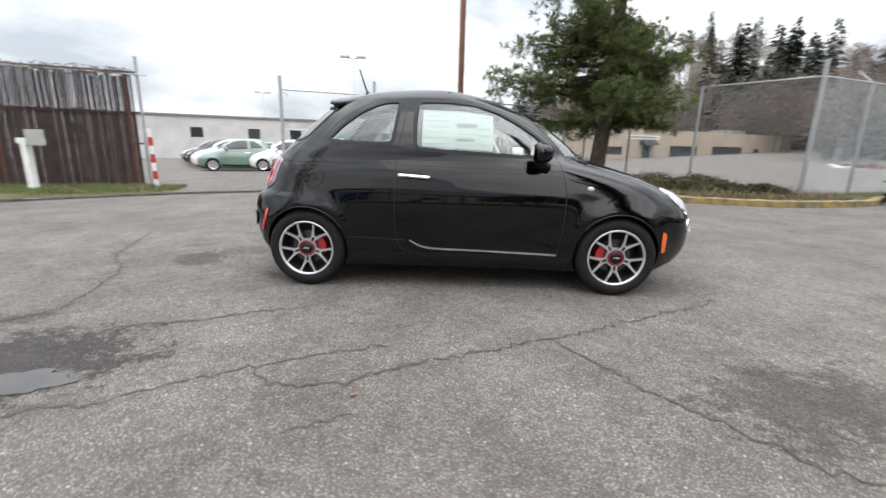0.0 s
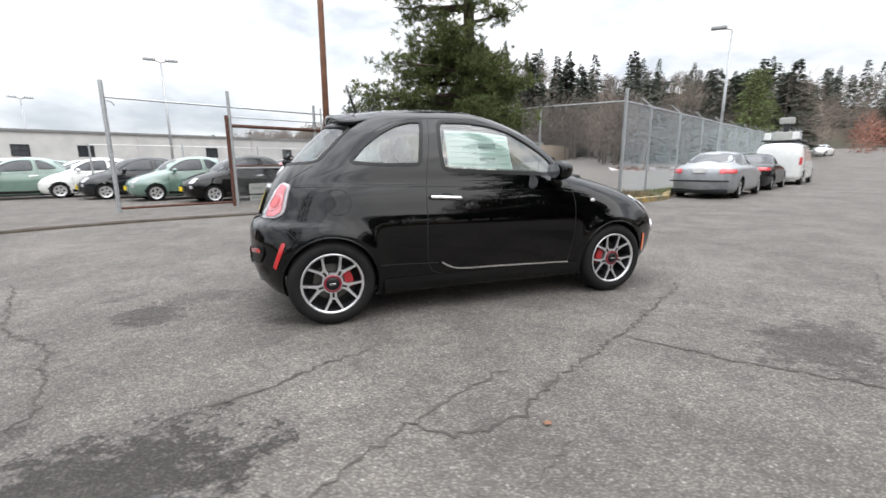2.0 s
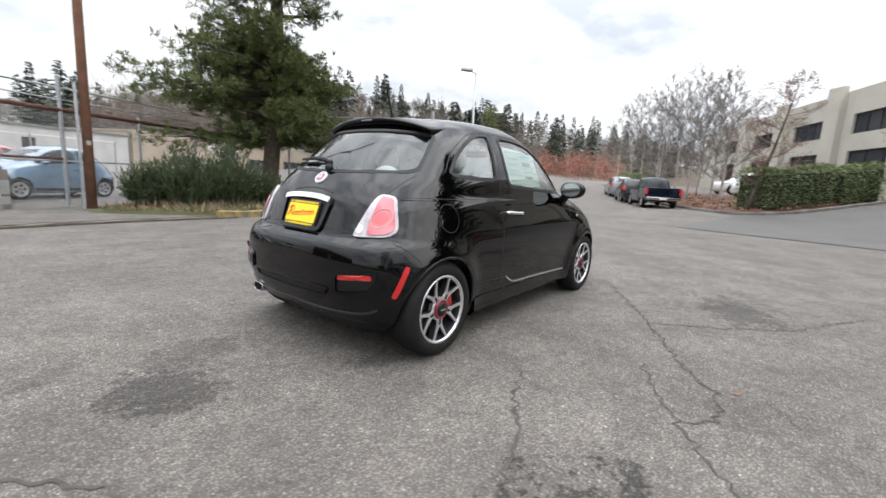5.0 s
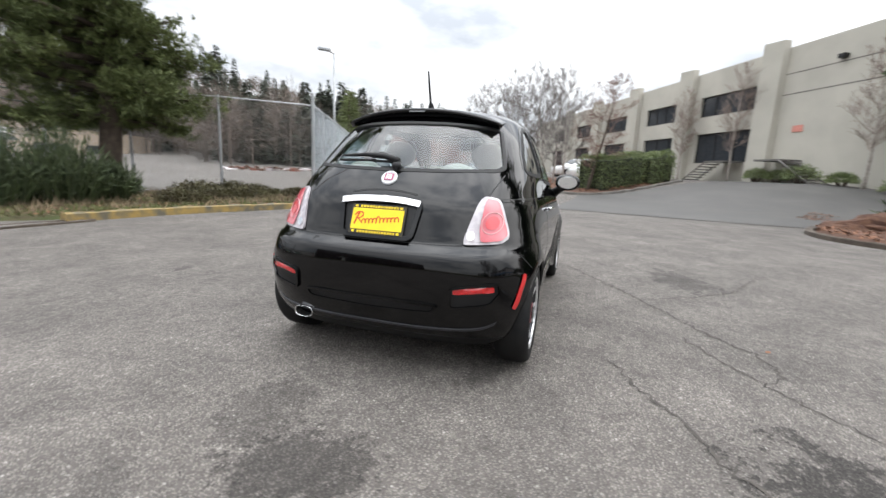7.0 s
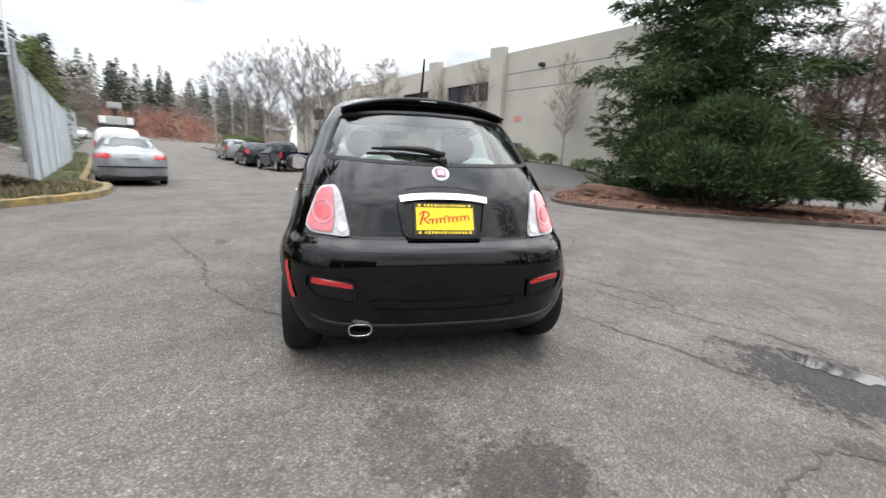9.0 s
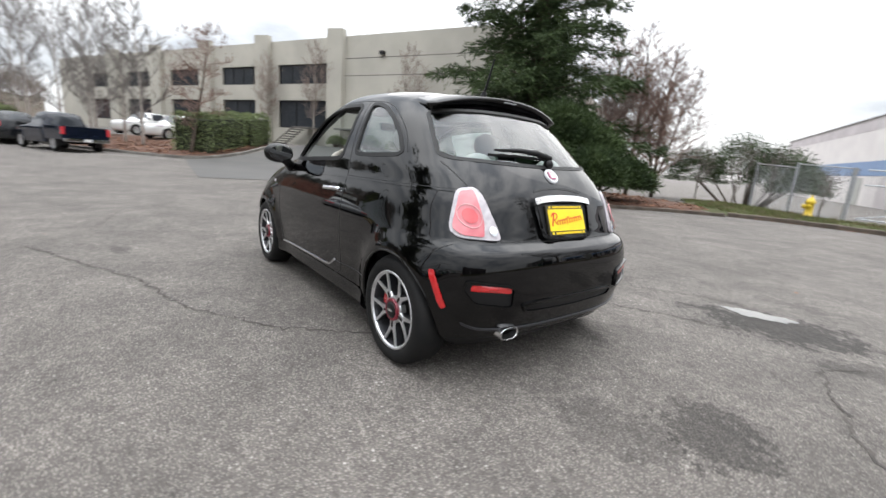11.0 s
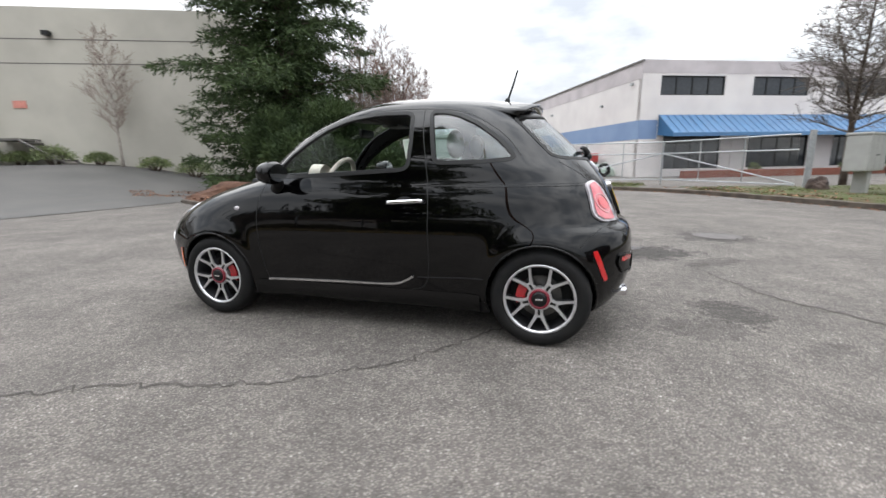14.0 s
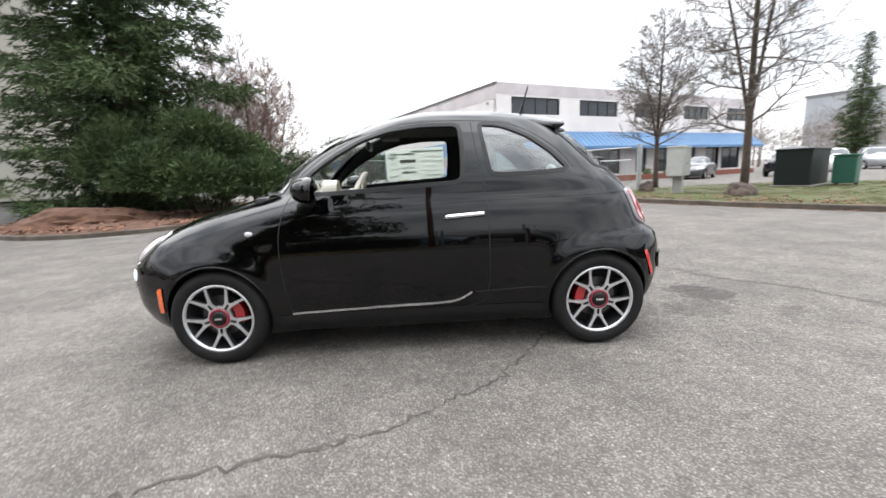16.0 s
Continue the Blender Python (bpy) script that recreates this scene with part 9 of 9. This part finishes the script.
add_mesh("tyre_ring", V, F, M["rubber"], t, smooth=True)
q = st(-17.2, -17.6)
t = empty("low_brick_wall", q.x, q.y, 0.0, STREET)
tagged(t, "low red brick planter wall in front of the office", "planter")
part("wall", box_bm(-22, -0.15, -0.1, 1.5, 0.15, 0.38, 0.02), M["brick_red"], t)
for i, (a, h) in enumerate(((-20.4, 0.7), (-26.3, 0.75), (-28.6, 0.6))):
    q = st(a, -18.0)
    leafy("shrub", "small green shrub in front of the office", "bush", [(q.x, q.y, h * 0.5)], [(0.3, 0.3, h * 0.6)], 500, 0.09, "hedge_leaf", 300 + i)

M["iron"] = pbr("cast_iron", (0.10, 0.09, 0.085), (0.07, 0.062, 0.058), rough=0.7, scale=9)
# manhole cover and a few stray leaves
V, F = lathe([(0.30, 0.004), (0.30, 0.007), (0.27, 0.007), (0.27, 0.004), (0.25, 0.004), (0.25, 0.008), (0.001, 0.008)], 32, axis="z", centre=(-3.25, -3.45, 0))
tagged(add_mesh("manhole_cover", V, F, M["iron"]), "round iron manhole cover set in the asphalt", "manhole cover")
rs = np.random.RandomState(77)
for x, y in ((-0.43, -2.26), (-1.9, -3.6), (2.9, 2.5), (1.3, -3.4), (2.6, 3.6), (-3.4, 2.3)):
    V, F = sprays(np.array([[x, y, 0.008]]), np.array([[1.0, 0.6, 0.1]]), 0.055, 0.018, rs, 1.5)
    lf = fast_mesh("fallen_leaf", V, F, M["mulch_chip"])
    tagged(lf, "small curled brown leaf lying on the asphalt", "leaf", "stray leaves")

heap("mulch_mound", 9.0, -8.3, 1.7, 1.1, 0.5, "mulch", "heap of red-brown bark mulch beside the drive", 7, "mulch")


def rubble(label, n, seed, mat):
    """Broken building rubble strewn along the far edge of the empty lot, in one mesh."""
    rs = np.random.RandomState(seed)
    V, F = [], []
    for i in range(n):
        az, d = radians(rs.uniform(30, 47)), rs.uniform(41, 47)
        c = np.array([d * math.cos(az), d * math.sin(az), 0.0])
        r = rs.uniform(0.12, 0.55)
        o = len(V)
        for sx, sy, sz in [(i, j, k) for i in (-1, 1) for j in (-1, 1) for k in (0, 1)]:
            V.append(tuple(c + np.array([sx * r, sy * r * 0.7, -0.1 + sz * r * 1.3]) + rs.normal(size=3) * r * 0.25))
        F += [tuple(o + k for k in q) for q in ((0, 1, 3, 2), (4, 6, 7, 5), (0, 4, 5, 1), (2, 3, 7, 6), (0, 2, 6, 4), (1, 5, 7, 3))]
    return tagged(add_mesh("rubble", V, F, M[mat]), label, "rubble", kind="stuff")


rubble("pale concrete rubble at the edge of the empty lot", 70, 8, "wall_band")
rubble("broken red brick rubble at the edge of the empty lot", 90, 9, "brick_red")
rubble("brown earth clods at the edge of the empty lot", 120, 10, "mulch")
